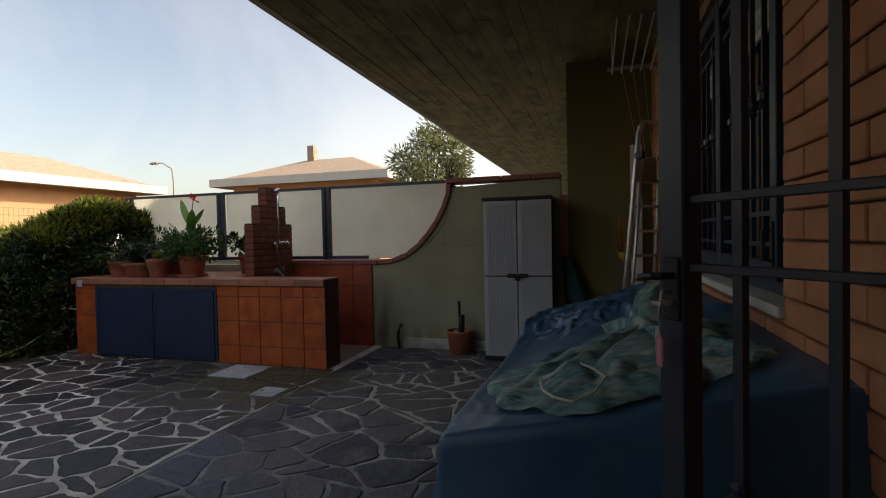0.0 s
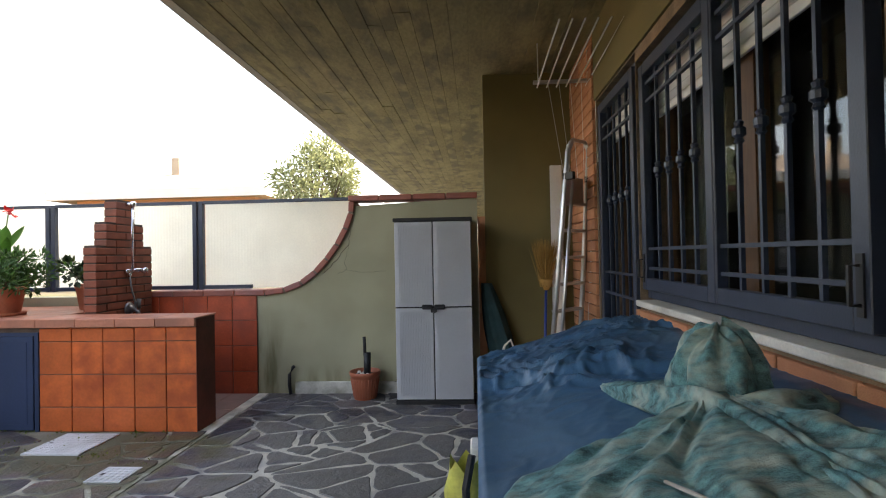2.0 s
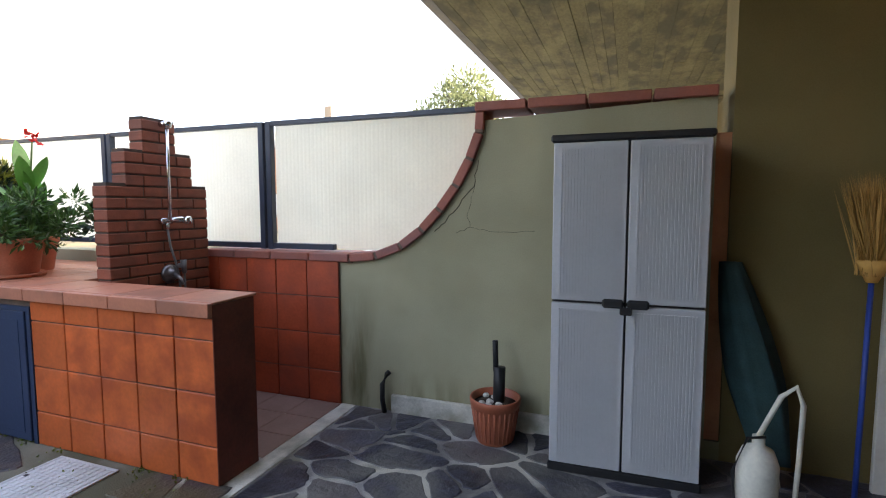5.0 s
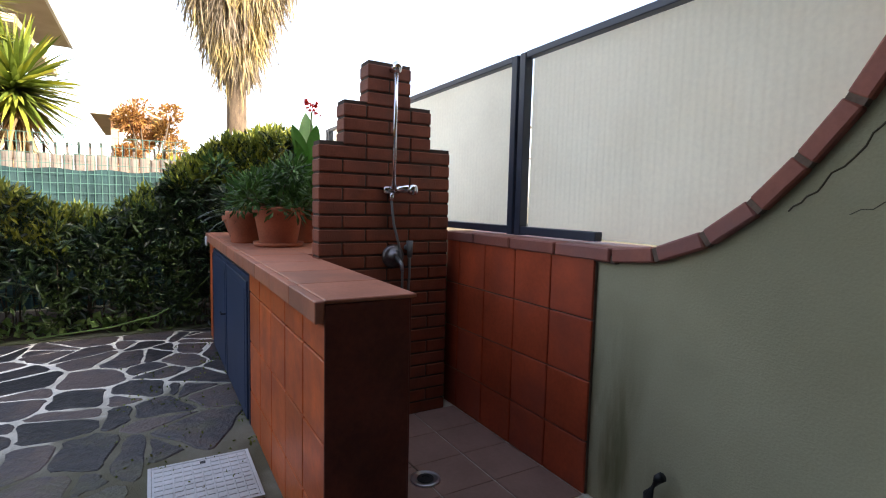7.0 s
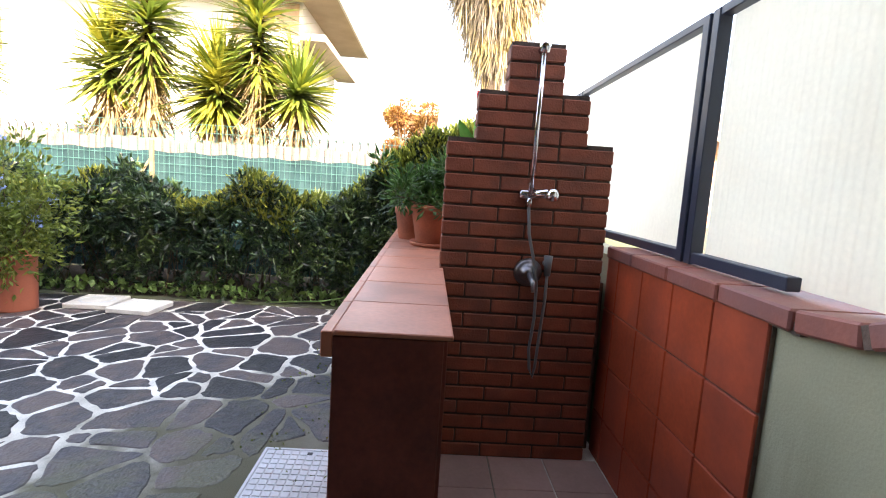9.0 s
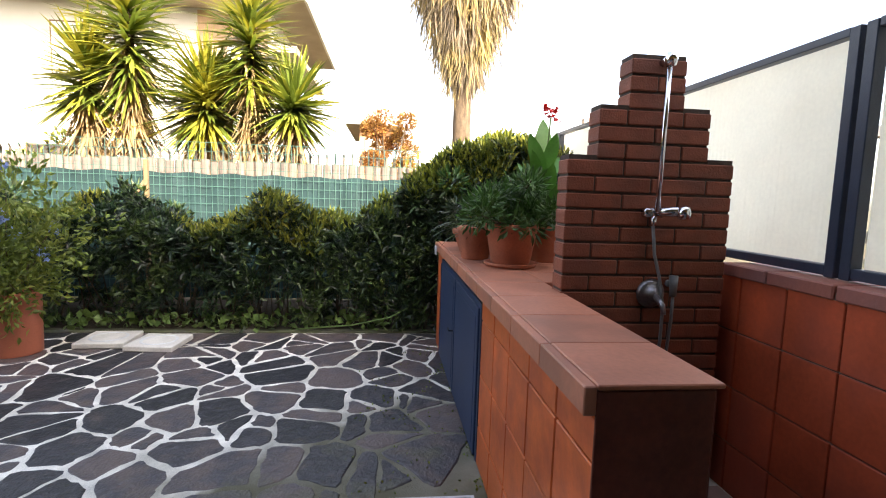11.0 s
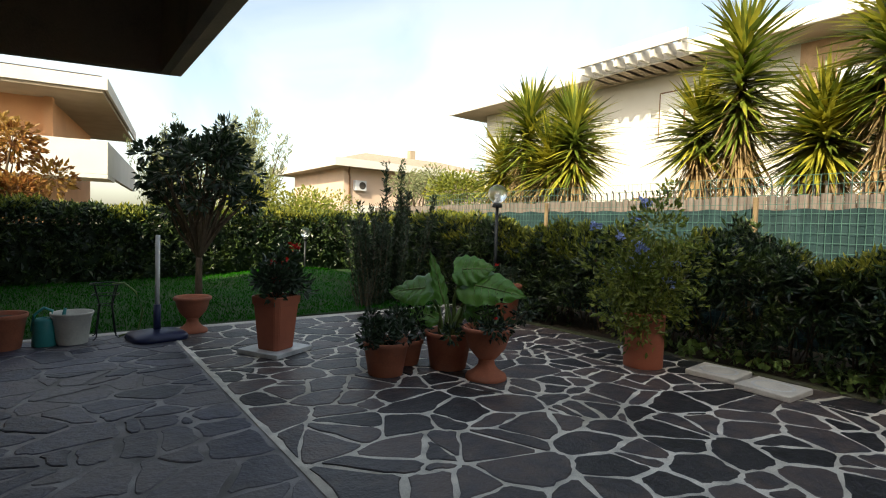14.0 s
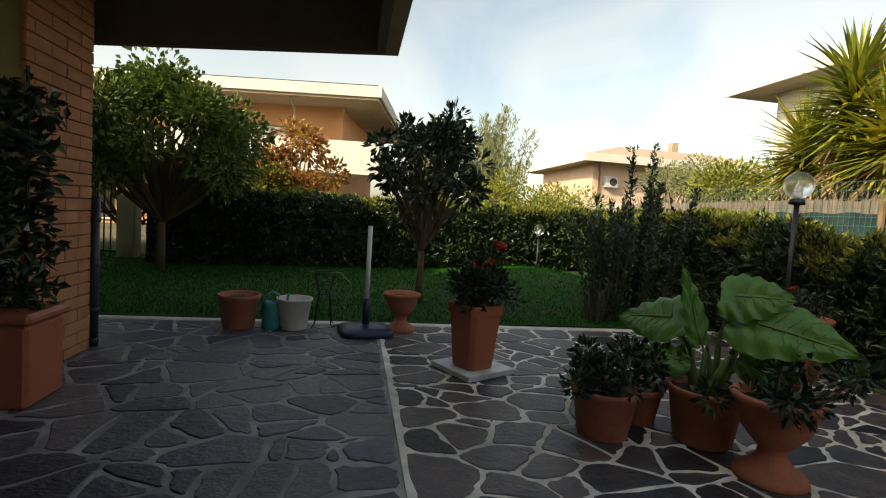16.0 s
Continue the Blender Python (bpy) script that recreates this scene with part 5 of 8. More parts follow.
# ---- drain covers ----
def cover(name, label, x0, x1, y0, y1, cells):
    c = thing(name, label, "drain cover", (x0 + x1) / 2, (y0 + y1) / 2, 0.0)
    w, d = (x1 - x0) / 2, (y1 - y0) / 2
    fr = bmesh.new()
    for a in ((-w, w, -d, -d + 0.014), (-w, w, d - 0.014, d), (-w, -w + 0.014, -d + 0.0145, d - 0.0145), (w - 0.014, w, -d + 0.0145, d - 0.0145)):
        box(fr, *a, -0.03, 0.012, 0.001)
    part("frame", fr, "cover", c)
    part("plate", block(-w + 0.015, w - 0.015, -d + 0.015, d - 0.015, -0.03, 0.009), "cover", c)
    sx, sy = (2 * w - 0.04) / cells, (2 * d - 0.04) / cells
    pad = block_mesh("pad", sx - 0.006, sy - 0.006, 0.006, 0.001, "cover")
    for i in range(cells):
        for j in range(cells):
            if (i, j) != (0, cells // 2):
                piece("pad", pad, c, -w + 0.02 + (i + 0.5) * sx, -d + 0.02 + (j + 0.5) * sy, 0.0102)
    part("lifting_slot", block(-w + 0.028, -w + 0.05, -0.02, 0.02, 0.0092, 0.0105), "blackplastic", c)
    return c


cover("drain_cover", "large white plastic drain cover set in the paving", -2.48, -2.05, 4.915, 5.325, 10)
cover("drain_cover", "small white plastic drain cover set in the paving", -1.68, -1.45, 4.50, 4.72, 5)
dr = thing("shower_drain", "round grey drain in the shower floor", "drain", -1.86, 5.95, 0.006)
part("rim", lathe(bmesh.new(), [(0.065, 0), (0.065, 0.006), (0.05, 0.008), (0.05, 0.002), (0.0, 0.002)], 24), "alu", dr, smooth=True)
part("grid", lathe(bmesh.new(), [(0.036, 0.0025), (0.036, 0.007), (0.02, 0.007), (0.02, 0.003), (0, 0.003)], 18), "blackplastic", dr)

# ---- corner with ladder, broom, board, rolled parasol and drying rack ----
lad = thing("step_ladder", "folded aluminium step ladder leaning on the wall", "ladder", 1.43, 5.86, 0.0, -46)
bm = bmesh.new()
def lad_pt(u, s):
    """u: height along the ladder 0 to 1, s: side -1 or 1."""
    return Vector((0.0 + 0.22 * u, s * (0.21 - 0.07 * u), 2.22 * u))


for s in (-1, 1):
    bm = bmesh.new()
    tube(bm, [lad_pt(0.0, s), lad_pt(0.5, s), lad_pt(0.97, s)] + ([lad_pt(1.0, s) + Vector((0, -s * 0.04, 0.01))]), 0.021, 8)
    part("rail", bm, "alu", lad, "", True)
    bm = bmesh.new()
    tube(bm, [lad_pt(0.0, s) + Vector((0.09, 0.0, 0)), lad_pt(0.86, s) + Vector((0.07, 0, 0))], 0.014, 8)
    part("rear_rail", bm, "alu", lad, "", True)
bm = bmesh.new()
tube(bm, [lad_pt(0.985, -1), lad_pt(1.0, -0.6) + Vector((0, 0, 0.03)), lad_pt(1.0, 0.6) + Vector((0, 0, 0.03)), lad_pt(0.985, 1)], 0.016, 8)
part("top_hoop", bm, "alu", lad, "", True)
for k in range(8):
    u = 0.10 + 0.098 * k
    a, b = lad_pt(u, -1), lad_pt(u, 1)
    part("step", block(a.x - 0.045, a.x + 0.02, a.y + 0.01, b.y - 0.01, a.z - 0.012, a.z + 0.012, 0.004), "alu", lad)
a = lad_pt(0.86, 0)
part("platform", block(a.x - 0.03, a.x - 0.015, -0.12, 0.12, a.z - 0.16, a.z + 0.05, 0.004), "alu", lad, "paint-stained platform folded up")
for s in (-1, 1):
    a = lad_pt(0.88, s)
    part("hinge_cap", block(a.x - 0.02, a.x + 0.08, a.y - 0.02, a.y + 0.02, a.z - 0.03, a.z + 0.03, 0.006), "blackplastic", lad)

bro = thing("straw_broom", "straw broom with a blue handle standing upside down", "broom", 1.33, 6.36, 0.0)
bm = bmesh.new()
tube(bm, [(0.0, -0.12, 0.0), (0.06, 0.02, 1.05)], 0.012, 8)
part("handle", bm, "blueshaft", bro, "blue painted handle", True)
brng = np.random.default_rng(8)
nb = 520
th = brng.uniform(-1, 1, nb)
bp = np.column_stack([0.06 + 0.02 * brng.normal(size=nb), 0.02 + 0.015 * brng.normal(size=nb), np.full(nb, 1.03)])
bd = np.column_stack([0.32 * th, 0.06 * brng.normal(size=nb), np.ones(nb)])
blades("bristles", bp, bd, 0.44, 0.007, 0.0, "straw", bro, brng, 2, 0.1)
part("binding", lathe(bmesh.new(), [(0.022, 0), (0.05, 0.06), (0.065, 0.10), (0.0, 0.11)], 14, (0.06, 0.02, 1.0)), "straw", bro, smooth=True)

brd = thing("white_board", "white painted board standing upright in the corner", "board", 1.50, 6.42, 0.0)
part("plank", block(-0.05, 0.06, -0.03, 0.0, 0.0, 2.18, 0.004), "whitepaint", brd)

par = thing("closed_parasol", "closed dark green garden parasol leaning in the corner", "parasol", 0.93, 6.30, 0.0)
bm = bmesh.new()
v, f = [], []
for i in range(20):
    u = i / 19
    c = Vector((0.10 - 0.20 * u, 0.02 + 0.10 * u, 0.12 + 0.95 * u))
    r = 0.025 + 0.085 * (1 - abs(2 * u - 0.8) ** 1.5 * 0.6)
    for k in range(18):
        t = 2 * math.pi * k / 18
        q = r * (1 + 0.22 * math.sin(6 * t + u * 2))
        v.append((c.x + q * math.cos(t), c.y + 0.7 * q * math.sin(t), c.z))
for i in range(19):
    for k in range(18):
        j = (k + 1) % 18
        f.append((i * 18 + k, i * 18 + j, i * 18 + 18 + j, i * 18 + 18 + k))
f += [tuple(range(17, -1, -1)), tuple(range(19 * 18, 20 * 18))]
raw("canopy", v, f, "parasol", par, "dark green folded cloth", True)
bm = bmesh.new()
tube(bm, [(0.12, 0.01, 0.0), (0.10, 0.02, 0.14)], 0.018, 10)
part("pole", bm, "whitepaint", par)

spr = thing("garden_sprayer", "white plastic pump sprayer with a hose beside the cabinet", "sprayer", 0.90, 6.02, 0.0)
part("tank", lathe(bmesh.new(), [(0.0, 0), (0.075, 0), (0.082, 0.02), (0.082, 0.24), (0.06, 0.30), (0.025, 0.32), (0.025, 0.36), (0.0, 0.365)], 18), "bucket", spr, smooth=True)
bm = bmesh.new()
tube(bm, [(0.0, 0, 0.36), (0.07, -0.02, 0.55), (0.12, -0.03, 0.60), (0.15, -0.02, 0.52), (0.15, 0, 0.25), (0.14, 0.0, 0.02)], 0.011, 8)
part("hose", bm, "bucket", spr, "", True)
bm = bmesh.new()
tube(bm, [(-0.085, -0.02, 0.05), (-0.10, -0.03, 0.20), (-0.05, -0.04, 0.36), (0.02, -0.03, 0.37)], 0.006, 6)
part("strap", bm, "blackplastic", spr, "", True)

rack = thing("drying_rack", "wall-hung clothes drying rack with white rods under the soffit", "drying rack", 1.47, 5.55, 2.75)
part("bracket", block(-0.24, 0.24, 0.16, 0.20, -0.012, 0.012, 0.003), "alu", rack)
for i in range(6):
    x = -0.20 + 0.08 * i
    bm = bmesh.new()
    tube(bm, [(x, 0.25, -0.02), (x + 0.01, -0.82, 0.05)], 0.0065, 6)
    part("rod", bm, "whitepaint", rack, "", True)
for i in range(4):
    bm = bmesh.new()
    tube(bm, [(-0.12 + 0.09 * i, 0.19, 0.0), (0.06 + 0.05 * i, 0.42, -0.9)], 0.0022, 4)
    part("cord", bm, "whitepaint", rack)
bm = bmesh.new()
tube(bm, [(0.22, 0.02, 0.0), (0.225, 0.0, -0.7)], 0.0045, 5)
part("pull_cord", bm, "whitepaint", rack)
bm = bmesh.new()
for yy in (0.18,):
    tube(bm, [(-0.2, yy, 0.0), (-0.2, yy, 0.32)], 0.005, 5)
    tube(bm, [(0.2, yy, 0.0), (0.2, yy, 0.32)], 0.005, 5)
part("hanger", bm, "alu", rack)

# bag and bin beside the tarpaulin
bag = thing("refuse_bag", "white and yellow plastic bag standing beside the tarpaulin", "bag", 0.665, 3.98, 0.0)
v, f = [], []
for i in range(12):
    u = i / 11
    r = 0.10 * (0.85 + 0.35 * math.sin(math.pi * u * 0.8)) * (1 - 0.25 * u)
    for k in range(20):
        t = 2 * math.pi * k / 20
        q = r * (1 + 0.14 * noise.noise((math.cos(t) * 2, math.sin(t) * 2, u * 4)))
        v.append((q * math.cos(t), q * math.sin(t), 0.36 * u + (0.03 * math.sin(5 * t) if i == 11 else 0)))
for i in range(11):
    for k in range(20):
        j = (k + 1) % 20
        f.append((i * 20 + k, i * 20 + j, i * 20 + 20 + j, i * 20 + 20 + k))
f.append(tuple(range(19, -1, -1)))
raw("bag_body", v, f, "yellowbag", bag, "yellow-green plastic", True)
part("carton", block(0.02, 0.10, 0.06, 0.22, 0.0, 0.40, 0.008), "paper", bag, "white folded carton")
bm = bmesh.new()
tube(bm, [(0.02, -0.16, 0.0), (0.0, -0.15, 0.30), (0.03, -0.12, 0.44)], 0.018, 8)
part("strap", bm, "blackplastic", bag, "black handle")

# ---- hedges ----
def hedge(name, label, line, height, depth, n, leaf, material, seed, width=0.4, floor_z=0.0, gaps=0.35, dips=0.0):
    """A clipped hedge along a line of (x, y): twigs, and leaves that lie mostly in its outer shell."""
    rng = np.random.default_rng(seed)
    h = thing(name, label, "hedge", line[0][0], line[0][1], floor_z)
    pts = np.array(line, float)
    seg = np.linalg.norm(np.diff(pts, axis=0), axis=1)
    cum = np.concatenate([[0], np.cumsum(seg)])
    total = cum[-1]
    hs = np.array(height, float) if np.ndim(height) else np.full(len(pts), height)
    def place(s):
        k = np.clip(np.searchsorted(cum, s, side="right") - 1, 0, len(seg) - 1)
        u = (s - cum[k]) / seg[k]
        d = (pts[k + 1] - pts[k]) / seg[k][:, None]
        return pts[k] + d * (u * seg[k])[:, None], np.column_stack([-d[:, 1], d[:, 0]]), hs[k] + (hs[k + 1] - hs[k]) * u
    s = rng.random(n) * total
    base, nrm, hh = place(s)
    hh = hh * (1 + dips * np.array([noise.noise((a * 1.35, 7.0, seed)) for a in s]))
    ang = rng.random(n)
    # a rounded box section: front, top and back, thinner towards the foot
    sec = rng.random(n)
    off = np.where(sec < 0.42, -0.5, np.where(sec < 0.78, rng.random(n) - 0.5, 0.5))
    up = np.where((sec >= 0.42) & (sec < 0.78), 1.0, ang ** 0.75)
    inner = rng.random(n) ** 2.2 * 0.35
    lump = np.array([0.13 * noise.noise((a * 0.9, 3.0, seed)) + 0.10 * noise.noise((a * 1.4, b * 2.0, seed)) + 0.07 * noise.noise((a * 3.6, b * 4.0, seed + 5)) for a, b in zip(s, up + off)])
    corner = np.clip(up - 0.8, 0, 0.2) * np.abs(off) * 0.9
    o = (off * (1 - inner * 1.2) * (1 - corner)) * depth + np.sign(off) * lump * (np.abs(off) > 0.3)
    z = hh * (up - inner * 0.25 - corner * 0.5) + lump * (0.9 + 6.0 * dips) + 0.04
    p = np.column_stack([base + nrm * o[:, None], z]) - np.array([line[0][0], line[0][1], 0])
    d = np.column_stack([nrm * (off * 1.6)[:, None], np.where(up >= 1, 1.3, 0.5)]) + rng.normal(scale=0.75, size=(n, 3))
    keep = np.array([noise.noise((a * 2.6, b * 3.0, seed + 9)) > 0.12 - gaps - 0.55 * b or b > 0.8 for a, b in zip(s, up)])
    # leafy twigs: nine leaves spread along each
    tw = np.flatnonzero(keep)[:: 9]
    td = d[tw] / np.linalg.norm(d[tw], axis=1, keepdims=True)
    along = rng.random((len(tw), 9))
    lp = p[tw][:, None, :] + td[:, None, :] * (along * leaf * 1.9 - leaf * 0.9)[:, :, None]
    ld = td[:, None, :] * 0.75 + rng.normal(scale=0.62, size=(len(tw), 9, 3))
    leaves("foliage", lp.reshape(-1, 3), ld.reshape(-1, 3), leaf, leaf * width, material, h, rng)
    m = int(total * 26)
    bs, bn, bh = place(rng.random(m) * total)
    tvs, tfs = [], []
    for i in range(m):
        o0, o1 = rng.uniform(-0.3, 0.3) * depth, rng.uniform(-0.45, 0.45) * depth
        a = np.append(bs[i] + bn[i] * o0, 0) - np.array([line[0][0], line[0][1], 0])
        b = np.append(bs[i] + bn[i] * o1 + rng.normal(scale=0.12, size=2), bh[i] * rng.uniform(0.5, 0.95)) - np.array([line[0][0], line[0][1], 0])
        r = rng.uniform(0.004, 0.011)
        k = len(tvs)
        for q, rad in ((a, r), (b, r * 0.4)):
            tvs += [(q[0] + rad, q[1], q[2]), (q[0] - rad * 0.5, q[1] + rad * 0.87, q[2]), (q[0] - rad * 0.5, q[1] - rad * 0.87, q[2])]
        tfs += [(k, k + 1, k + 4, k + 3), (k + 1, k + 2, k + 5, k + 4), (k + 2, k, k + 3, k + 5)]
    tagged(raw("undergrowth", tvs, tfs, "bark", h), kind="stuff")
    # yellower leaves on the upper twigs, in clumps, with sunlight put into their colour
    top_twigs = [i for i in np.flatnonzero(keep) if up[i] > 0.86 and noise.noise((s[i] * 1.1, o[i] * 1.3, seed + 3)) > -0.12][:: 2]
    m = len(top_twigs)
    shoot = np.column_stack([d[top_twigs][:, :2] * 0.5, np.full(m, 1.0)]) + rng.normal(scale=0.35, size=(m, 3))
    yp = p[top_twigs] + shoot / np.linalg.norm(shoot, axis=1, keepdims=True) * leaf * rng.uniform(0.2, 1.1, (m, 1))
    tips = leaves("young_growth", yp, shoot, leaf, leaf * width, "leafy", h, rng, label="yellow-green tips with sunlight put into their leaf colour")
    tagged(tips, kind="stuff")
    # opaque dark core added so that no light shows through the dense hedges
    if gaps > 0.5:
        for a, b, ha, hb in zip(pts, pts[1:], hs, hs[1:]):
            d = (b - a) / np.linalg.norm(b - a)
            q = np.array([-d[1], d[0]]) * depth * 0.30
            o = np.array(line[0])
            cv = []
            steps = 14
            for i in range(steps + 1):
                c = a + (b - a) * i / steps - o
                hh_ = (ha + (hb - ha) * i / steps) * (0.80 + 0.06 * noise.noise((i * 0.7, seed, 0)))
                for s_, z_ in ((1.0, 0.02), (1.05, hh_ * 0.55), (0.7, hh_), (-0.7, hh_), (-1.05, hh_ * 0.55), (-1.0, 0.02)):
                    w_ = s_ * (1 + 0.2 * noise.noise((i * 0.9, s_ * 2, seed)))
                    cv.append((c[0] + q[0] * w_, c[1] + q[1] * w_, z_))
            cf = [(i * 6 + k, i * 6 + k + 1, i * 6 + k + 7, i * 6 + k + 6) for i in range(steps) for k in range(5)]
            raw("inner_growth", cv, cf, "leafdark", h)
    return h


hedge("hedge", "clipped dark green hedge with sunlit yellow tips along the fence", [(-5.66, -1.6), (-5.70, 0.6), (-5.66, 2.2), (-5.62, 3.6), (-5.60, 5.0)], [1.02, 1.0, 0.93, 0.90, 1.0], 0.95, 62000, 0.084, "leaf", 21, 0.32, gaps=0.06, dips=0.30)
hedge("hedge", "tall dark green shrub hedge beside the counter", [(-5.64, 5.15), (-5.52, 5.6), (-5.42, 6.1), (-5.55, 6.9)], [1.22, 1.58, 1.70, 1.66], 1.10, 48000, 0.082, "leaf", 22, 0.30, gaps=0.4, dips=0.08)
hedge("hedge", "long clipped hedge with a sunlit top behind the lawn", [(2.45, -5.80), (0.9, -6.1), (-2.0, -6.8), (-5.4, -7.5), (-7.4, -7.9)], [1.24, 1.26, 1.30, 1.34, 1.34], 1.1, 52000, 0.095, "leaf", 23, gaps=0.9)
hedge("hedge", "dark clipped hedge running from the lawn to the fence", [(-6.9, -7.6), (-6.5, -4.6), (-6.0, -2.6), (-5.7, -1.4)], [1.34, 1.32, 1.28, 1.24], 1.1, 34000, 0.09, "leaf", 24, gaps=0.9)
# round creeping leaves at the hedge's foot
crp = np.random.default_rng(31)
n = 420
cp = np.column_stack([crp.uniform(-5.32, -5.1, n), crp.uniform(1.9, 5.2, n), crp.uniform(0.02, 0.13, n)])
cd = np.column_stack([np.abs(crp.normal(0.6, 0.4, n)), crp.normal(0, 0.5, n), crp.normal(0.5, 0.3, n)])
tagged(leaves("ground_cover", cp, cd, 0.07, 0.07, "stem", None, crp, 0.1), "round green creeping leaves at the foot of the hedge", "plant", kind="stuff")
rect_sheet("ground_bed", -6.6, -5.17, -1.4, 7.2, -0.01, "soil", "dark soil bed under the hedge")

# moss along the foot of the counter and in the joints beside it
mrg = np.random.default_rng(35)
n = 2600
mx = mrg.uniform(-4.75, -1.45, n)
my = np.where(mrg.random(n) < 0.6, 5.415 - np.abs(mrg.normal(0, 0.03, n)), mrg.uniform(4.75, 5.4, n))
clump = np.array([noise.noise((a * 5, b * 5, 2.0)) > 0.08 for a, b in zip(mx, my)])
mp_ = np.column_stack([mx, my, mrg.uniform(0.001, 0.008, n)])[clump]
tagged(leaves("moss_growth", mp_, mrg.normal(size=(len(mp_), 3)) + np.array([0, 0, 0.7]), 0.016, 0.012, "plumbago", None, mrg, 0.1), "olive moss along the foot of the counter", "moss", kind="stuff")

# ---- fence with pale slats, mesh and green net ----
FX = -6.72
wf = thing("slat_fence", "pale slatted garden fence with green net and wire mesh", "fence", FX, 2.2, 0.0)
slat = bpy.data.meshes.new("slat")
sb = bmesh.new()
ring = []
for i in range(7):
    t = math.pi * i / 6
    ring.append((0.030 * math.sin(t) + 0.004, 0.047 * math.cos(t)))
vs = [[sb.verts.new((x, y, z)) for x, y in ring] for z in (0.0, 1.62)]
for i in range(6):
    sb.faces.new((vs[0][i], vs[0][i + 1], vs[1][i + 1], vs[1][i]))
box(sb, -0.01, 0.004, -0.046, 0.046, 0.0, 1.61)
# bent tip
for a, b in (((0.0, 1.61), (0.0, 1.70)), ((0.0, 1.70), (0.035, 1.745))):
    q = [sb.verts.new((a[0], -0.012, a[1])), sb.verts.new((a[0], 0.012, a[1])), sb.verts.new((b[0], 0.012, b[1])), sb.verts.new((b[0], -0.012, b[1]))]
    sb.faces.new(q)
bmesh.ops.solidify(sb, geom=[f for f in sb.faces if len(f.verts) == 4 and abs(f.calc_center_median().z - 1.68) < 0.06], thickness=0.006)
sb.to_mesh(slat)
sb.free()
slat.materials.append(M["palefence"])
for i in range(118):
    piece("slat", slat, wf, crng.uniform(-0.004, 0.004), -8.6 + 0.1 * i, 0.0, crng.uniform(-4, 4), (1, 1, 1 + crng.uniform(-0.012, 0.012)))
nb_ = bmesh.new()
n = 160
cols = [(nb_.verts.new((0.085 + 0.012 * math.sin(i * 1.7) + 0.01 * noise.noise((i * 0.3, 0, 0)), -6.4 + 11.0 * i / n, 0.0)), nb_.verts.new((0.085 + 0.012 * math.sin(i * 1.7 + 0.4), -6.4 + 11.0 * i / n, 1.465 + 0.012 * math.sin(i * 0.9)))) for i in range(n + 1)]
for a, b in zip(cols, cols[1:]):
    nb_.faces.new((a[0], b[0], b[1], a[1]))
part("shade_net", nb_, "greennet", wf, "green shading net")
mv, mf = [], []
def wire(a, b, r=0.003):
    k = len(mv)
    d = (0, r, 0) if abs(a[2] - b[2]) > abs(a[1] - b[1]) else (0, 0, r)
    mv.extend([(a[0], a[1] - d[1], a[2] - d[2]), (a[0], a[1] + d[1], a[2] + d[2]), (b[0], b[1] + d[1], b[2] + d[2]), (b[0], b[1] - d[1], b[2] - d[2])])
    mf.append((k, k + 1, k + 2, k + 3))


for i in range(172):
    y = -6.4 + 0.064 * i
    wire((0.11, y, 0.0), (0.11, y, 1.82))
for i in range(18):
    wire((0.113, -6.4, 0.12 + 0.1 * i), (0.113, 4.6, 0.12 + 0.1 * i), 0.0028)
raw("wire_mesh", mv, mf, "greenwire", wf, "green wire mesh")
for y in (-5.8, -3.0, 0.0, 3.0):
    part("post", block(0.12, 0.17, y - 0.022, y + 0.022, 0.0, 1.60, 0.006), "post", wf, "wooden post")
bm = bmesh.new()
tube(bm, [(0.15, -0.02, 1.36), (0.30, -0.35, 0.7)], 0.018, 6)
part("brace", bm, "post", wf)

# ---- pots with plants ----
def bushy(parent, n, centre, size, leaf, material, seed, width=0.45, stems=8, base=(0, 0, 0), flowers=None, nf=0, droop=0.0, fsize=0.03):
    """Stems and leaves of a potted plant."""
    rng = np.random.default_rng(seed)
    k = max(4, n // 60)
    cs = np.array(centre) + rng.normal(size=(k, 3)) * np.array(size) * 0.5
    p, d = clump_points(rng, n, cs, np.full(k, min(size) * 0.5))
    d = d + np.array([0, 0, 0.3 - droop])
    leaves("leaves", p, d, leaf, leaf * width, material, parent, rng)
    for i in range(stems):
        bm = bmesh.new()
        c = cs[i % k]
        tube(bm, [base, tuple((np.array(base) + c) / 2 + rng.normal(size=3) * 0.02), tuple(c)], 0.006, 5, 0.003)
        part("stem", bm, "bark", parent)
    if flowers:
        for i in range(nf):
            c = cs[rng.integers(k)] + np.array([rng.normal() * 0.04, rng.normal() * 0.04, abs(rng.normal()) * 0.05 + size[2] * 0.35])
            m = 26
            q = c + rng.normal(size=(m, 3)) * fsize * 0.55
            leaves("blossom", q, sphere_dirs(rng, m, -0.4), fsize * 1.2, fsize, flowers, parent, rng)


SLAB_Z = 0.0
# round pot with a low dark plant
p = pot("flower_pot", "small terracotta pot with a low dark leafy plant", -2.48, 1.20, 0.18, 0.27)
bushy(p, 620, (0, 0, 0.36), (0.22, 0.22, 0.13), 0.055, "leafdark", 41, 0.6, 10, (0, 0, 0.2))
# alocasia pot
ap = pot("flower_pot", "wide terracotta pot holding a large elephant-ear plant", -3.02, 1.30, 0.20, 0.31)


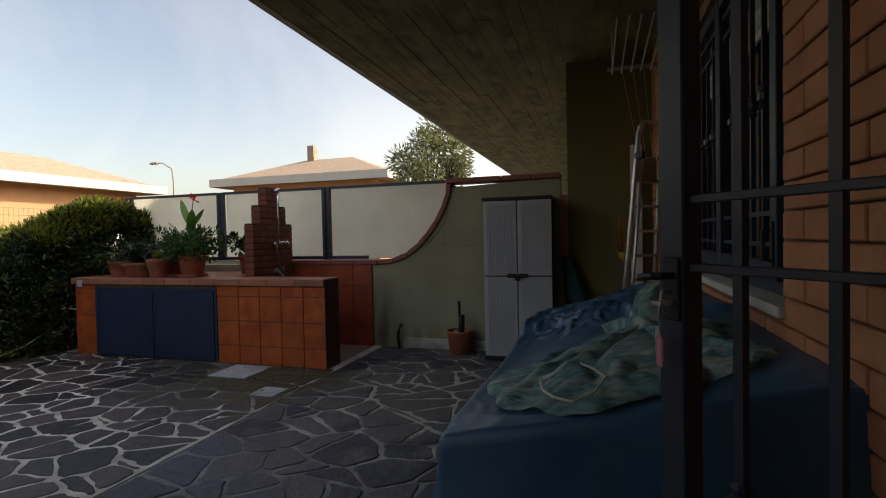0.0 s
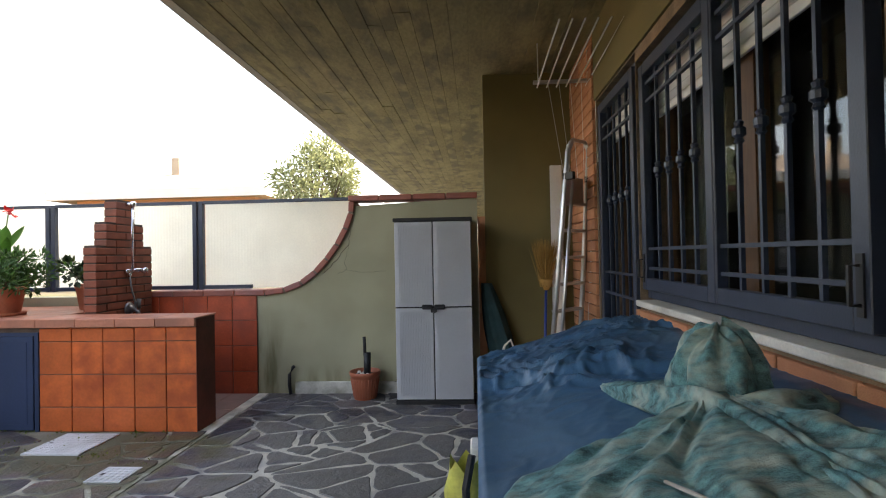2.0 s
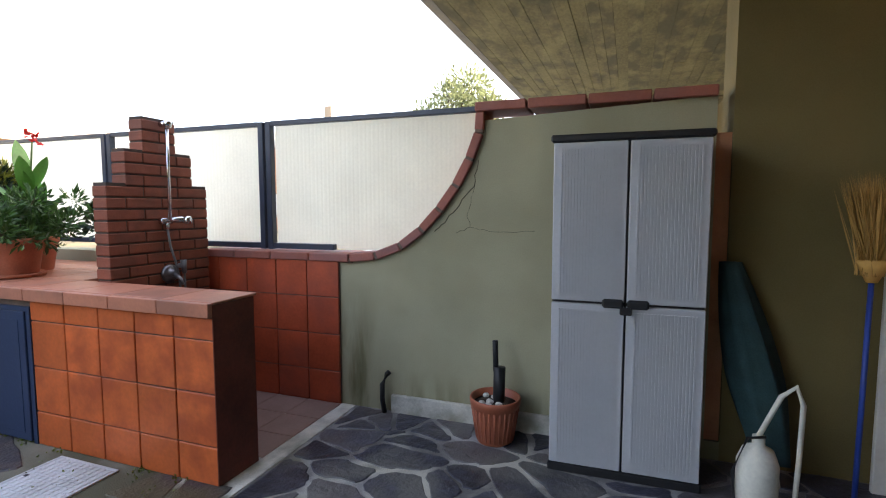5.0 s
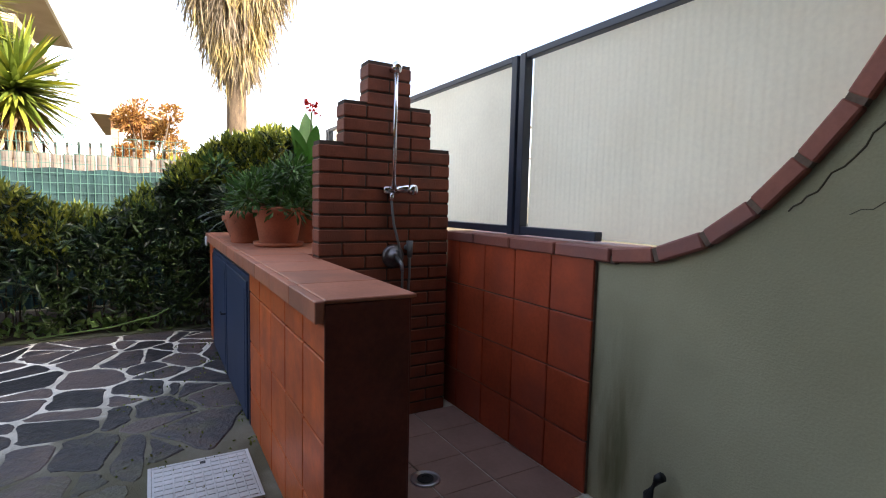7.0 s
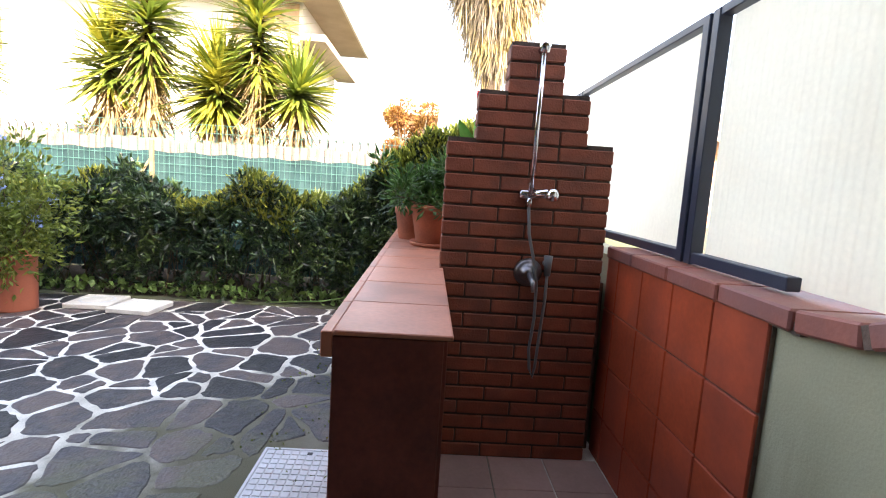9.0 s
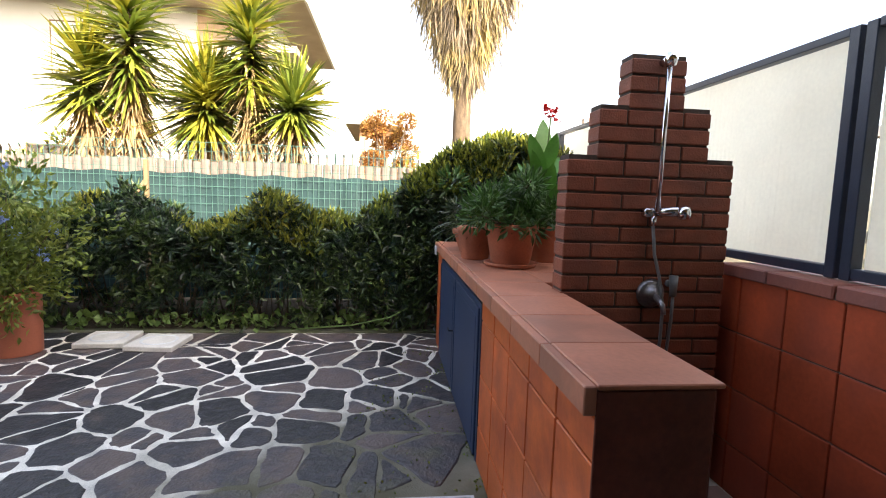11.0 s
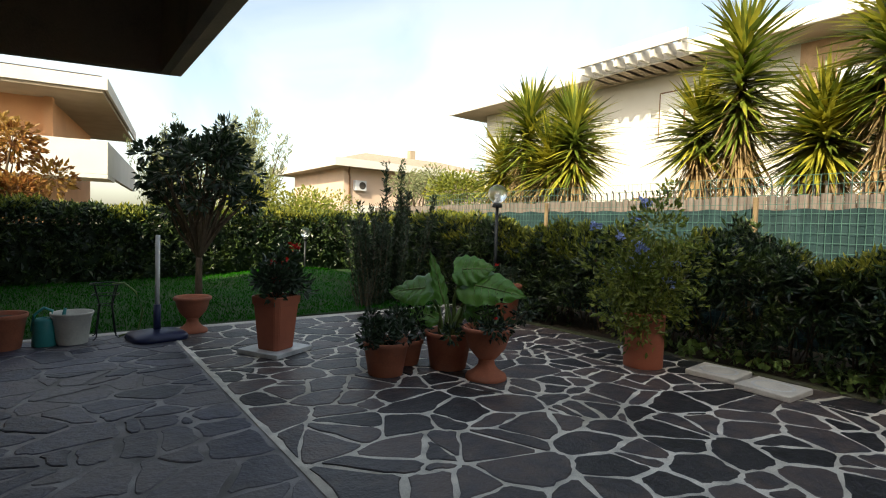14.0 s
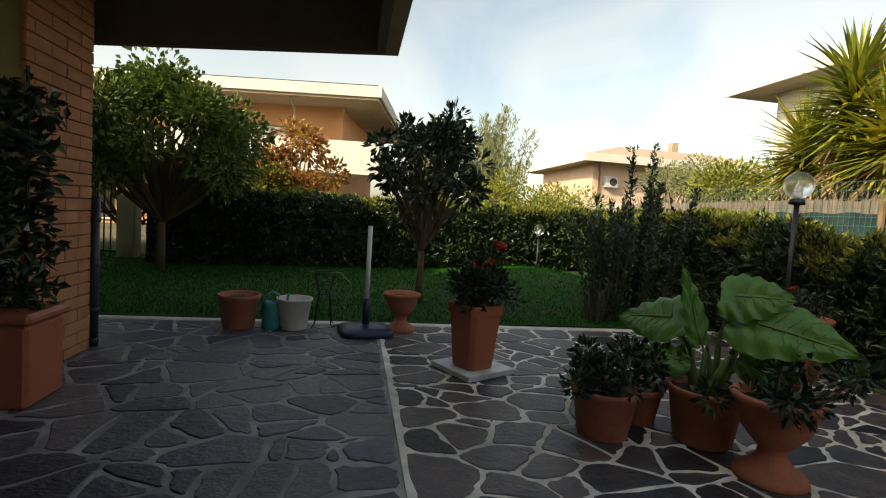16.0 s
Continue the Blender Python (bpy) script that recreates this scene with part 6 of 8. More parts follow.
def big_leaf(parent, base, tip, width, length, roll, seed):
    """A heart-shaped ribbed leaf on a stalk from base to tip, hanging beyond the tip."""
    base, tip = Vector(base), Vector(tip)
    out = (tip - base)
    out.z = 0
    out = out.normalized() if out.length > 0.03 else Vector((1, 0, 0))
    fwd = (out * math.cos(radians(roll)) + Vector((0, 0, math.sin(radians(roll))))).normalized()
    side = out.cross(Vector((0, 0, 1))).normalized()
    up = side.cross(fwd)
    up = (up * 0.55 + Vector((0.62, 0.74, 0.1)) * 0.85)
    up = (up - fwd * up.dot(fwd)).normalized()
    side = fwd.cross(up)
    v, f = [], []
    nu, nv = 18, 14
    for i in range(nu + 1):
        u = i / nu
        s = -0.28 + 1.28 * u
        w = width * (math.sin(math.pi * min(1, (u * 0.93 + 0.07)) ** 0.62)) ** 0.8 * (1.0 if u < 0.97 else 0.25)
        for j in range(nv + 1):
            a = 2 * j / nv - 1
            notch = 0.0 if u > 0.22 else (0.22 - u) / 0.22
            aa = math.copysign(max(abs(a), 0.45 * notch), a) if a else 0.0
            y = aa * w * 0.5
            rip = 0.016 * math.sin(u * 30 - abs(a) * 7) * abs(a) + 0.03 * abs(a) - 0.03 * a * a * abs(a)
            sag = -0.10 * length * max(0, s) ** 2 - 0.20 * (y * y) / max(width, 0.01) + 0.012 * noise.noise((u * 4, a * 3, seed))
            v.append(tuple(tip + fwd * (s * length - 0.06 * abs(a) * length * 0.4) + side * y + up * (rip + sag)))
    for i in range(nu):
        for j in range(nv):
            q = i * (nv + 1) + j
            f.append((q, q + 1, q + nv + 2, q + nv + 1))
    lf_ = raw("leaf", v, f, "bigleaf", parent, smooth=True)
    vn = bmesh.new()
    for k in range(1, 7):
        for sg in (-1, 1):
            i0, i1 = 2 + 2 * k, min(nu - 1, 4 + 2 * k)
            row = []
            for q in range(5):
                i = i0 + (i1 - i0) * q // 4
                j = nv // 2 + sg * (q * (nv // 2 - 1) // 4)
                row.append(Vector(v[i * (nv + 1) + j]) + up * 0.003)
            tube(vn, [tuple(c) for c in row], 0.0035, 4, 0.001)
    part("vein", vn, "stem", lf_, "pale ribs")
    rib = bmesh.new()
    tube(rib, [tuple(tip + fwd * (s * length) + up * (-0.10 * length * max(0, s) ** 2 + 0.004)) for s in (-0.02, 0.2, 0.45, 0.7, 0.95)], 0.008, 5, 0.002)
    part("midrib", rib, "stem", lf_)
    bm = bmesh.new()
    mid = (base + tip) / 2 + Vector((0, 0, 0.05)) - out * 0.03
    tube(bm, [base, base.lerp(mid, 0.6), mid, mid.lerp(tip, 0.6), tip], 0.02, 8, 0.008)
    part("stalk", bm, "stem", parent, smooth=True)


for k, (bx, by, tx_, ty_, tz_, w, l, r) in enumerate([
        (0.03, -0.02, 0.10, -0.22, 0.64, 0.33, 0.42, -8), (-0.04, 0.03, -0.10, 0.20, 0.70, 0.36, 0.44, -4), (-0.02, 0.03, -0.06, 0.08, 0.82, 0.30, 0.27, 6),
        (0.02, -0.02, 0.05, -0.06, 0.62, 0.13, 0.36, 75), (0.05, -0.04, 0.11, -0.11, 0.42, 0.20, 0.25, 8), (-0.04, 0.05, -0.12, 0.16, 0.48, 0.20, 0.24, -8)]):
    big_leaf(ap, (bx, by, 0.24), (tx_, ty_, tz_), w, l, r, k)
for k in range(5):
    bm = bmesh.new()
    th = 1.3 * k
    tube(bm, [(0.07 * math.cos(th), 0.07 * math.sin(th), 0.23), (0.09 * math.cos(th), 0.09 * math.sin(th), 0.38), (0.14 * math.cos(th + 0.3), 0.14 * math.sin(th + 0.3), 0.52)], 0.024, 8, 0.012)
    part("sheath", bm, "stem", ap, smooth=True)
# dark plant between the pots
p = pot("flower_pot", "dark pot with a small dense shrub behind the big pot", -2.78, 1.02, 0.15, 0.22)
bushy(p, 560, (0, 0, 0.34), (0.20, 0.20, 0.16), 0.05, "leafdark", 42, 0.6, 8, (0, 0, 0.18))


def urn(name, label, x, y, s):
    u = thing(name, label, "urn", x, y, 0.0)
    part("foot", lathe(bmesh.new(), [(0.0, 0), (0.155 * s, 0), (0.16 * s, 0.015 * s), (0.15 * s, 0.04 * s), (0.10 * s, 0.07 * s), (0.065 * s, 0.11 * s), (0.06 * s, 0.15 * s), (0.075 * s, 0.165 * s), (0.0, 0.17 * s)], 32), "terracotta", u, smooth=True)
    part("bowl", lathe(bmesh.new(), [(0.0, 0.166 * s), (0.075 * s, 0.165 * s), (0.098 * s, 0.19 * s), (0.139 * s, 0.24 * s), (0.164 * s, 0.31 * s), (0.172 * s, 0.355 * s), (0.195 * s, 0.37 * s), (0.197 * s, 0.395 * s), (0.182 * s, 0.405 * s), (0.160 * s, 0.39 * s), (0.148 * s, 0.35 * s), (0.0, 0.345 * s)], 36), "terracotta", u, smooth=True)
    part("soil", lathe(bmesh.new(), [(0.152 * s, 0.36 * s), (0.1 * s, 0.37 * s), (0.0, 0.372 * s)], 20), "soil", u, smooth=True)
    return u


u1 = urn("pedestal_urn", "terracotta pedestal urn with a trailing grey-green plant", -3.08, 1.70, 1.01)
bushy(u1, 900, (-0.05, 0.05, 0.46), (0.30, 0.30, 0.14), 0.05, "leaf", 43, 0.5, 10, (0, 0, 0.34), "red", 2, 0.2, 0.012)
u2 = urn("pedestal_urn", "empty terracotta pedestal urn by the lawn", -1.56, -1.12, 0.92)
p = pot("flower_pot", "large bare terracotta pot of soil by the lawn", -0.07, -1.10, 0.185, 0.31)
op = pot("flower_pot", "orange terracotta pot behind the elephant-ear plant", -4.72, 0.12, 0.27, 0.50, "terraplastic")
bushy(op, 420, (0, 0, 0.62), (0.24, 0.24, 0.16), 0.05, "leafdark", 46, 0.5, 8, (0, 0, 0.44), "red", 5, 0.0, 0.018)

# tall tapered square pots
def square_pot(name, label, x, y, w0, w1, h, rz=0.0, z=0.0):
    p = thing(name, label, "planter", x, y, z, rz)
    bm = bmesh.new()
    rings = []
    for w, zz in ((w0, 0.0), (w1 * 0.96, h - 0.075), (w1 * 1.03, h - 0.07), (w1 * 1.06, h - 0.01), (w1 * 1.04, h), (w1 * 0.9, h), (w1 * 0.88, h - 0.05)):
        c = w * 0.12
        ring = []
        for a, b in ((1, -1), (1, 1), (-1, 1), (-1, -1)):
            p0 = (a * w / 2, b * w / 2)
            q = [(p0[0] - a * c, p0[1]), (p0[0], p0[1] - b * c)]
            if a * b > 0:
                q.reverse()
            ring += q
        rings.append([bm.verts.new((xx, yy, zz)) for xx, yy in ring])
    for r0, r1 in zip(rings, rings[1:]):
        for i in range(8):
            j = (i + 1) % 8
            bm.faces.new((r0[i], r0[j], r1[j], r1[i]))
    bm.faces.new(list(reversed(rings[0])))
    bm.faces.new(rings[-1])
    bmesh.ops.recalc_face_normals(bm, faces=bm.faces[:])
    bmesh.ops.bevel(bm, geom=[e for e in bm.edges if e.is_manifold and e.calc_face_angle() > 0.5], offset=0.006, segments=2, affect="EDGES")
    part("body", bm, "terraplastic", p)
    part("soil", block(-w1 * 0.43, w1 * 0.43, -w1 * 0.43, w1 * 0.43, h - 0.06, h - 0.035, 0.01), "soil", p)
    return p


slab = thing("marble_slab", "square grey marble slab lying under the tall pot", "slab", -2.00, 0.10, 0.0, 28)
part("plate", block(-0.225, 0.225, -0.225, 0.225, 0.004, 0.045, 0.004), "marble", slab)
tp = square_pot("tall_planter", "tall tapered square terracotta planter with red flowers", -1.99, 0.13, 0.23, 0.31, 0.47, 28, 0.045)
bushy(tp, 900, (0, 0, 0.585), (0.26, 0.26, 0.19), 0.07, "leafdark", 44, 0.5, 9, (0, 0, 0.42), "red", 5, 0.0, 0.03)
cp_ = thing("tall_planter", "tall round terracotta planter with a blue-flowering plumbago", "planter", -4.52, 2.15, 0.0)
part("body", lathe(bmesh.new(), [(0.0, 0), (0.16, 0), (0.163, 0.02), (0.168, 0.44), (0.174, 0.445), (0.174, 0.475), (0.16, 0.48), (0.155, 0.42), (0.0, 0.41)], 36), "terraplastic", cp_, smooth=True)
bushy(cp_, 3400, (0.02, 0.0, 0.80), (0.36, 0.40, 0.44), 0.058, "plumbago", 45, 0.5, 22, (0, 0, 0.42), "violet", 15, 0.0, 0.034)
rp = np.random.default_rng(47)
q = np.column_stack([0.15 + 0.04 * rp.normal(size=260), 0.09 * rp.normal(size=260), 0.44 + 0.12 * rp.normal(size=260)])
leaves("trailing_leaves", q, np.column_stack([rp.normal(0.3, 0.4, 260), rp.normal(0, 0.5, 260), np.full(260, -0.6)]), 0.055, 0.027, "leafy", cp_, rp)
for k, (x, y, rz) in enumerate(((-4.79, 2.67, 3), (-4.70, 3.10, -4))):
    s = thing("marble_slab", "white marble slab with a carved round recess on the paving", "slab", x, y, 0.0, rz, group="slabs by the hedge")
    part("plate", block(-0.19, 0.19, -0.19, 0.19, 0.006, 0.05, 0.006), "sill", s)
    part("carved_ring", lathe(bmesh.new(), [(0.12, 0.0495), (0.125, 0.053), (0.14, 0.053), (0.145, 0.0495)], 28, capped=False), "marble", s, smooth=True)

# rectangular planter with a climbing plant on a trellis by the brick pier
rpz = thing("trough_planter", "terracotta trough planter with a dark climbing plant", "planter", 0.66, 0.70, 0.0)
part("body", block(-0.13, 0.42, -0.17, 0.17, 0.0, 0.445, 0.02), "terraplastic", rpz)
part("rim", block(-0.155, 0.445, -0.195, 0.195, 0.445, 0.505, 0.02), "terraplastic", rpz)
for x in (-0.03, 0.30):
    bm = bmesh.new()
    tube(bm, [(x, 0, 0.44), (x, 0, 1.78)], 0.010, 6)
    part("cane", bm, "lampblack", rpz)
for z in (0.95, 1.35):
    part("cane", block(-0.06, 0.34, -0.006, 0.006, z, z + 0.012), "lampblack", rpz)
rg = np.random.default_rng(49)
n = 1500
q = np.column_stack([rg.uniform(-0.14, 0.44, n), rg.normal(0, 0.07, n), 0.5 + 1.2 * rg.random(n)])
leaves("leaves", q, rg.normal(size=(n, 3)) * np.array([1, 1, 0.6]), 0.085, 0.045, "leafdark", rpz, rg)
bm = bmesh.new()
tube(bm, [(0.79, -0.36, 0.0), (0.79, -0.36, 1.12)], 0.028, 12)
for z in (0.05, 0.28, 0.62, 0.95):
    lathe(bm, [(0.028, -0.02), (0.034, -0.015), (0.034, 0.015), (0.028, 0.02)], 12, (0.79, -0.36, z))
tagged(part("downpipe", bm, "steel", smooth=True), "dark grey metal rain pipe at the brick corner", "pipe")

# ---- watering can, bucket, wire stand, parasol base ----
wc = thing("watering_can", "teal plastic watering can by the lawn", "watering can", -0.36, -1.10, 0.0)
part("body", lathe(bmesh.new(), [(0.0, 0), (0.085, 0), (0.09, 0.01), (0.08, 0.22), (0.06, 0.25), (0.05, 0.25), (0.05, 0.23), (0.0, 0.22)], 22), "teal", wc, smooth=True)
bm = bmesh.new()
tube(bm, [(-0.05, 0.0, 0.24), (-0.06, 0.0, 0.31), (0.0, 0.0, 0.34), (0.07, 0.0, 0.28), (0.085, 0.0, 0.14)], 0.012, 8)
part("handle", bm, "teal", wc, smooth=True)
bm = bmesh.new()
tube(bm, [(-0.07, 0.0, 0.06), (-0.13, 0.02, 0.22), (-0.15, 0.02, 0.33)], 0.022, 8, 0.012)
part("spout", bm, "teal", wc, smooth=True)
bk = thing("bucket", "dirty white plastic bucket with a wire handle", "bucket", -0.56, -1.10, 0.0)
part("body", lathe(bmesh.new(), [(0.0, 0), (0.115, 0), (0.118, 0.01), (0.155, 0.27), (0.165, 0.272), (0.165, 0.29), (0.152, 0.288), (0.112, 0.02), (0.0, 0.02)], 28), "bucket", bk, smooth=True)
bm = bmesh.new()
tube(bm, [(0.16 * math.cos(t), 0.155 * math.sin(t) * 0.95 - 0.01, 0.275 - 0.05 * math.sin(t)) for t in np.linspace(0, math.pi, 10)], 0.004, 5)
part("handle", bm, "alu", bk)
ws = thing("wire_stand", "black wrought-iron wire stand with a green hose", "plant stand", -0.82, -1.22, 0.0)
for k in range(4):
    t = math.pi / 4 + k * math.pi / 2
    bm = bmesh.new()
    tube(bm, [(0.15 * math.cos(t), 0.15 * math.sin(t), 0.0), (0.11 * math.cos(t), 0.11 * math.sin(t), 0.03), (0.07 * math.cos(t), 0.07 * math.sin(t), 0.32), (0.13 * math.cos(t), 0.13 * math.sin(t), 0.52)], 0.006, 6)
    part("leg", bm, "lampblack", ws)
for r, z in ((0.13, 0.52), (0.07, 0.32), (0.11, 0.42)):
    bm = bmesh.new()
    tube(bm, [(r * math.cos(t), r * math.sin(t), z) for t in np.linspace(0, 2 * math.pi, 20)], 0.005, 5)
    part("hoop", bm, "lampblack", ws)
bm = bmesh.new()
tube(bm, [(-0.05, 0.05, 0.52), (-0.14, 0.05, 0.53), (-0.24, 0.05, 0.44), (-0.30, 0.06, 0.25), (-0.26, 0.08, 0.06), (-0.10, 0.08, 0.02)], 0.009, 7)
part("hose", bm, "stem", ws, "green garden hose", True)
pb = thing("parasol_base", "navy plastic parasol base with a white pole", "parasol base", -1.22, -0.98, 0.0, 8)
bm = bmesh.new()
n = 24
rings = []
for s, z in ((0.98, 0.0), (1.0, 0.03), (0.93, 0.055), (0.55, 0.075), (0.2, 0.09), (0.0001, 0.09)):
    rings.append([bm.verts.new((s * 0.25 * math.copysign(abs(math.cos(2 * math.pi * i / n)) ** 0.55, math.cos(2 * math.pi * i / n)), s * 0.25 * math.copysign(abs(math.sin(2 * math.pi * i / n)) ** 0.55, math.sin(2 * math.pi * i / n)), z)) for i in range(n)])
for a, b in zip(rings, rings[1:]):
    for i in range(n):
        j = (i + 1) % n
        bm.faces.new((a[i], a[j], b[j], b[i]))
bm.faces.new(list(reversed(rings[0])))
part("foot", bm, "navy", pb, smooth=True)
bm = bmesh.new()
tube(bm, [(0, 0, 0.07), (0, 0, 0.33)], 0.033, 14)
part("socket", bm, "navy", pb, smooth=True)
bm = bmesh.new()
tube(bm, [(0, 0, 0.3), (0, 0, 1.0)], 0.021, 14)
part("pole", bm, "whitepaint", pb, "white metal pole", True)

# ---- pots on the counter ----
CT = 0.90
p = pot("flower_pot", "terracotta pot on a saucer with a leafy green plant", -3.32, 5.65, 0.155, 0.25, "terracotta", CT, saucer=True)
bushy(p, 3000, (0, 0, 0.345), (0.29, 0.29, 0.15), 0.055, "potleaf", 51, 0.34, 16, (0, 0, 0.2))
p = pot("flower_pot", "small terracotta pot with a seedling on the counter", -3.66, 5.50, 0.12, 0.21, "terracotta", CT)
bushy(p, 120, (0, 0, 0.24), (0.10, 0.10, 0.05), 0.04, "leafy", 52, 0.5, 4, (0, 0, 0.18))
p = pot("flower_pot", "terracotta pot with a red-flowering canna on the counter", -3.60, 5.92, 0.15, 0.24, "terracotta", CT)
cr = np.random.default_rng(53)
for k in range(9):
    th = cr.uniform(0, 6.28)
    v, f = [], []
    ln, w, lean = cr.uniform(0.26, 0.36), cr.uniform(0.085, 0.12), cr.uniform(0.3, 0.75)
    z0 = 0.22 + 0.045 * k
    for i in range(9):
        u = i / 8
        r = 0.02 + ln * lean * u
        z = z0 + ln * u * (1 - 0.25 * u * lean)
        ww = w * math.sin(math.pi * min(1.0, u * 0.95 + 0.05)) ** 0.8
        for s in (-1, 0, 1):
            v.append((r * math.cos(th) - s * ww * 0.5 * math.sin(th), r * math.sin(th) + s * ww * 0.5 * math.cos(th), z + (0.012 if s else 0)))
    for i in range(8):
        for s in range(2):
            q = i * 3 + s
            f.append((q, q + 1, q + 4, q + 3))
    raw("canna_leaf", v, f, "bigleaf", p, smooth=True)
bm = bmesh.new()
tube(bm, [(0, 0, 0.2), (0.01, 0.0, 0.6), (0.06, 0.0, 0.90)], 0.011, 7, 0.005)
part("stem", bm, "stem", p)
q = np.array([[0.07, 0, 0.92]]) + cr.normal(size=(24, 3)) * 0.02
leaves("blossom", q, sphere_dirs(cr, 24, -0.3), 0.04, 0.03, "red", p, cr)
p = pot("flower_pot", "dark terracotta bowl with a trailing spider plant on the counter", -4.02, 5.60, 0.20, 0.17, "terracotta", CT)
q = np.zeros((130, 3)) + np.array([0, 0, 0.14]) + cr.normal(size=(130, 3)) * 0.03
dd = sphere_dirs(cr, 130, 0.1)
dd[:, 2] = dd[:, 2] * 0.7 + 0.35
blades("strap_leaves", q, dd, 0.46, 0.016, 0.55, "leaf", p, cr, 5)
bushy(p, 600, (0, 0, 0.25), (0.22, 0.22, 0.12), 0.065, "leafdark", 54, 0.4, 8, (0, 0, 0.12))
p = pot("flower_pot", "terracotta pot with a bushy geranium against the fence", -2.92, 6.15, 0.14, 0.24, "terracotta", CT)
bushy(p, 700, (0, 0, 0.33), (0.20, 0.20, 0.14), 0.05, "leaf", 55, 0.7, 8, (0, 0, 0.2), "red", 1, 0, 0.014)
p = pot("flower_pot", "terracotta pot with a dense green shrub on the counter", -3.95, 6.08, 0.16, 0.22, "terracotta", CT)
bushy(p, 1500, (0, 0, 0.31), (0.24, 0.24, 0.15), 0.052, "leafdark", 56, 0.35, 10, (0, 0, 0.2))
p = pot("flower_pot", "low terracotta pot with arching leaves at the counter's end", -4.5, 5.75, 0.15, 0.18, "terracotta", CT)
q = np.zeros((90, 3)) + np.array([0, 0, 0.15]) + cr.normal(size=(90, 3)) * 0.03
dd = sphere_dirs(cr, 90, 0.0)
dd[:, 2] = dd[:, 2] * 0.6 + 0.45
blades("strap_leaves", q, dd, 0.42, 0.02, 0.5, "leaf", p, cr, 4)

# garden tap with a thin hose at the end of the counter
tap = thing("garden_tap", "small metal garden tap with a thin pale hose", "tap", -4.83, 5.42, 0.52)
bm = bmesh.new()
tube(bm, [(0.03, 0, 0.0), (-0.14, 0, 0.0)], 0.012, 8)
tube(bm, [(-0.10, 0, 0.0), (-0.10, 0, 0.05)], 0.008, 6)
part("pipe", bm, "alu", tap, smooth=True)
part("connector", lathe(bmesh.new(), [(0.0, -0.02), (0.018, -0.02), (0.018, 0.02), (0.0, 0.02)], 12, (-0.15, 0, 0.0)), "red", tap, "red connector")
part("valve", lathe(bmesh.new(), [(0.0, -0.03), (0.03, -0.02), (0.03, 0.02), (0.0, 0.03)], 12, (-0.22, 0, 0.02)), "bucket", tap)
bm = bmesh.new()
tube(bm, [(-0.16, -0.01, -0.01), (-0.20, -0.20, -0.22), (-0.22, -0.45, -0.36), (-0.24, -0.80, -0.44), (-0.25, -1.3, -0.48)], 0.007, 6)
part("hose", bm, "stem", tap, "thin pale green hose", True)

# ---- globe lamps ----
def globe_lamp(label, x, y, z, r, z0=0.0):
    g = thing("garden_lamp", label, "lamp", x, y, z0)
    bm = bmesh.new()
    tube(bm, [(0, 0, 0), (0, 0, z - z0 - r - 0.05)], 0.04 if r > 0.15 else 0.022, 12)
    part("post", bm, "lampblack", g, "black post", True)
    part("collar", lathe(bmesh.new(), [(0.03, 0), (r * 0.55, 0.01), (r * 0.5, 0.05), (r * 0.35, 0.06), (0.0, 0.062)], 18, (0, 0, z - z0 - r - 0.06)), "lampblack", g, smooth=True)
    gl = part("globe", lathe(bmesh.new(), [(0.001 + r * math.sin(math.pi * (0.06 + 0.94 * i / 16)), -r * math.cos(math.pi * (0.06 + 0.94 * i / 16))) for i in range(17)], 24, (0, 0, z - z0)), "lampglass", g, "frosted glass globe", True)
    part("bulb_cap", lathe(bmesh.new(), [(0.0, -r * 0.9), (0.05 * r / 0.2, -r * 0.88), (0.05 * r / 0.2, -r * 0.2), (0.035 * r / 0.2, r * 0.05), (0.0, r * 0.1)], 14, (0, 0, z - z0)), "whitepaint", g)
    return g


globe_lamp("black garden lamp with a frosted glass globe beside the hedge", -5.10, -0.37, 1.63, 0.125)
globe_lamp("low black garden lamp with a glass globe on the lawn", -4.56, -5.55, 0.98, 0.10)

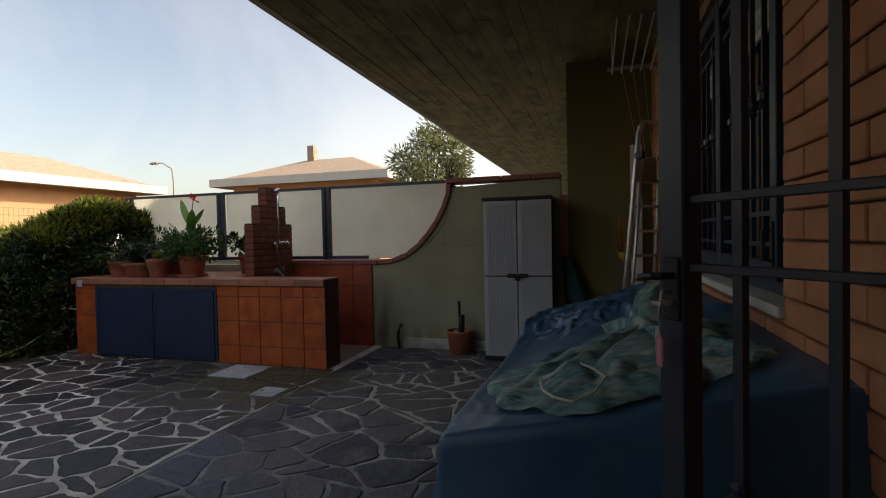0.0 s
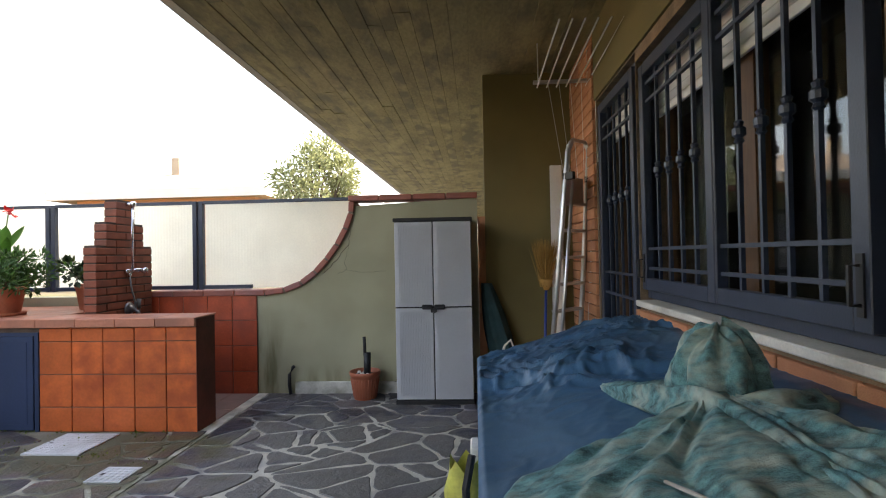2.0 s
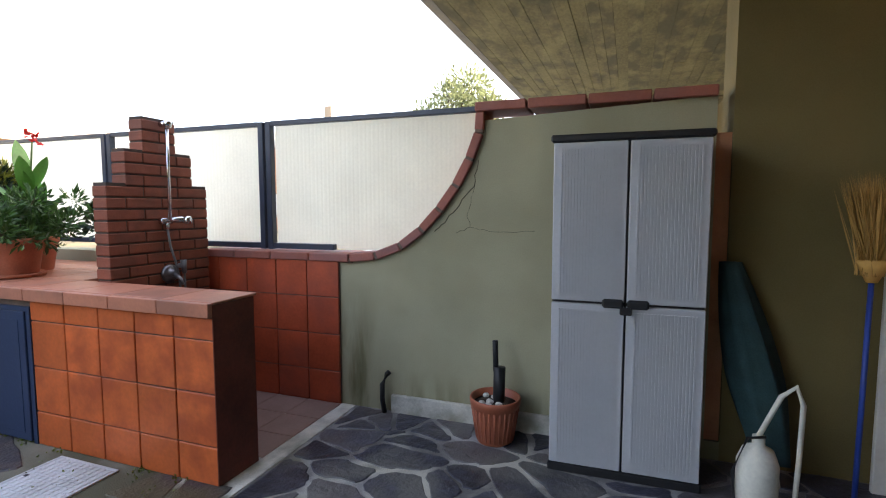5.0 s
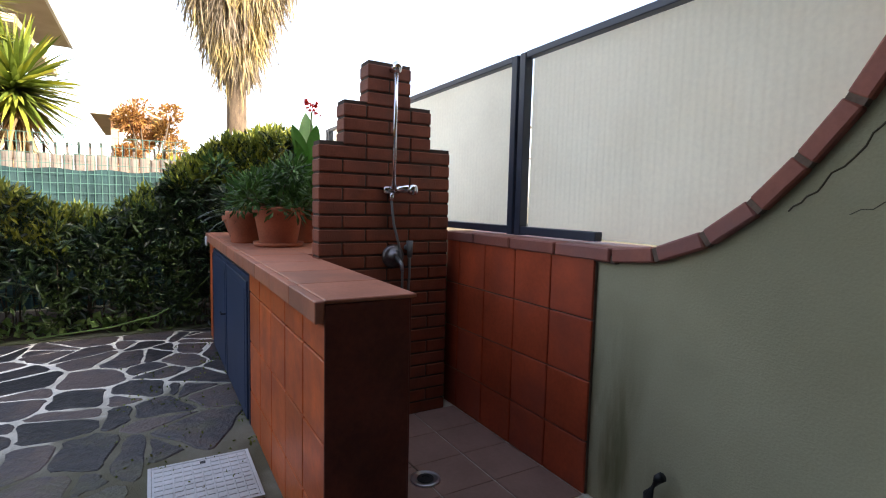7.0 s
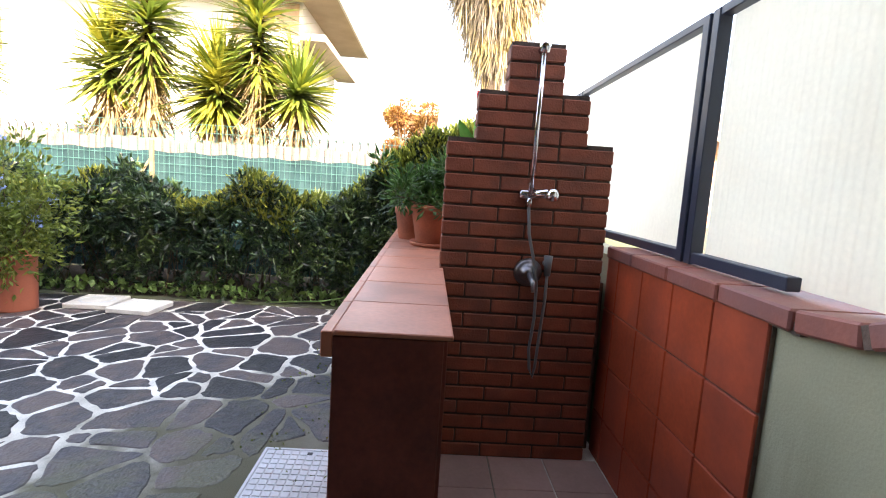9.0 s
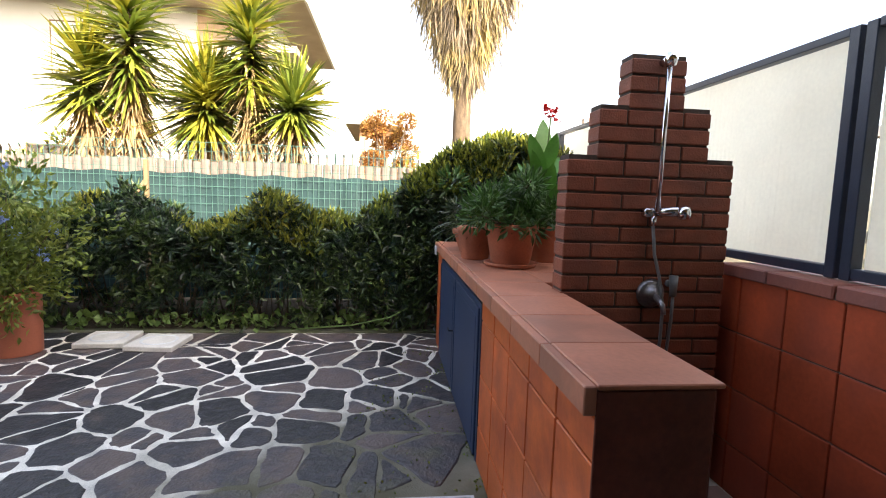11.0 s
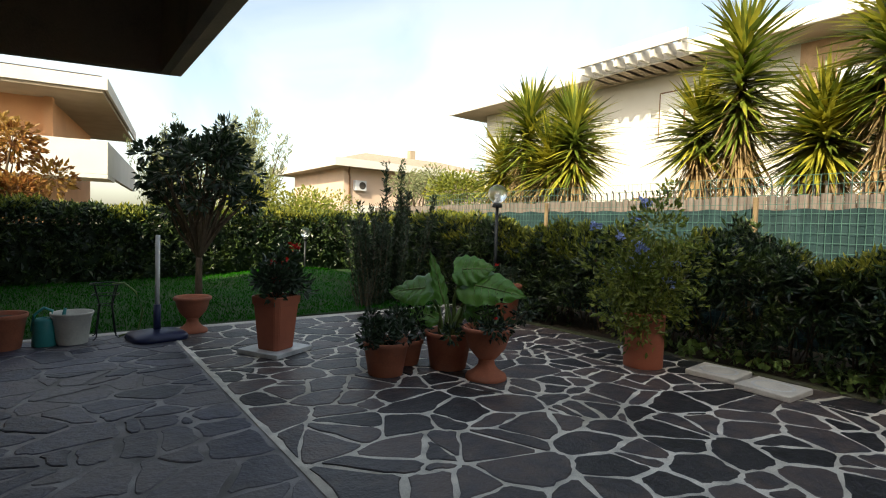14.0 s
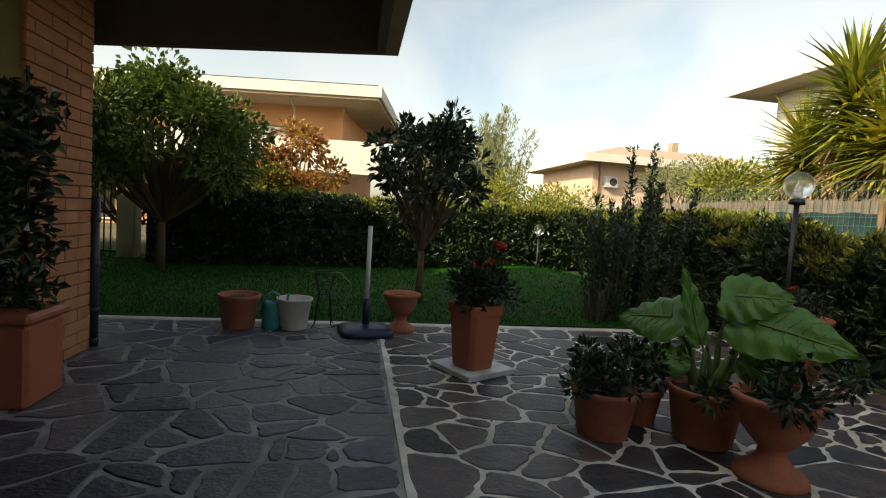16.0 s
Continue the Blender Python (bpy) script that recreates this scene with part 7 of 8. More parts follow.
# ---- shrubs and trees in the garden ----
def tree(name, label, x, y, h, crown_z, crown_r, trunk_r, n, leaf, material, seed, width=0.5, stems=1, lobes=16, squash=0.8, z0=0.0, lean=(0, 0), ragged=1.0):
    """A tapered trunk that forks into limbs, with leaf clumps round their ends."""
    rng = np.random.default_rng(seed)
    t = thing(name, label, "tree", x, y, z0)
    cz = (crown_z + h) / 2
    half = (h - crown_z) / 2
    d = sphere_dirs(rng, lobes, -0.8)
    cs = np.column_stack([d[:, 0] * crown_r * 0.72 + lean[0], d[:, 1] * crown_r * 0.72 + lean[1], cz + d[:, 2] * half * 0.72])
    cs = cs * np.column_stack([rng.uniform(0.75, 1.1, lobes), rng.uniform(0.75, 1.1, lobes), rng.uniform(0.92, 1.05, lobes)])
    p, dd = clump_points(rng, n, cs, rng.uniform(0.28, 0.46, lobes) * crown_r * ragged)
    leaves("crown", p, dd + np.array([0, 0, 0.15]), leaf, leaf * width, material, t, rng)
    fork = crown_z * 0.8
    for k in range(stems):
        bm = bmesh.new()
        off = rng.normal(size=2) * 0.08 * (stems > 1)
        tube(bm, [(off[0], off[1], 0), (off[0] * 1.3 + lean[0] * 0.1, off[1] * 1.3 + lean[1] * 0.1, fork * 0.5), (off[0] * 2 + lean[0] * 0.3, off[1] * 2 + lean[1] * 0.3, fork)], trunk_r, 8, trunk_r * 0.75)
        part("trunk", bm, "bark", t, smooth=True)
    for c in cs:
        bm = bmesh.new()
        a = np.array([lean[0] * 0.3, lean[1] * 0.3, fork])
        m = a * 0.45 + c * 0.55 + rng.normal(size=3) * 0.06 * crown_r
        tube(bm, [tuple(a), tuple(m), tuple(c)], trunk_r * 0.5, 6, trunk_r * 0.12)
        part("limb", bm, "bark", t)
    return t


tree("citrus_tree", "small dark-leaved citrus tree on the lawn", -1.90, -2.50, 2.62, 0.85, 0.86, 0.05, 2600, 0.115, "leafdark", 61, 0.42, 1, 40, ragged=0.46)
tree("garden_tree", "spreading green tree beside the lawn", 1.85, -4.6, 3.1, 0.95, 1.65, 0.08, 12000, 0.092, "leafmid", 62, 0.75, 1, 52, ragged=0.70)
def shoots(name, label, x, y, n, height, leaf, material, seed, spread, width=0.35):
    """A clump of upright leafy shoots."""
    rng = np.random.default_rng(seed)
    t = thing(name, label, "shrub", x, y, 0.0)
    P, D = [], []
    for k in range(n):
        a = rng.normal(size=2) * spread
        hh = height * rng.uniform(0.6, 1.05)
        m = int(hh * (220 if leaf > 0.06 else 150))
        u = rng.random(m)
        P.append(np.column_stack([a[0] * (0.4 + 0.6 * u) + rng.normal(scale=0.02, size=m), a[1] * (0.4 + 0.6 * u) + rng.normal(scale=0.02, size=m), hh * u]))
        D.append(np.column_stack([rng.normal(size=(m, 2)), np.full(m, 1.1)]))
        bm = bmesh.new()
        tube(bm, [(a[0] * 0.4, a[1] * 0.4, 0), (a[0] * 0.7, a[1] * 0.7, hh / 2), (a[0], a[1], hh)], 0.008, 5, 0.003)
        part("shoot", bm, "bark", t)
    leaves("leaves", np.concatenate(P), np.concatenate(D), leaf, leaf * width, material, t, rng)
    return t


shoots("laurel_shrub", "dark upright laurel shrub with tall shoots", -4.55, -2.05, 16, 1.65, 0.07, "leafdark", 63, 0.30)
shoots("laurel_shrub", "tall thin laurel shoots rising over the hedge", -4.55, -2.15, 5, 2.35, 0.075, "leafdark", 64, 0.26)
shoots("rosemary_shrub", "grey-green rosemary bush by the paving", -4.05, -1.75, 26, 1.25, 0.062, "leafdark", 65, 0.17, 0.28)
shoots("rosemary_shrub", "low grey-green lavender clump at the lawn's edge", -3.85, -1.62, 18, 0.5, 0.05, "leafdark", 66, 0.14, 0.12)

# ---- beyond the garden: yuccas, palm, trees and houses ----
def yucca(label, x, y, z0, heads, seed):
    """Stems clad in stiff sword leaves: upright at the tip, level below, then a dry hanging skirt. heads: (dx, dy, top, blade, column)."""
    rng = np.random.default_rng(seed)
    t = thing("yucca_plant", label, "yucca", x, y, z0)
    for dx, dy, top, r, col in heads:
        r *= 1.22
        bm = bmesh.new()
        tube(bm, [(dx * 0.5, dy * 0.5, 0), (dx * 0.9, dy * 0.9, (top - z0) * 0.5), (dx, dy, top - z0 - 0.2 * r)], 0.10, 8, 0.05)
        part("trunk", bm, "bark", t)
        n = int(300 + 210 * col)
        u = rng.random(n)
        th = rng.uniform(0, 2 * math.pi, n)
        el = np.radians(np.where(u > 0.8, 20 + 65 * rng.random(n), -28 + 60 * u) + rng.normal(scale=11, size=n))
        base = np.column_stack([np.full(n, dx), np.full(n, dy), top - z0 - 0.25 * r - (1 - u) * col])
        d = np.column_stack([np.cos(th) * np.cos(el), np.sin(th) * np.cos(el), np.sin(el)])
        blades("tuft", base, d, r, 0.060, 0.10, "yucca", t, rng, 3)
        m = int(230 + 220 * col)
        base = np.column_stack([dx + rng.normal(scale=0.05, size=m), dy + rng.normal(scale=0.05, size=m), top - z0 - 0.3 * r - col * 0.6 - (0.65 * col + 0.75) * rng.random(m)])
        d = np.column_stack([rng.normal(size=(m, 2)) * 0.55, np.full(m, -1.0)])
        blades("dry_skirt", base, d, r * 0.85, 0.04, 0.05, "yuccadry", t, rng, 2)
    return t


YX = -8.0
yucca("cluster of sunlit yellow-green yuccas behind the fence", YX, -2.1, 0.2, [(0, -0.45, 3.75, 0.72, 0.9), (0.1, 0.75, 3.35, 0.70, 0.8), (-0.2, -1.4, 2.95, 0.70, 0.5), (-0.5, 0.2, 3.6, 0.7, 0.5), (0.1, 0.2, 2.9, 0.7, 0.5)], 71)
yucca("tall sunlit yucca with a dry brown skirt behind the fence", YX, 1.4, 0.2, [(0, 0, 4.15, 0.66, 1.25), (0, -0.55, 3.15, 0.62, 0.5), (-0.3, 0.9, 3.05, 0.75, 0.5)], 72)
yucca("tall yellow-green yucca with a bare stem behind the fence", YX, 2.95, 0.2, [(0, 0.05, 4.1, 0.58, 1.2), (0.0, 0.62, 2.75, 0.66, 0.15), (-0.2, -0.6, 2.9, 0.7, 0.4)], 73)

palm = thing("palm_tree", "tall palm tree with a hanging skirt of dry fronds", "palm", -20.2, 7.75, -0.06)
bm = bmesh.new()
tube(bm, [(0, 0, 0), (0.03, 0, 4.5), (0, 0, 12.0)], 0.37, 12, 0.32)
part("trunk", bm, "bark", palm, smooth=True)
rngp = np.random.default_rng(74)
n = 6500
u = rngp.random(n)
z = 6.1 + 6.0 * u ** 0.9
th = rngp.uniform(0, 2 * math.pi, n)
rad = 0.35 + 2.9 * ((z - 6.1) / 6.0) ** 0.9 * np.sqrt(rngp.random(n))
base = np.column_stack([rad * np.cos(th), rad * np.sin(th), z])
d = np.column_stack([np.cos(th) * 0.16, np.sin(th) * 0.16, -np.ones(n)]) + rngp.normal(scale=0.26, size=(n, 3))
blades("dry_fronds", base, d, 1.15, 0.045, 0.1, "palmdry", palm, rngp, 3, 0.5)
n = 700
th = rngp.uniform(0, 2 * math.pi, n)
el = rngp.uniform(-0.2, 1.3, n)
base = np.column_stack([np.zeros(n), np.zeros(n), np.full(n, 12.2)])
d = np.column_stack([np.cos(th) * np.cos(el), np.sin(th) * np.cos(el), np.sin(el)])
blades("green_fronds", base + d * 0.5, d + rngp.normal(scale=0.1, size=(n, 3)), 2.4, 0.07, 0.5, "yucca", palm, rngp, 4, 0.3)


def house_window(parent, axis, at, a0, a1, z0, z1, out, mat_="shutter"):
    """A window with frame, pane or shutter and sill on a facade; axis x: the facade looks along x."""
    def blk_(p0, p1, q0, q1, r0, r1):
        lo, hi = sorted((at + out * p0, at + out * p1))
        return block(lo, hi, q0, q1, r0, r1) if axis == "x" else block(q0, q1, lo, hi, r0, r1)
    fr = part("window", blk_(-0.06, 0.012, a0 - 0.05, a1 + 0.05, z0 - 0.03, z1 + 0.05), "wood", parent)
    part("shutter", blk_(0.0125, 0.03, a0, a1, z0, z1), mat_, fr)
    part("sill", blk_(0.0125, 0.10, a0 - 0.08, a1 + 0.08, z0 - 0.08, z0 - 0.031), "shutter", fr)
    return fr


def hip_roof(parent, x0, x1, y0, y1, z, rise, material="rooftile", run=3.0):
    bm = bmesh.new()
    b = [bm.verts.new(p) for p in ((x0, y0, z), (x1, y0, z), (x1, y1, z), (x0, y1, z))]
    ix, iy = min(run, (x1 - x0) / 2 - 0.1), min(run, (y1 - y0) / 2 - 0.1)
    t = [bm.verts.new(p) for p in ((x0 + ix, y0 + iy, z + rise), (x1 - ix, y0 + iy, z + rise), (x1 - ix, y1 - iy, z + rise), (x0 + ix, y1 - iy, z + rise))]
    for i in range(4):
        j = (i + 1) % 4
        bm.faces.new((b[i], b[j], t[j], t[i]))
    bm.faces.new(t)
    bm.faces.new(list(reversed(b)))
    return part("roof", bm, material, parent)


# white house to the west
hw_ = thing("house", "two-storey cream house with deep concrete eaves and pergola beams", "house", -20.0, -4.6, -0.06)
OX, OY = 20.0, 5.0
part("wall", block(-16.6 + OX - 5.4, -16.6 + OX, -13.8 + OY, 1.0 + OY, 0, 6.6), "whitewall", hw_)
part("brick_panel", block(-16.598 + OX, -16.57 + OX, -1.1 + OY, 0.9 + OY, 3.6, 6.55), "tan", hw_, "tan brick panel")
ev = bmesh.new()
box(ev, -23.2 + OX, -15.3 + OX, -15.0 + OY, 2.15 + OY, 6.6, 6.77)
part("eave", ev, "eave", hw_, "deep concrete eave")
part("fascia", block(-15.3 + OX, -15.22 + OX, -15.05 + OY, 2.2 + OY, 6.57, 7.0), "whitewall", hw_)
part("fascia", block(-23.2 + OX, -15.305 + OX, 2.151 + OY, 2.23 + OY, 6.57, 7.0), "whitewall", hw_)
part("lower_eave", block(-22.6 + OX, -16.2 + OX, 1.01 + OY, 1.8 + OY, 5.4, 5.6), "eave", hw_)
hip_roof(hw_, -23.1 + OX, -15.4 + OX, -14.9 + OY, 2.1 + OY, 6.78, 1.0, run=5.0)
for i in range(9):
    y = -6.9 + 0.42 * i
    part("pergola_beam", block(-16.4 + OX, -14.7 + OX, y - 0.06 + OY, y + 0.06 + OY, 6.6, 6.95), "whitewall", hw_)
part("pergola_edge", block(-14.72 + OX, -14.62 + OX, -7.1 + OY, -3.3 + OY, 6.85, 7.15), "whitewall", hw_)
house_window(hw_, "x", -16.6 + OX, -5.1 + OY, -4.3 + OY, 4.5, 5.95, 1)
house_window(hw_, "x", -16.6 + OX, -9.0 + OY, -8.1 + OY, 4.5, 5.5, 1)
# near-black panels: the unlit rooms behind are painted into these two windows
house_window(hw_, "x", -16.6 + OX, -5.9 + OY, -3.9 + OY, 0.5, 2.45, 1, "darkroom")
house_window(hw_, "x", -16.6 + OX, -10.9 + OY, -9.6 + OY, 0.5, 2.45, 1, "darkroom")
ac = part("air_conditioner", block(-16.56 + OX, -16.2 + OX, -0.15 + OY, 0.55 + OY, 5.0, 5.6), "whiteplastic", hw_)

# orange house with white balconies to the south
ho = thing("house", "orange house with white balcony fronts and a tiled roof", "house", 4.4, -21.16, -0.12, -10.0)
OX, OY = -4.0, 20.0
part("wall", block(-1.2 + OX, 14.0 + OX, -26.0 + OY, -17.2 + OY, -0.5, 5.6), "peach", ho)
part("eave", block(-2.95 + OX, 15.0 + OX, -27.0 + OY, -15.3 + OY, 5.3, 5.42), "eave", ho)
part("fascia", block(-3.0 + OX, 15.0 + OX, -15.3 + OY, -15.22 + OY, 5.40, 5.80), "whitewall", ho)
part("fascia", block(-3.08 + OX, -3.0 + OX, -27.0 + OY, -15.22 + OY, 5.40, 5.80), "whitewall", ho)
hip_roof(ho, -2.9 + OX, 15.0 + OX, -27.0 + OY, -15.35 + OY, 5.86, 0.9, run=4.0)
part("balcony", block(-3.1 + OX, 15.0 + OX, -17.2 + OY, -15.15 + OY, 2.55, 2.68), "whitewall", ho)
part("balcony_front", block(-3.1 + OX, 15.0 + OX, -15.3 + OY, -15.15 + OY, 2.685, 3.75), "whitewall", ho)
part("balcony_front", block(-3.1 + OX, -2.95 + OX, -26.0 + OY, -15.305 + OY, 2.685, 3.75), "whitewall", ho)
part("pier", block(-1.35 + OX, -1.1 + OX, -17.195 + OY, -16.9 + OY, 2.1, 5.29), "peach", ho)
bm = bmesh.new()
tube(bm, [(0.35 + OX, -15.5 + OY, 5.3), (0.30 + OX, -15.9 + OY, 4.9), (0.35 + OX, -16.0 + OY, 2.1)], 0.05, 8)
part("downpipe", bm, "eave", ho)
for x in (1.0, 4.2, 8.0):
    house_window(ho, "y", -17.2 + OY, x + OX, x + 1.5 + OX, 2.2, 4.4, 1)
    # lower window panels painted dark with the shade of the rooms behind
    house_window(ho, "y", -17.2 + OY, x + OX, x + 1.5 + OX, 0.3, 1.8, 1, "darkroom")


def far_house(label, x0, x1, y0, y1, h, wallmat, facades, rise=1.2, eave=0.9):
    """A house far off: walls, eave, fascia, hipped roof, windows in each storey, a chimney."""
    cx, cy = (x0 + x1) / 2, (y0 + y1) / 2
    t = thing("house", label, "house", cx, cy, -0.06)
    X0, X1, Y0, Y1 = x0 - cx, x1 - cx, y0 - cy, y1 - cy
    part("wall", block(X0, X1, Y0, Y1, 0, h), wallmat, t)
    part("eave", block(X0 - eave, X1 + eave, Y0 - eave, Y1 + eave, h, h + 0.12), "eave", t)
    e = eave + 0.05
    for b in ((X0 - e, X1 + e, Y0 - e, Y0 - eave), (X0 - e, X1 + e, Y1 + eave, Y1 + e), (X0 - e, X0 - eave, Y0 - eave, Y1 + eave), (X1 + eave, X1 + e, Y0 - eave, Y1 + eave)):
        part("fascia", block(*b, h - 0.05, h + 0.45), "whitewall", t)
    hip_roof(t, X0 - eave, X1 + eave, Y0 - eave, Y1 + eave, h + 0.35, rise, run=4.5)
    ck = part("chimney", block(X0 * 0.3, X0 * 0.3 + 0.5, Y0 * 0.3, Y0 * 0.3 + 0.5, h + 0.6, h + rise + 1.3), "eave", t)
    for ax, at, lo, hi, out in ((("x", X1, Y0, Y1, 1)), ("x", X0, Y0, Y1, -1), ("y", Y1, X0, X1, 1), ("y", Y0, X0, X1, -1)):
        if (ax, out) in facades:
            k = max(1, int((hi - lo) / 3))
            for i in range(k):
                a = lo + (hi - lo) * (i + 0.5) / k
                for z in [s for s in (0.9, 3.8) if s + 1.3 < h]:
                    house_window(t, ax, at, a - 0.6, a + 0.6, z, z + 1.3, out)
    return t


hs = far_house("cream house with white eaves and an air conditioner", -29.0, -15.2, -34.0, -25.5, 5.0, "palepeach", {("y", 1), ("x", 1)}, 1.3, 1.1)
ac_far = part("air_conditioner", block(5.4, 6.2, 4.26, 4.6, 3.55, 4.2), "whiteplastic", hs)
fan = lathe(bmesh.new(), [(0.0, 0.0), (0.24, 0.0), (0.24, 0.02), (0.0, 0.02)], 20)
bmesh.ops.transform(fan, matrix=pose(5.7, 4.605, 3.87, -90, 0, 0), verts=fan.verts[:])
part("fan_grille", fan, "darkroom", ac_far, "dark round fan grille")
pipe_far = bmesh.new()
tube(pipe_far, [(6.95, 5.2, 5.0), (6.6, 4.4, 4.7), (6.5, 4.33, 4.4), (6.5, 4.33, 0.0)], 0.06, 6)
part("downpipe", pipe_far, "wood", hs, "brown rain pipe")
part("white_wall_band", block(-6.9, 6.9, 4.26, 4.35, 0.0, 2.6), "whitewall", hs)
far_house("pale orange house with flat eaves beyond the palm", -46.0, -36.0, 3.0, 5.0, 6.0, "peach", {("x", 1)}, 0.8)
far_house("low house with a pale hipped roof beyond the fence", -22.0, -11.5, 29.0, 38.0, 4.9, "peach", {("y", -1), ("x", 1)}, 1.7, 1.0)
far_house("orange house with a grey hipped roof beyond the hedge", -44.0, -27.0, 16.0, 26.0, 4.5, "peach", {("y", -1), ("x", 1)}, 1.7, 1.2)
far_house("cream house with a hipped roof far to the north", 6.0, 16.0, 46.0, 56.0, 4.5, "whitewall", {("y", -1)}, 1.4)

sl = thing("street_lamp", "grey street lamp with a curved arm", "street lamp", -24.0, 26.0, -0.06)
bm = bmesh.new()
tube(bm, [(0, 0, 0), (0, 0, 5.2), (-0.1, 0, 5.9), (-0.6, -0.2, 6.25), (-0.9, -0.3, 6.25)], 0.045, 8, 0.03)
part("pole", bm, "eave", sl)
part("head", block(-1.4, -0.85, -0.42, -0.2, 6.17, 6.30, 0.03), "eave", sl)

# trees beyond the fences
tree("tree", "sunlit olive-green tree beyond the end fence", -5.5, 21.0, 6.1, 2.6, 1.75, 0.14, 5200, 0.20, "leafpale", 81, 0.4, 1, 24)
tree("tree", "autumn-red small tree behind the fence", -15.4, 4.95, 4.0, 1.2, 0.95, 0.09, 9000, 0.085, "leafgold", 83, 0.5, 1, 16)
tree("tree", "yellow and orange autumn tree behind the hedge", 0.6, -9.6, 3.4, 0.9, 1.25, 0.09, 3800, 0.15, "leafgold", 84, 0.6, 1, 18)
tree("tree", "sunlit yellow-green shrub behind the lawn hedge", 1.7, -8.7, 2.6, 0.3, 1.2, 0.08, 3200, 0.12, "leafy", 85, 0.6, 1, 16)
tree("tree", "sunlit shrub behind the lawn hedge", 4.3, -9.4, 2.6, 0.3, 1.6, 0.08, 3200, 0.12, "leafy", 86, 0.6, 1, 16)
tree("tree", "bright yellow-green shrub behind the hedge", -6.2, -11.5, 2.5, 0.2, 1.7, 0.08, 4200, 0.13, "leafy", 87, 0.55, 1, 18)
tree("tree", "bright yellow-green shrub beside the yuccas", -9.4, -5.8, 2.8, 0.3, 1.5, 0.08, 4000, 0.12, "leafy", 88, 0.55, 1, 18)
tree("tree", "pale small olive tree behind the hedge", -10.2, -9.6, 3.3, 1.1, 1.3, 0.08, 3200, 0.13, "leafpale", 89, 0.35, 1, 18)
tree("tree", "green shrub between the yuccas", -9.4, -0.3, 2.2, 0.3, 0.9, 0.06, 2200, 0.10, "leafy", 90, 0.5, 1, 14)
tree("tree", "low green shrub behind the slat fence", -9.8, 6.2, 1.9, 0.2, 1.4, 0.06, 2400, 0.10, "leafy", 91, 0.5, 1, 14)


def willow(label, x, y, h, r, seed):
    """Fine upright feathery branches."""
    rng = np.random.default_rng(seed)
    t = thing("tree", label, "tree", x, y, -0.06)
    k = 80
    P, D = [], []
    for i in range(k):
        a = rng.normal(size=2) * r * 0.5
        hh = h * rng.uniform(0.62, 1.0) * (1 - 0.25 * min(1, np.linalg.norm(a) / r))
        m = 170
        u = rng.random(m) ** 0.8
        sp = 0.22 * (1 - u) + 0.04
        P.append(np.column_stack([a[0] * (0.2 + 0.8 * u) + rng.normal(size=m) * sp, a[1] * (0.2 + 0.8 * u) + rng.normal(size=m) * sp, hh * (0.18 + 0.82 * u)]))
        D.append(np.column_stack([rng.normal(size=(m, 2)) * 0.6, np.full(m, 0.9)]))
        if i < 12:
            bm = bmesh.new()
            tube(bm, [(0, 0, 0), (a[0] * 0.5, a[1] * 0.5, hh * 0.4), (a[0], a[1], hh * 0.9)], 0.07, 5, 0.01)
            part("limb", bm, "bark", t)
    leaves("crown", np.concatenate(P), np.concatenate(D), 0.20, 0.04, "leafpale", t, rng)
    return t


willow("pale feathery willow-like tree behind the garden", -6.2, -15.8, 6.3, 1.5, 92)
willow("pale feathery willow-like tree behind the garden", -3.9, -16.5, 5.6, 1.0, 93)
tree("tree", "sunlit ivy-green trees in the distance", -12.5, -24.0, 3.2, 0.3, 2.6, 0.1, 3500, 0.2, "leafy", 94, 0.55, 1, 18)
tree("tree", "sunlit trees far behind the yuccas", -30.0, -8.0, 4.0, 0.3, 3.5, 0.15, 3500, 0.3, "leafy", 95, 0.5, 1, 20)

# gate and pier at the garden's corner
gp_ = thing("garden_gate", "black iron railing gate beside a plastered pier", "gate", 3.25, -6.2, 0.0)
part("pier", block(-0.45, -0.15, -0.15, 0.15, 0.0, 1.15, 0.01), "plaster", gp_)
for i in range(9):
    part("bar", block(-0.12 + 0.11 * i, -0.10 + 0.11 * i, -0.01, 0.01, 0.05, 1.5), "lampblack", gp_)
for z in (0.1, 0.8, 1.4):
    part("rail", block(-0.15, 0.9, -0.015, 0.015, z, z + 0.03), "lampblack", gp_)

# ---- paving stones, shower tiles and wall blocks ----
def stone_score(p):
    return min(math.hypot(p[0] + 2.6, (p[1] - 2.6) * 0.8), math.hypot(p[0] + 0.6, (p[1] - 4.6) * 0.9), math.hypot(p[0] + 3.3, (p[1] - 3.9)))


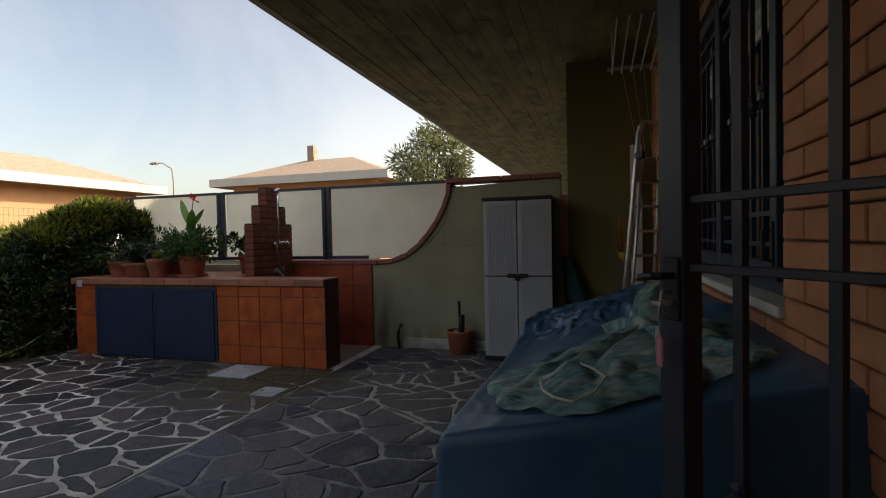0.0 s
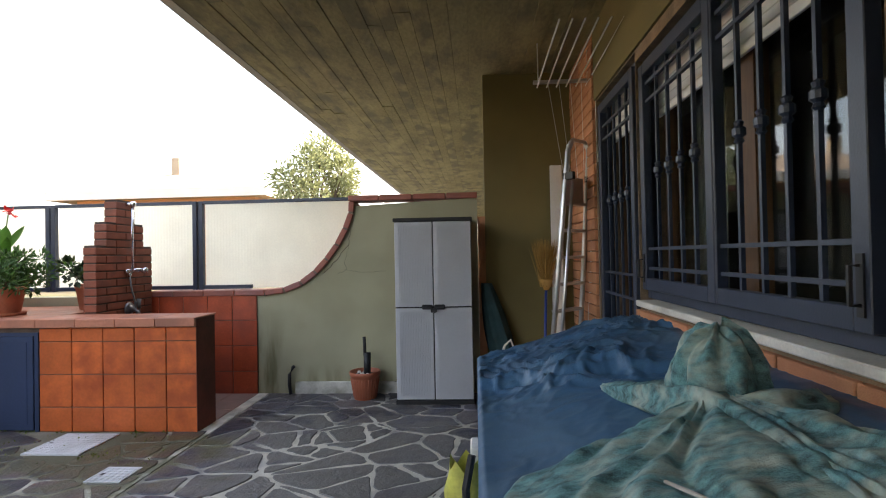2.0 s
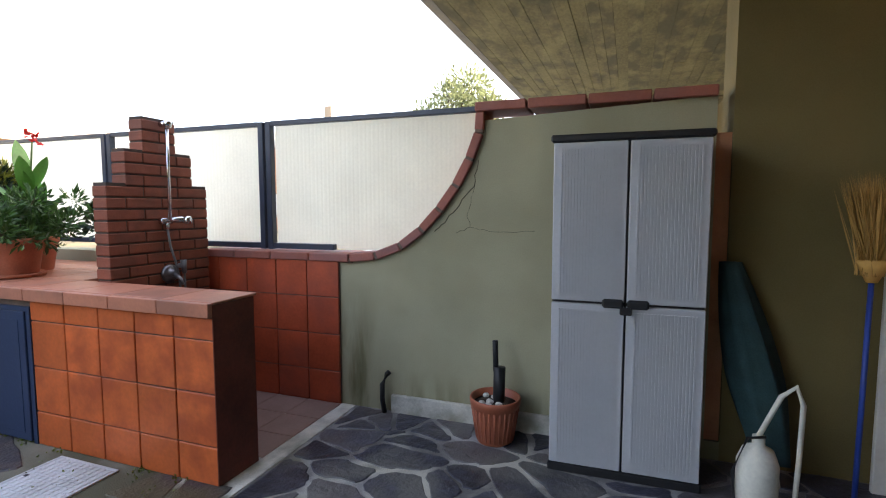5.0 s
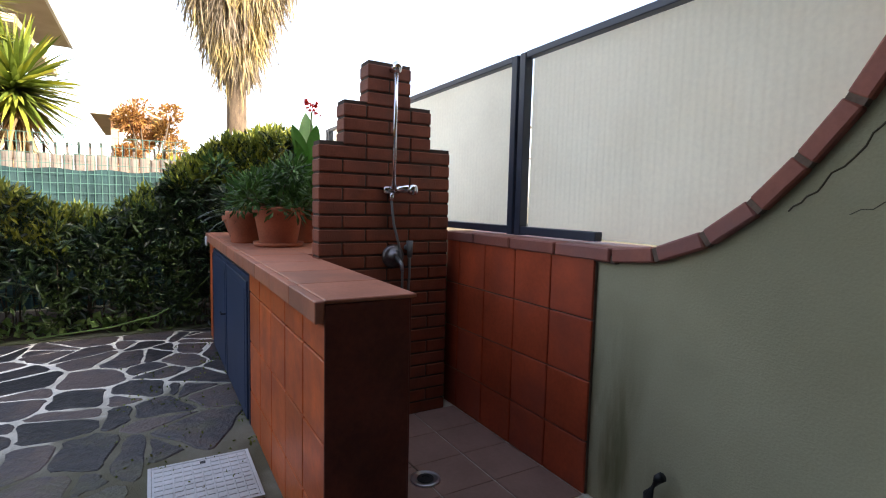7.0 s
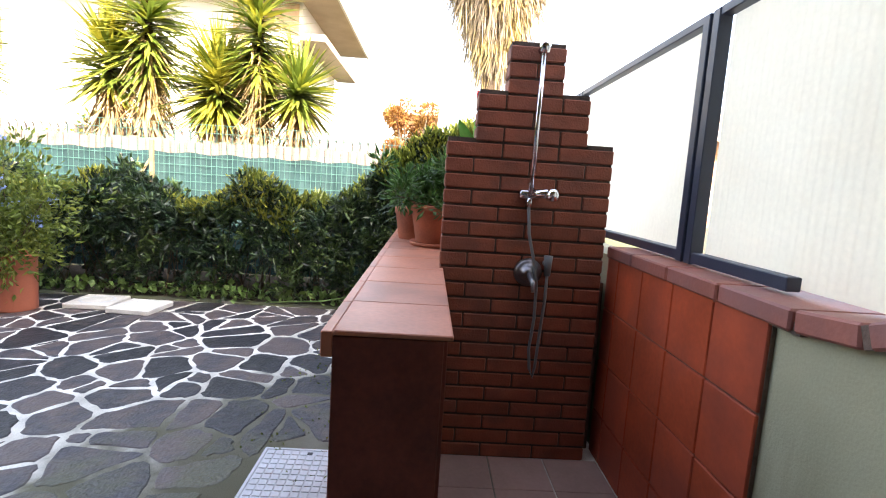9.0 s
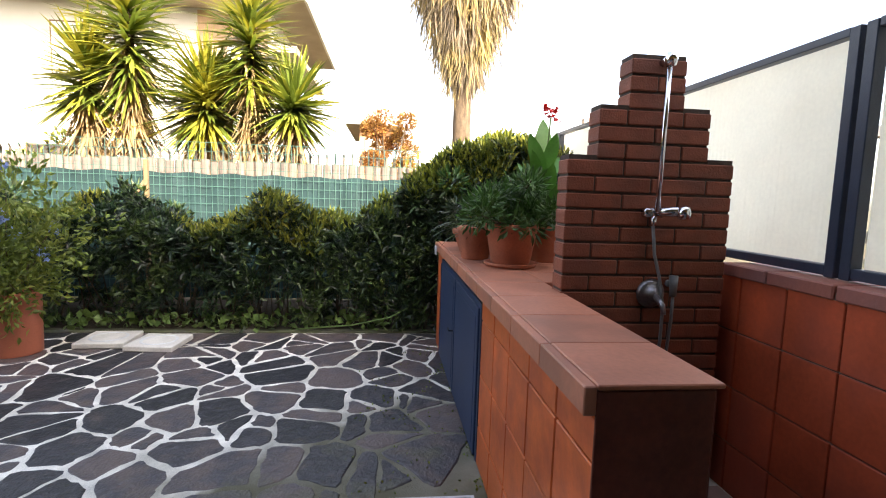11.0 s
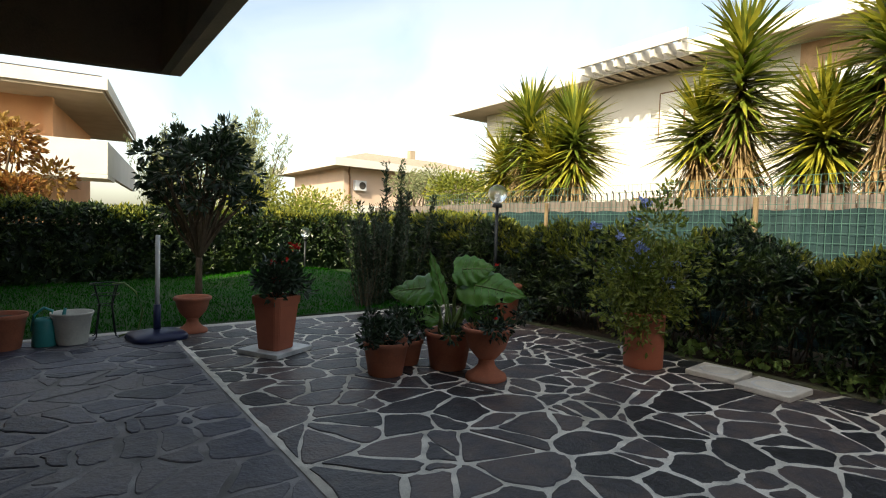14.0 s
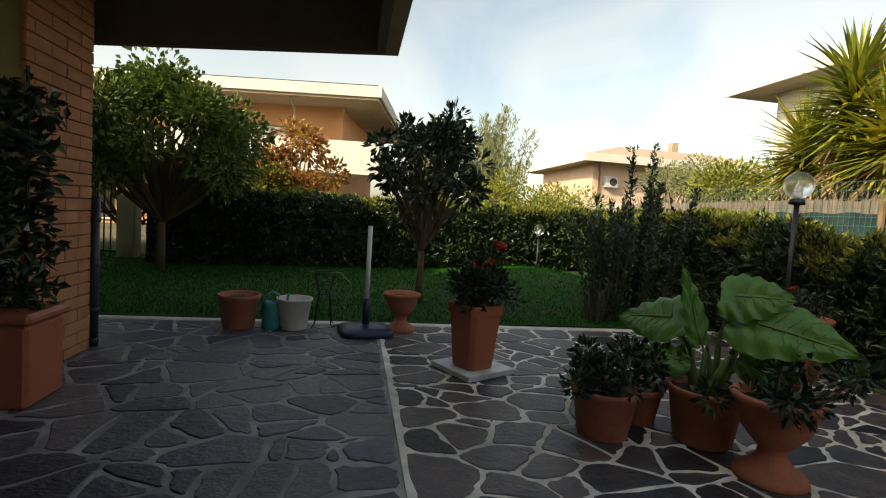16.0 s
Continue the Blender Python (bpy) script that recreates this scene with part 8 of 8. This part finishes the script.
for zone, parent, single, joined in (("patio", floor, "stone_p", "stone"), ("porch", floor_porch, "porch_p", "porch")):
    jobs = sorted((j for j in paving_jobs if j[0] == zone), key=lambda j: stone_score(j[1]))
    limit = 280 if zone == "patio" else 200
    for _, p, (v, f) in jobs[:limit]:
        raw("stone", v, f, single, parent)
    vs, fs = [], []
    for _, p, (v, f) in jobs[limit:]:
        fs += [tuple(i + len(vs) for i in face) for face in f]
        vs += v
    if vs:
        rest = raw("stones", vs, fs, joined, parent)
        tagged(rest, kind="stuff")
st = block_mesh("shower_tile", 0.256, 0.256, 0.012, 0.002, "showerfloor")
for i in range(4):
    for j in range(3):
        piece("tile", st, shower_floor, -1.46 - 0.13 - 0.26 * i, 6.478 - 0.132 - 0.263 * j, 0.0)

blk = block_mesh("facing_block", 0.03, 0.324, 0.079, 0.004, "block")
blk_half = block_mesh("half_facing_block", 0.03, 0.158, 0.079, 0.004, "block")
def face_blocks(parent, x, y0, y1, z0, z1, holes, rz=0.0, both=True):
    """Blocks in running bond on a face at x, left out over the holes."""
    z, k = z0 + 0.043, 0
    while z < z1 - 0.035:
        y = y0 - (0.166 if k % 2 else 0.0)
        while y < y1 - 0.02:
            a, b = max(y, y0), min(y + 0.332, y1)
            free = [(a, b)]
            for h in holes:
                if h[2] - 0.03 < z < h[3] + 0.03:
                    nxt = []
                    for p, q in free:
                        if q <= h[0] or p >= h[1]:
                            nxt.append((p, q))
                        else:
                            if p < h[0]:
                                nxt.append((p, h[0]))
                            if q > h[1]:
                                nxt.append((h[1], q))
                    free = nxt
            for p, q in free:
                w = q - p
                if w > 0.03:
                    mesh, full_w = (blk, 0.332) if w > 0.18 else (blk_half, 0.166)
                    piece("block", mesh, parent, x + crng.uniform(-0.002, 0.002), (p + q) / 2, z, 0, (1, w / full_w, 1))
            y += 0.332
        z += 0.086
        k += 1


SILL_HOLE = (WIN[0] - 0.07, WIN[1] + 0.14, 1.0, 3.2)
face_blocks(wall_east, WX - 0.010, 1.40, 6.5, -0.02, 3.1, [SILL_HOLE, (DOOR[0], DOOR[1] + 0.03, -0.1, 3.2)])
face_blocks(pier, 0.83 - 0.010, -0.33, 0.415, -0.02, 3.1, [])
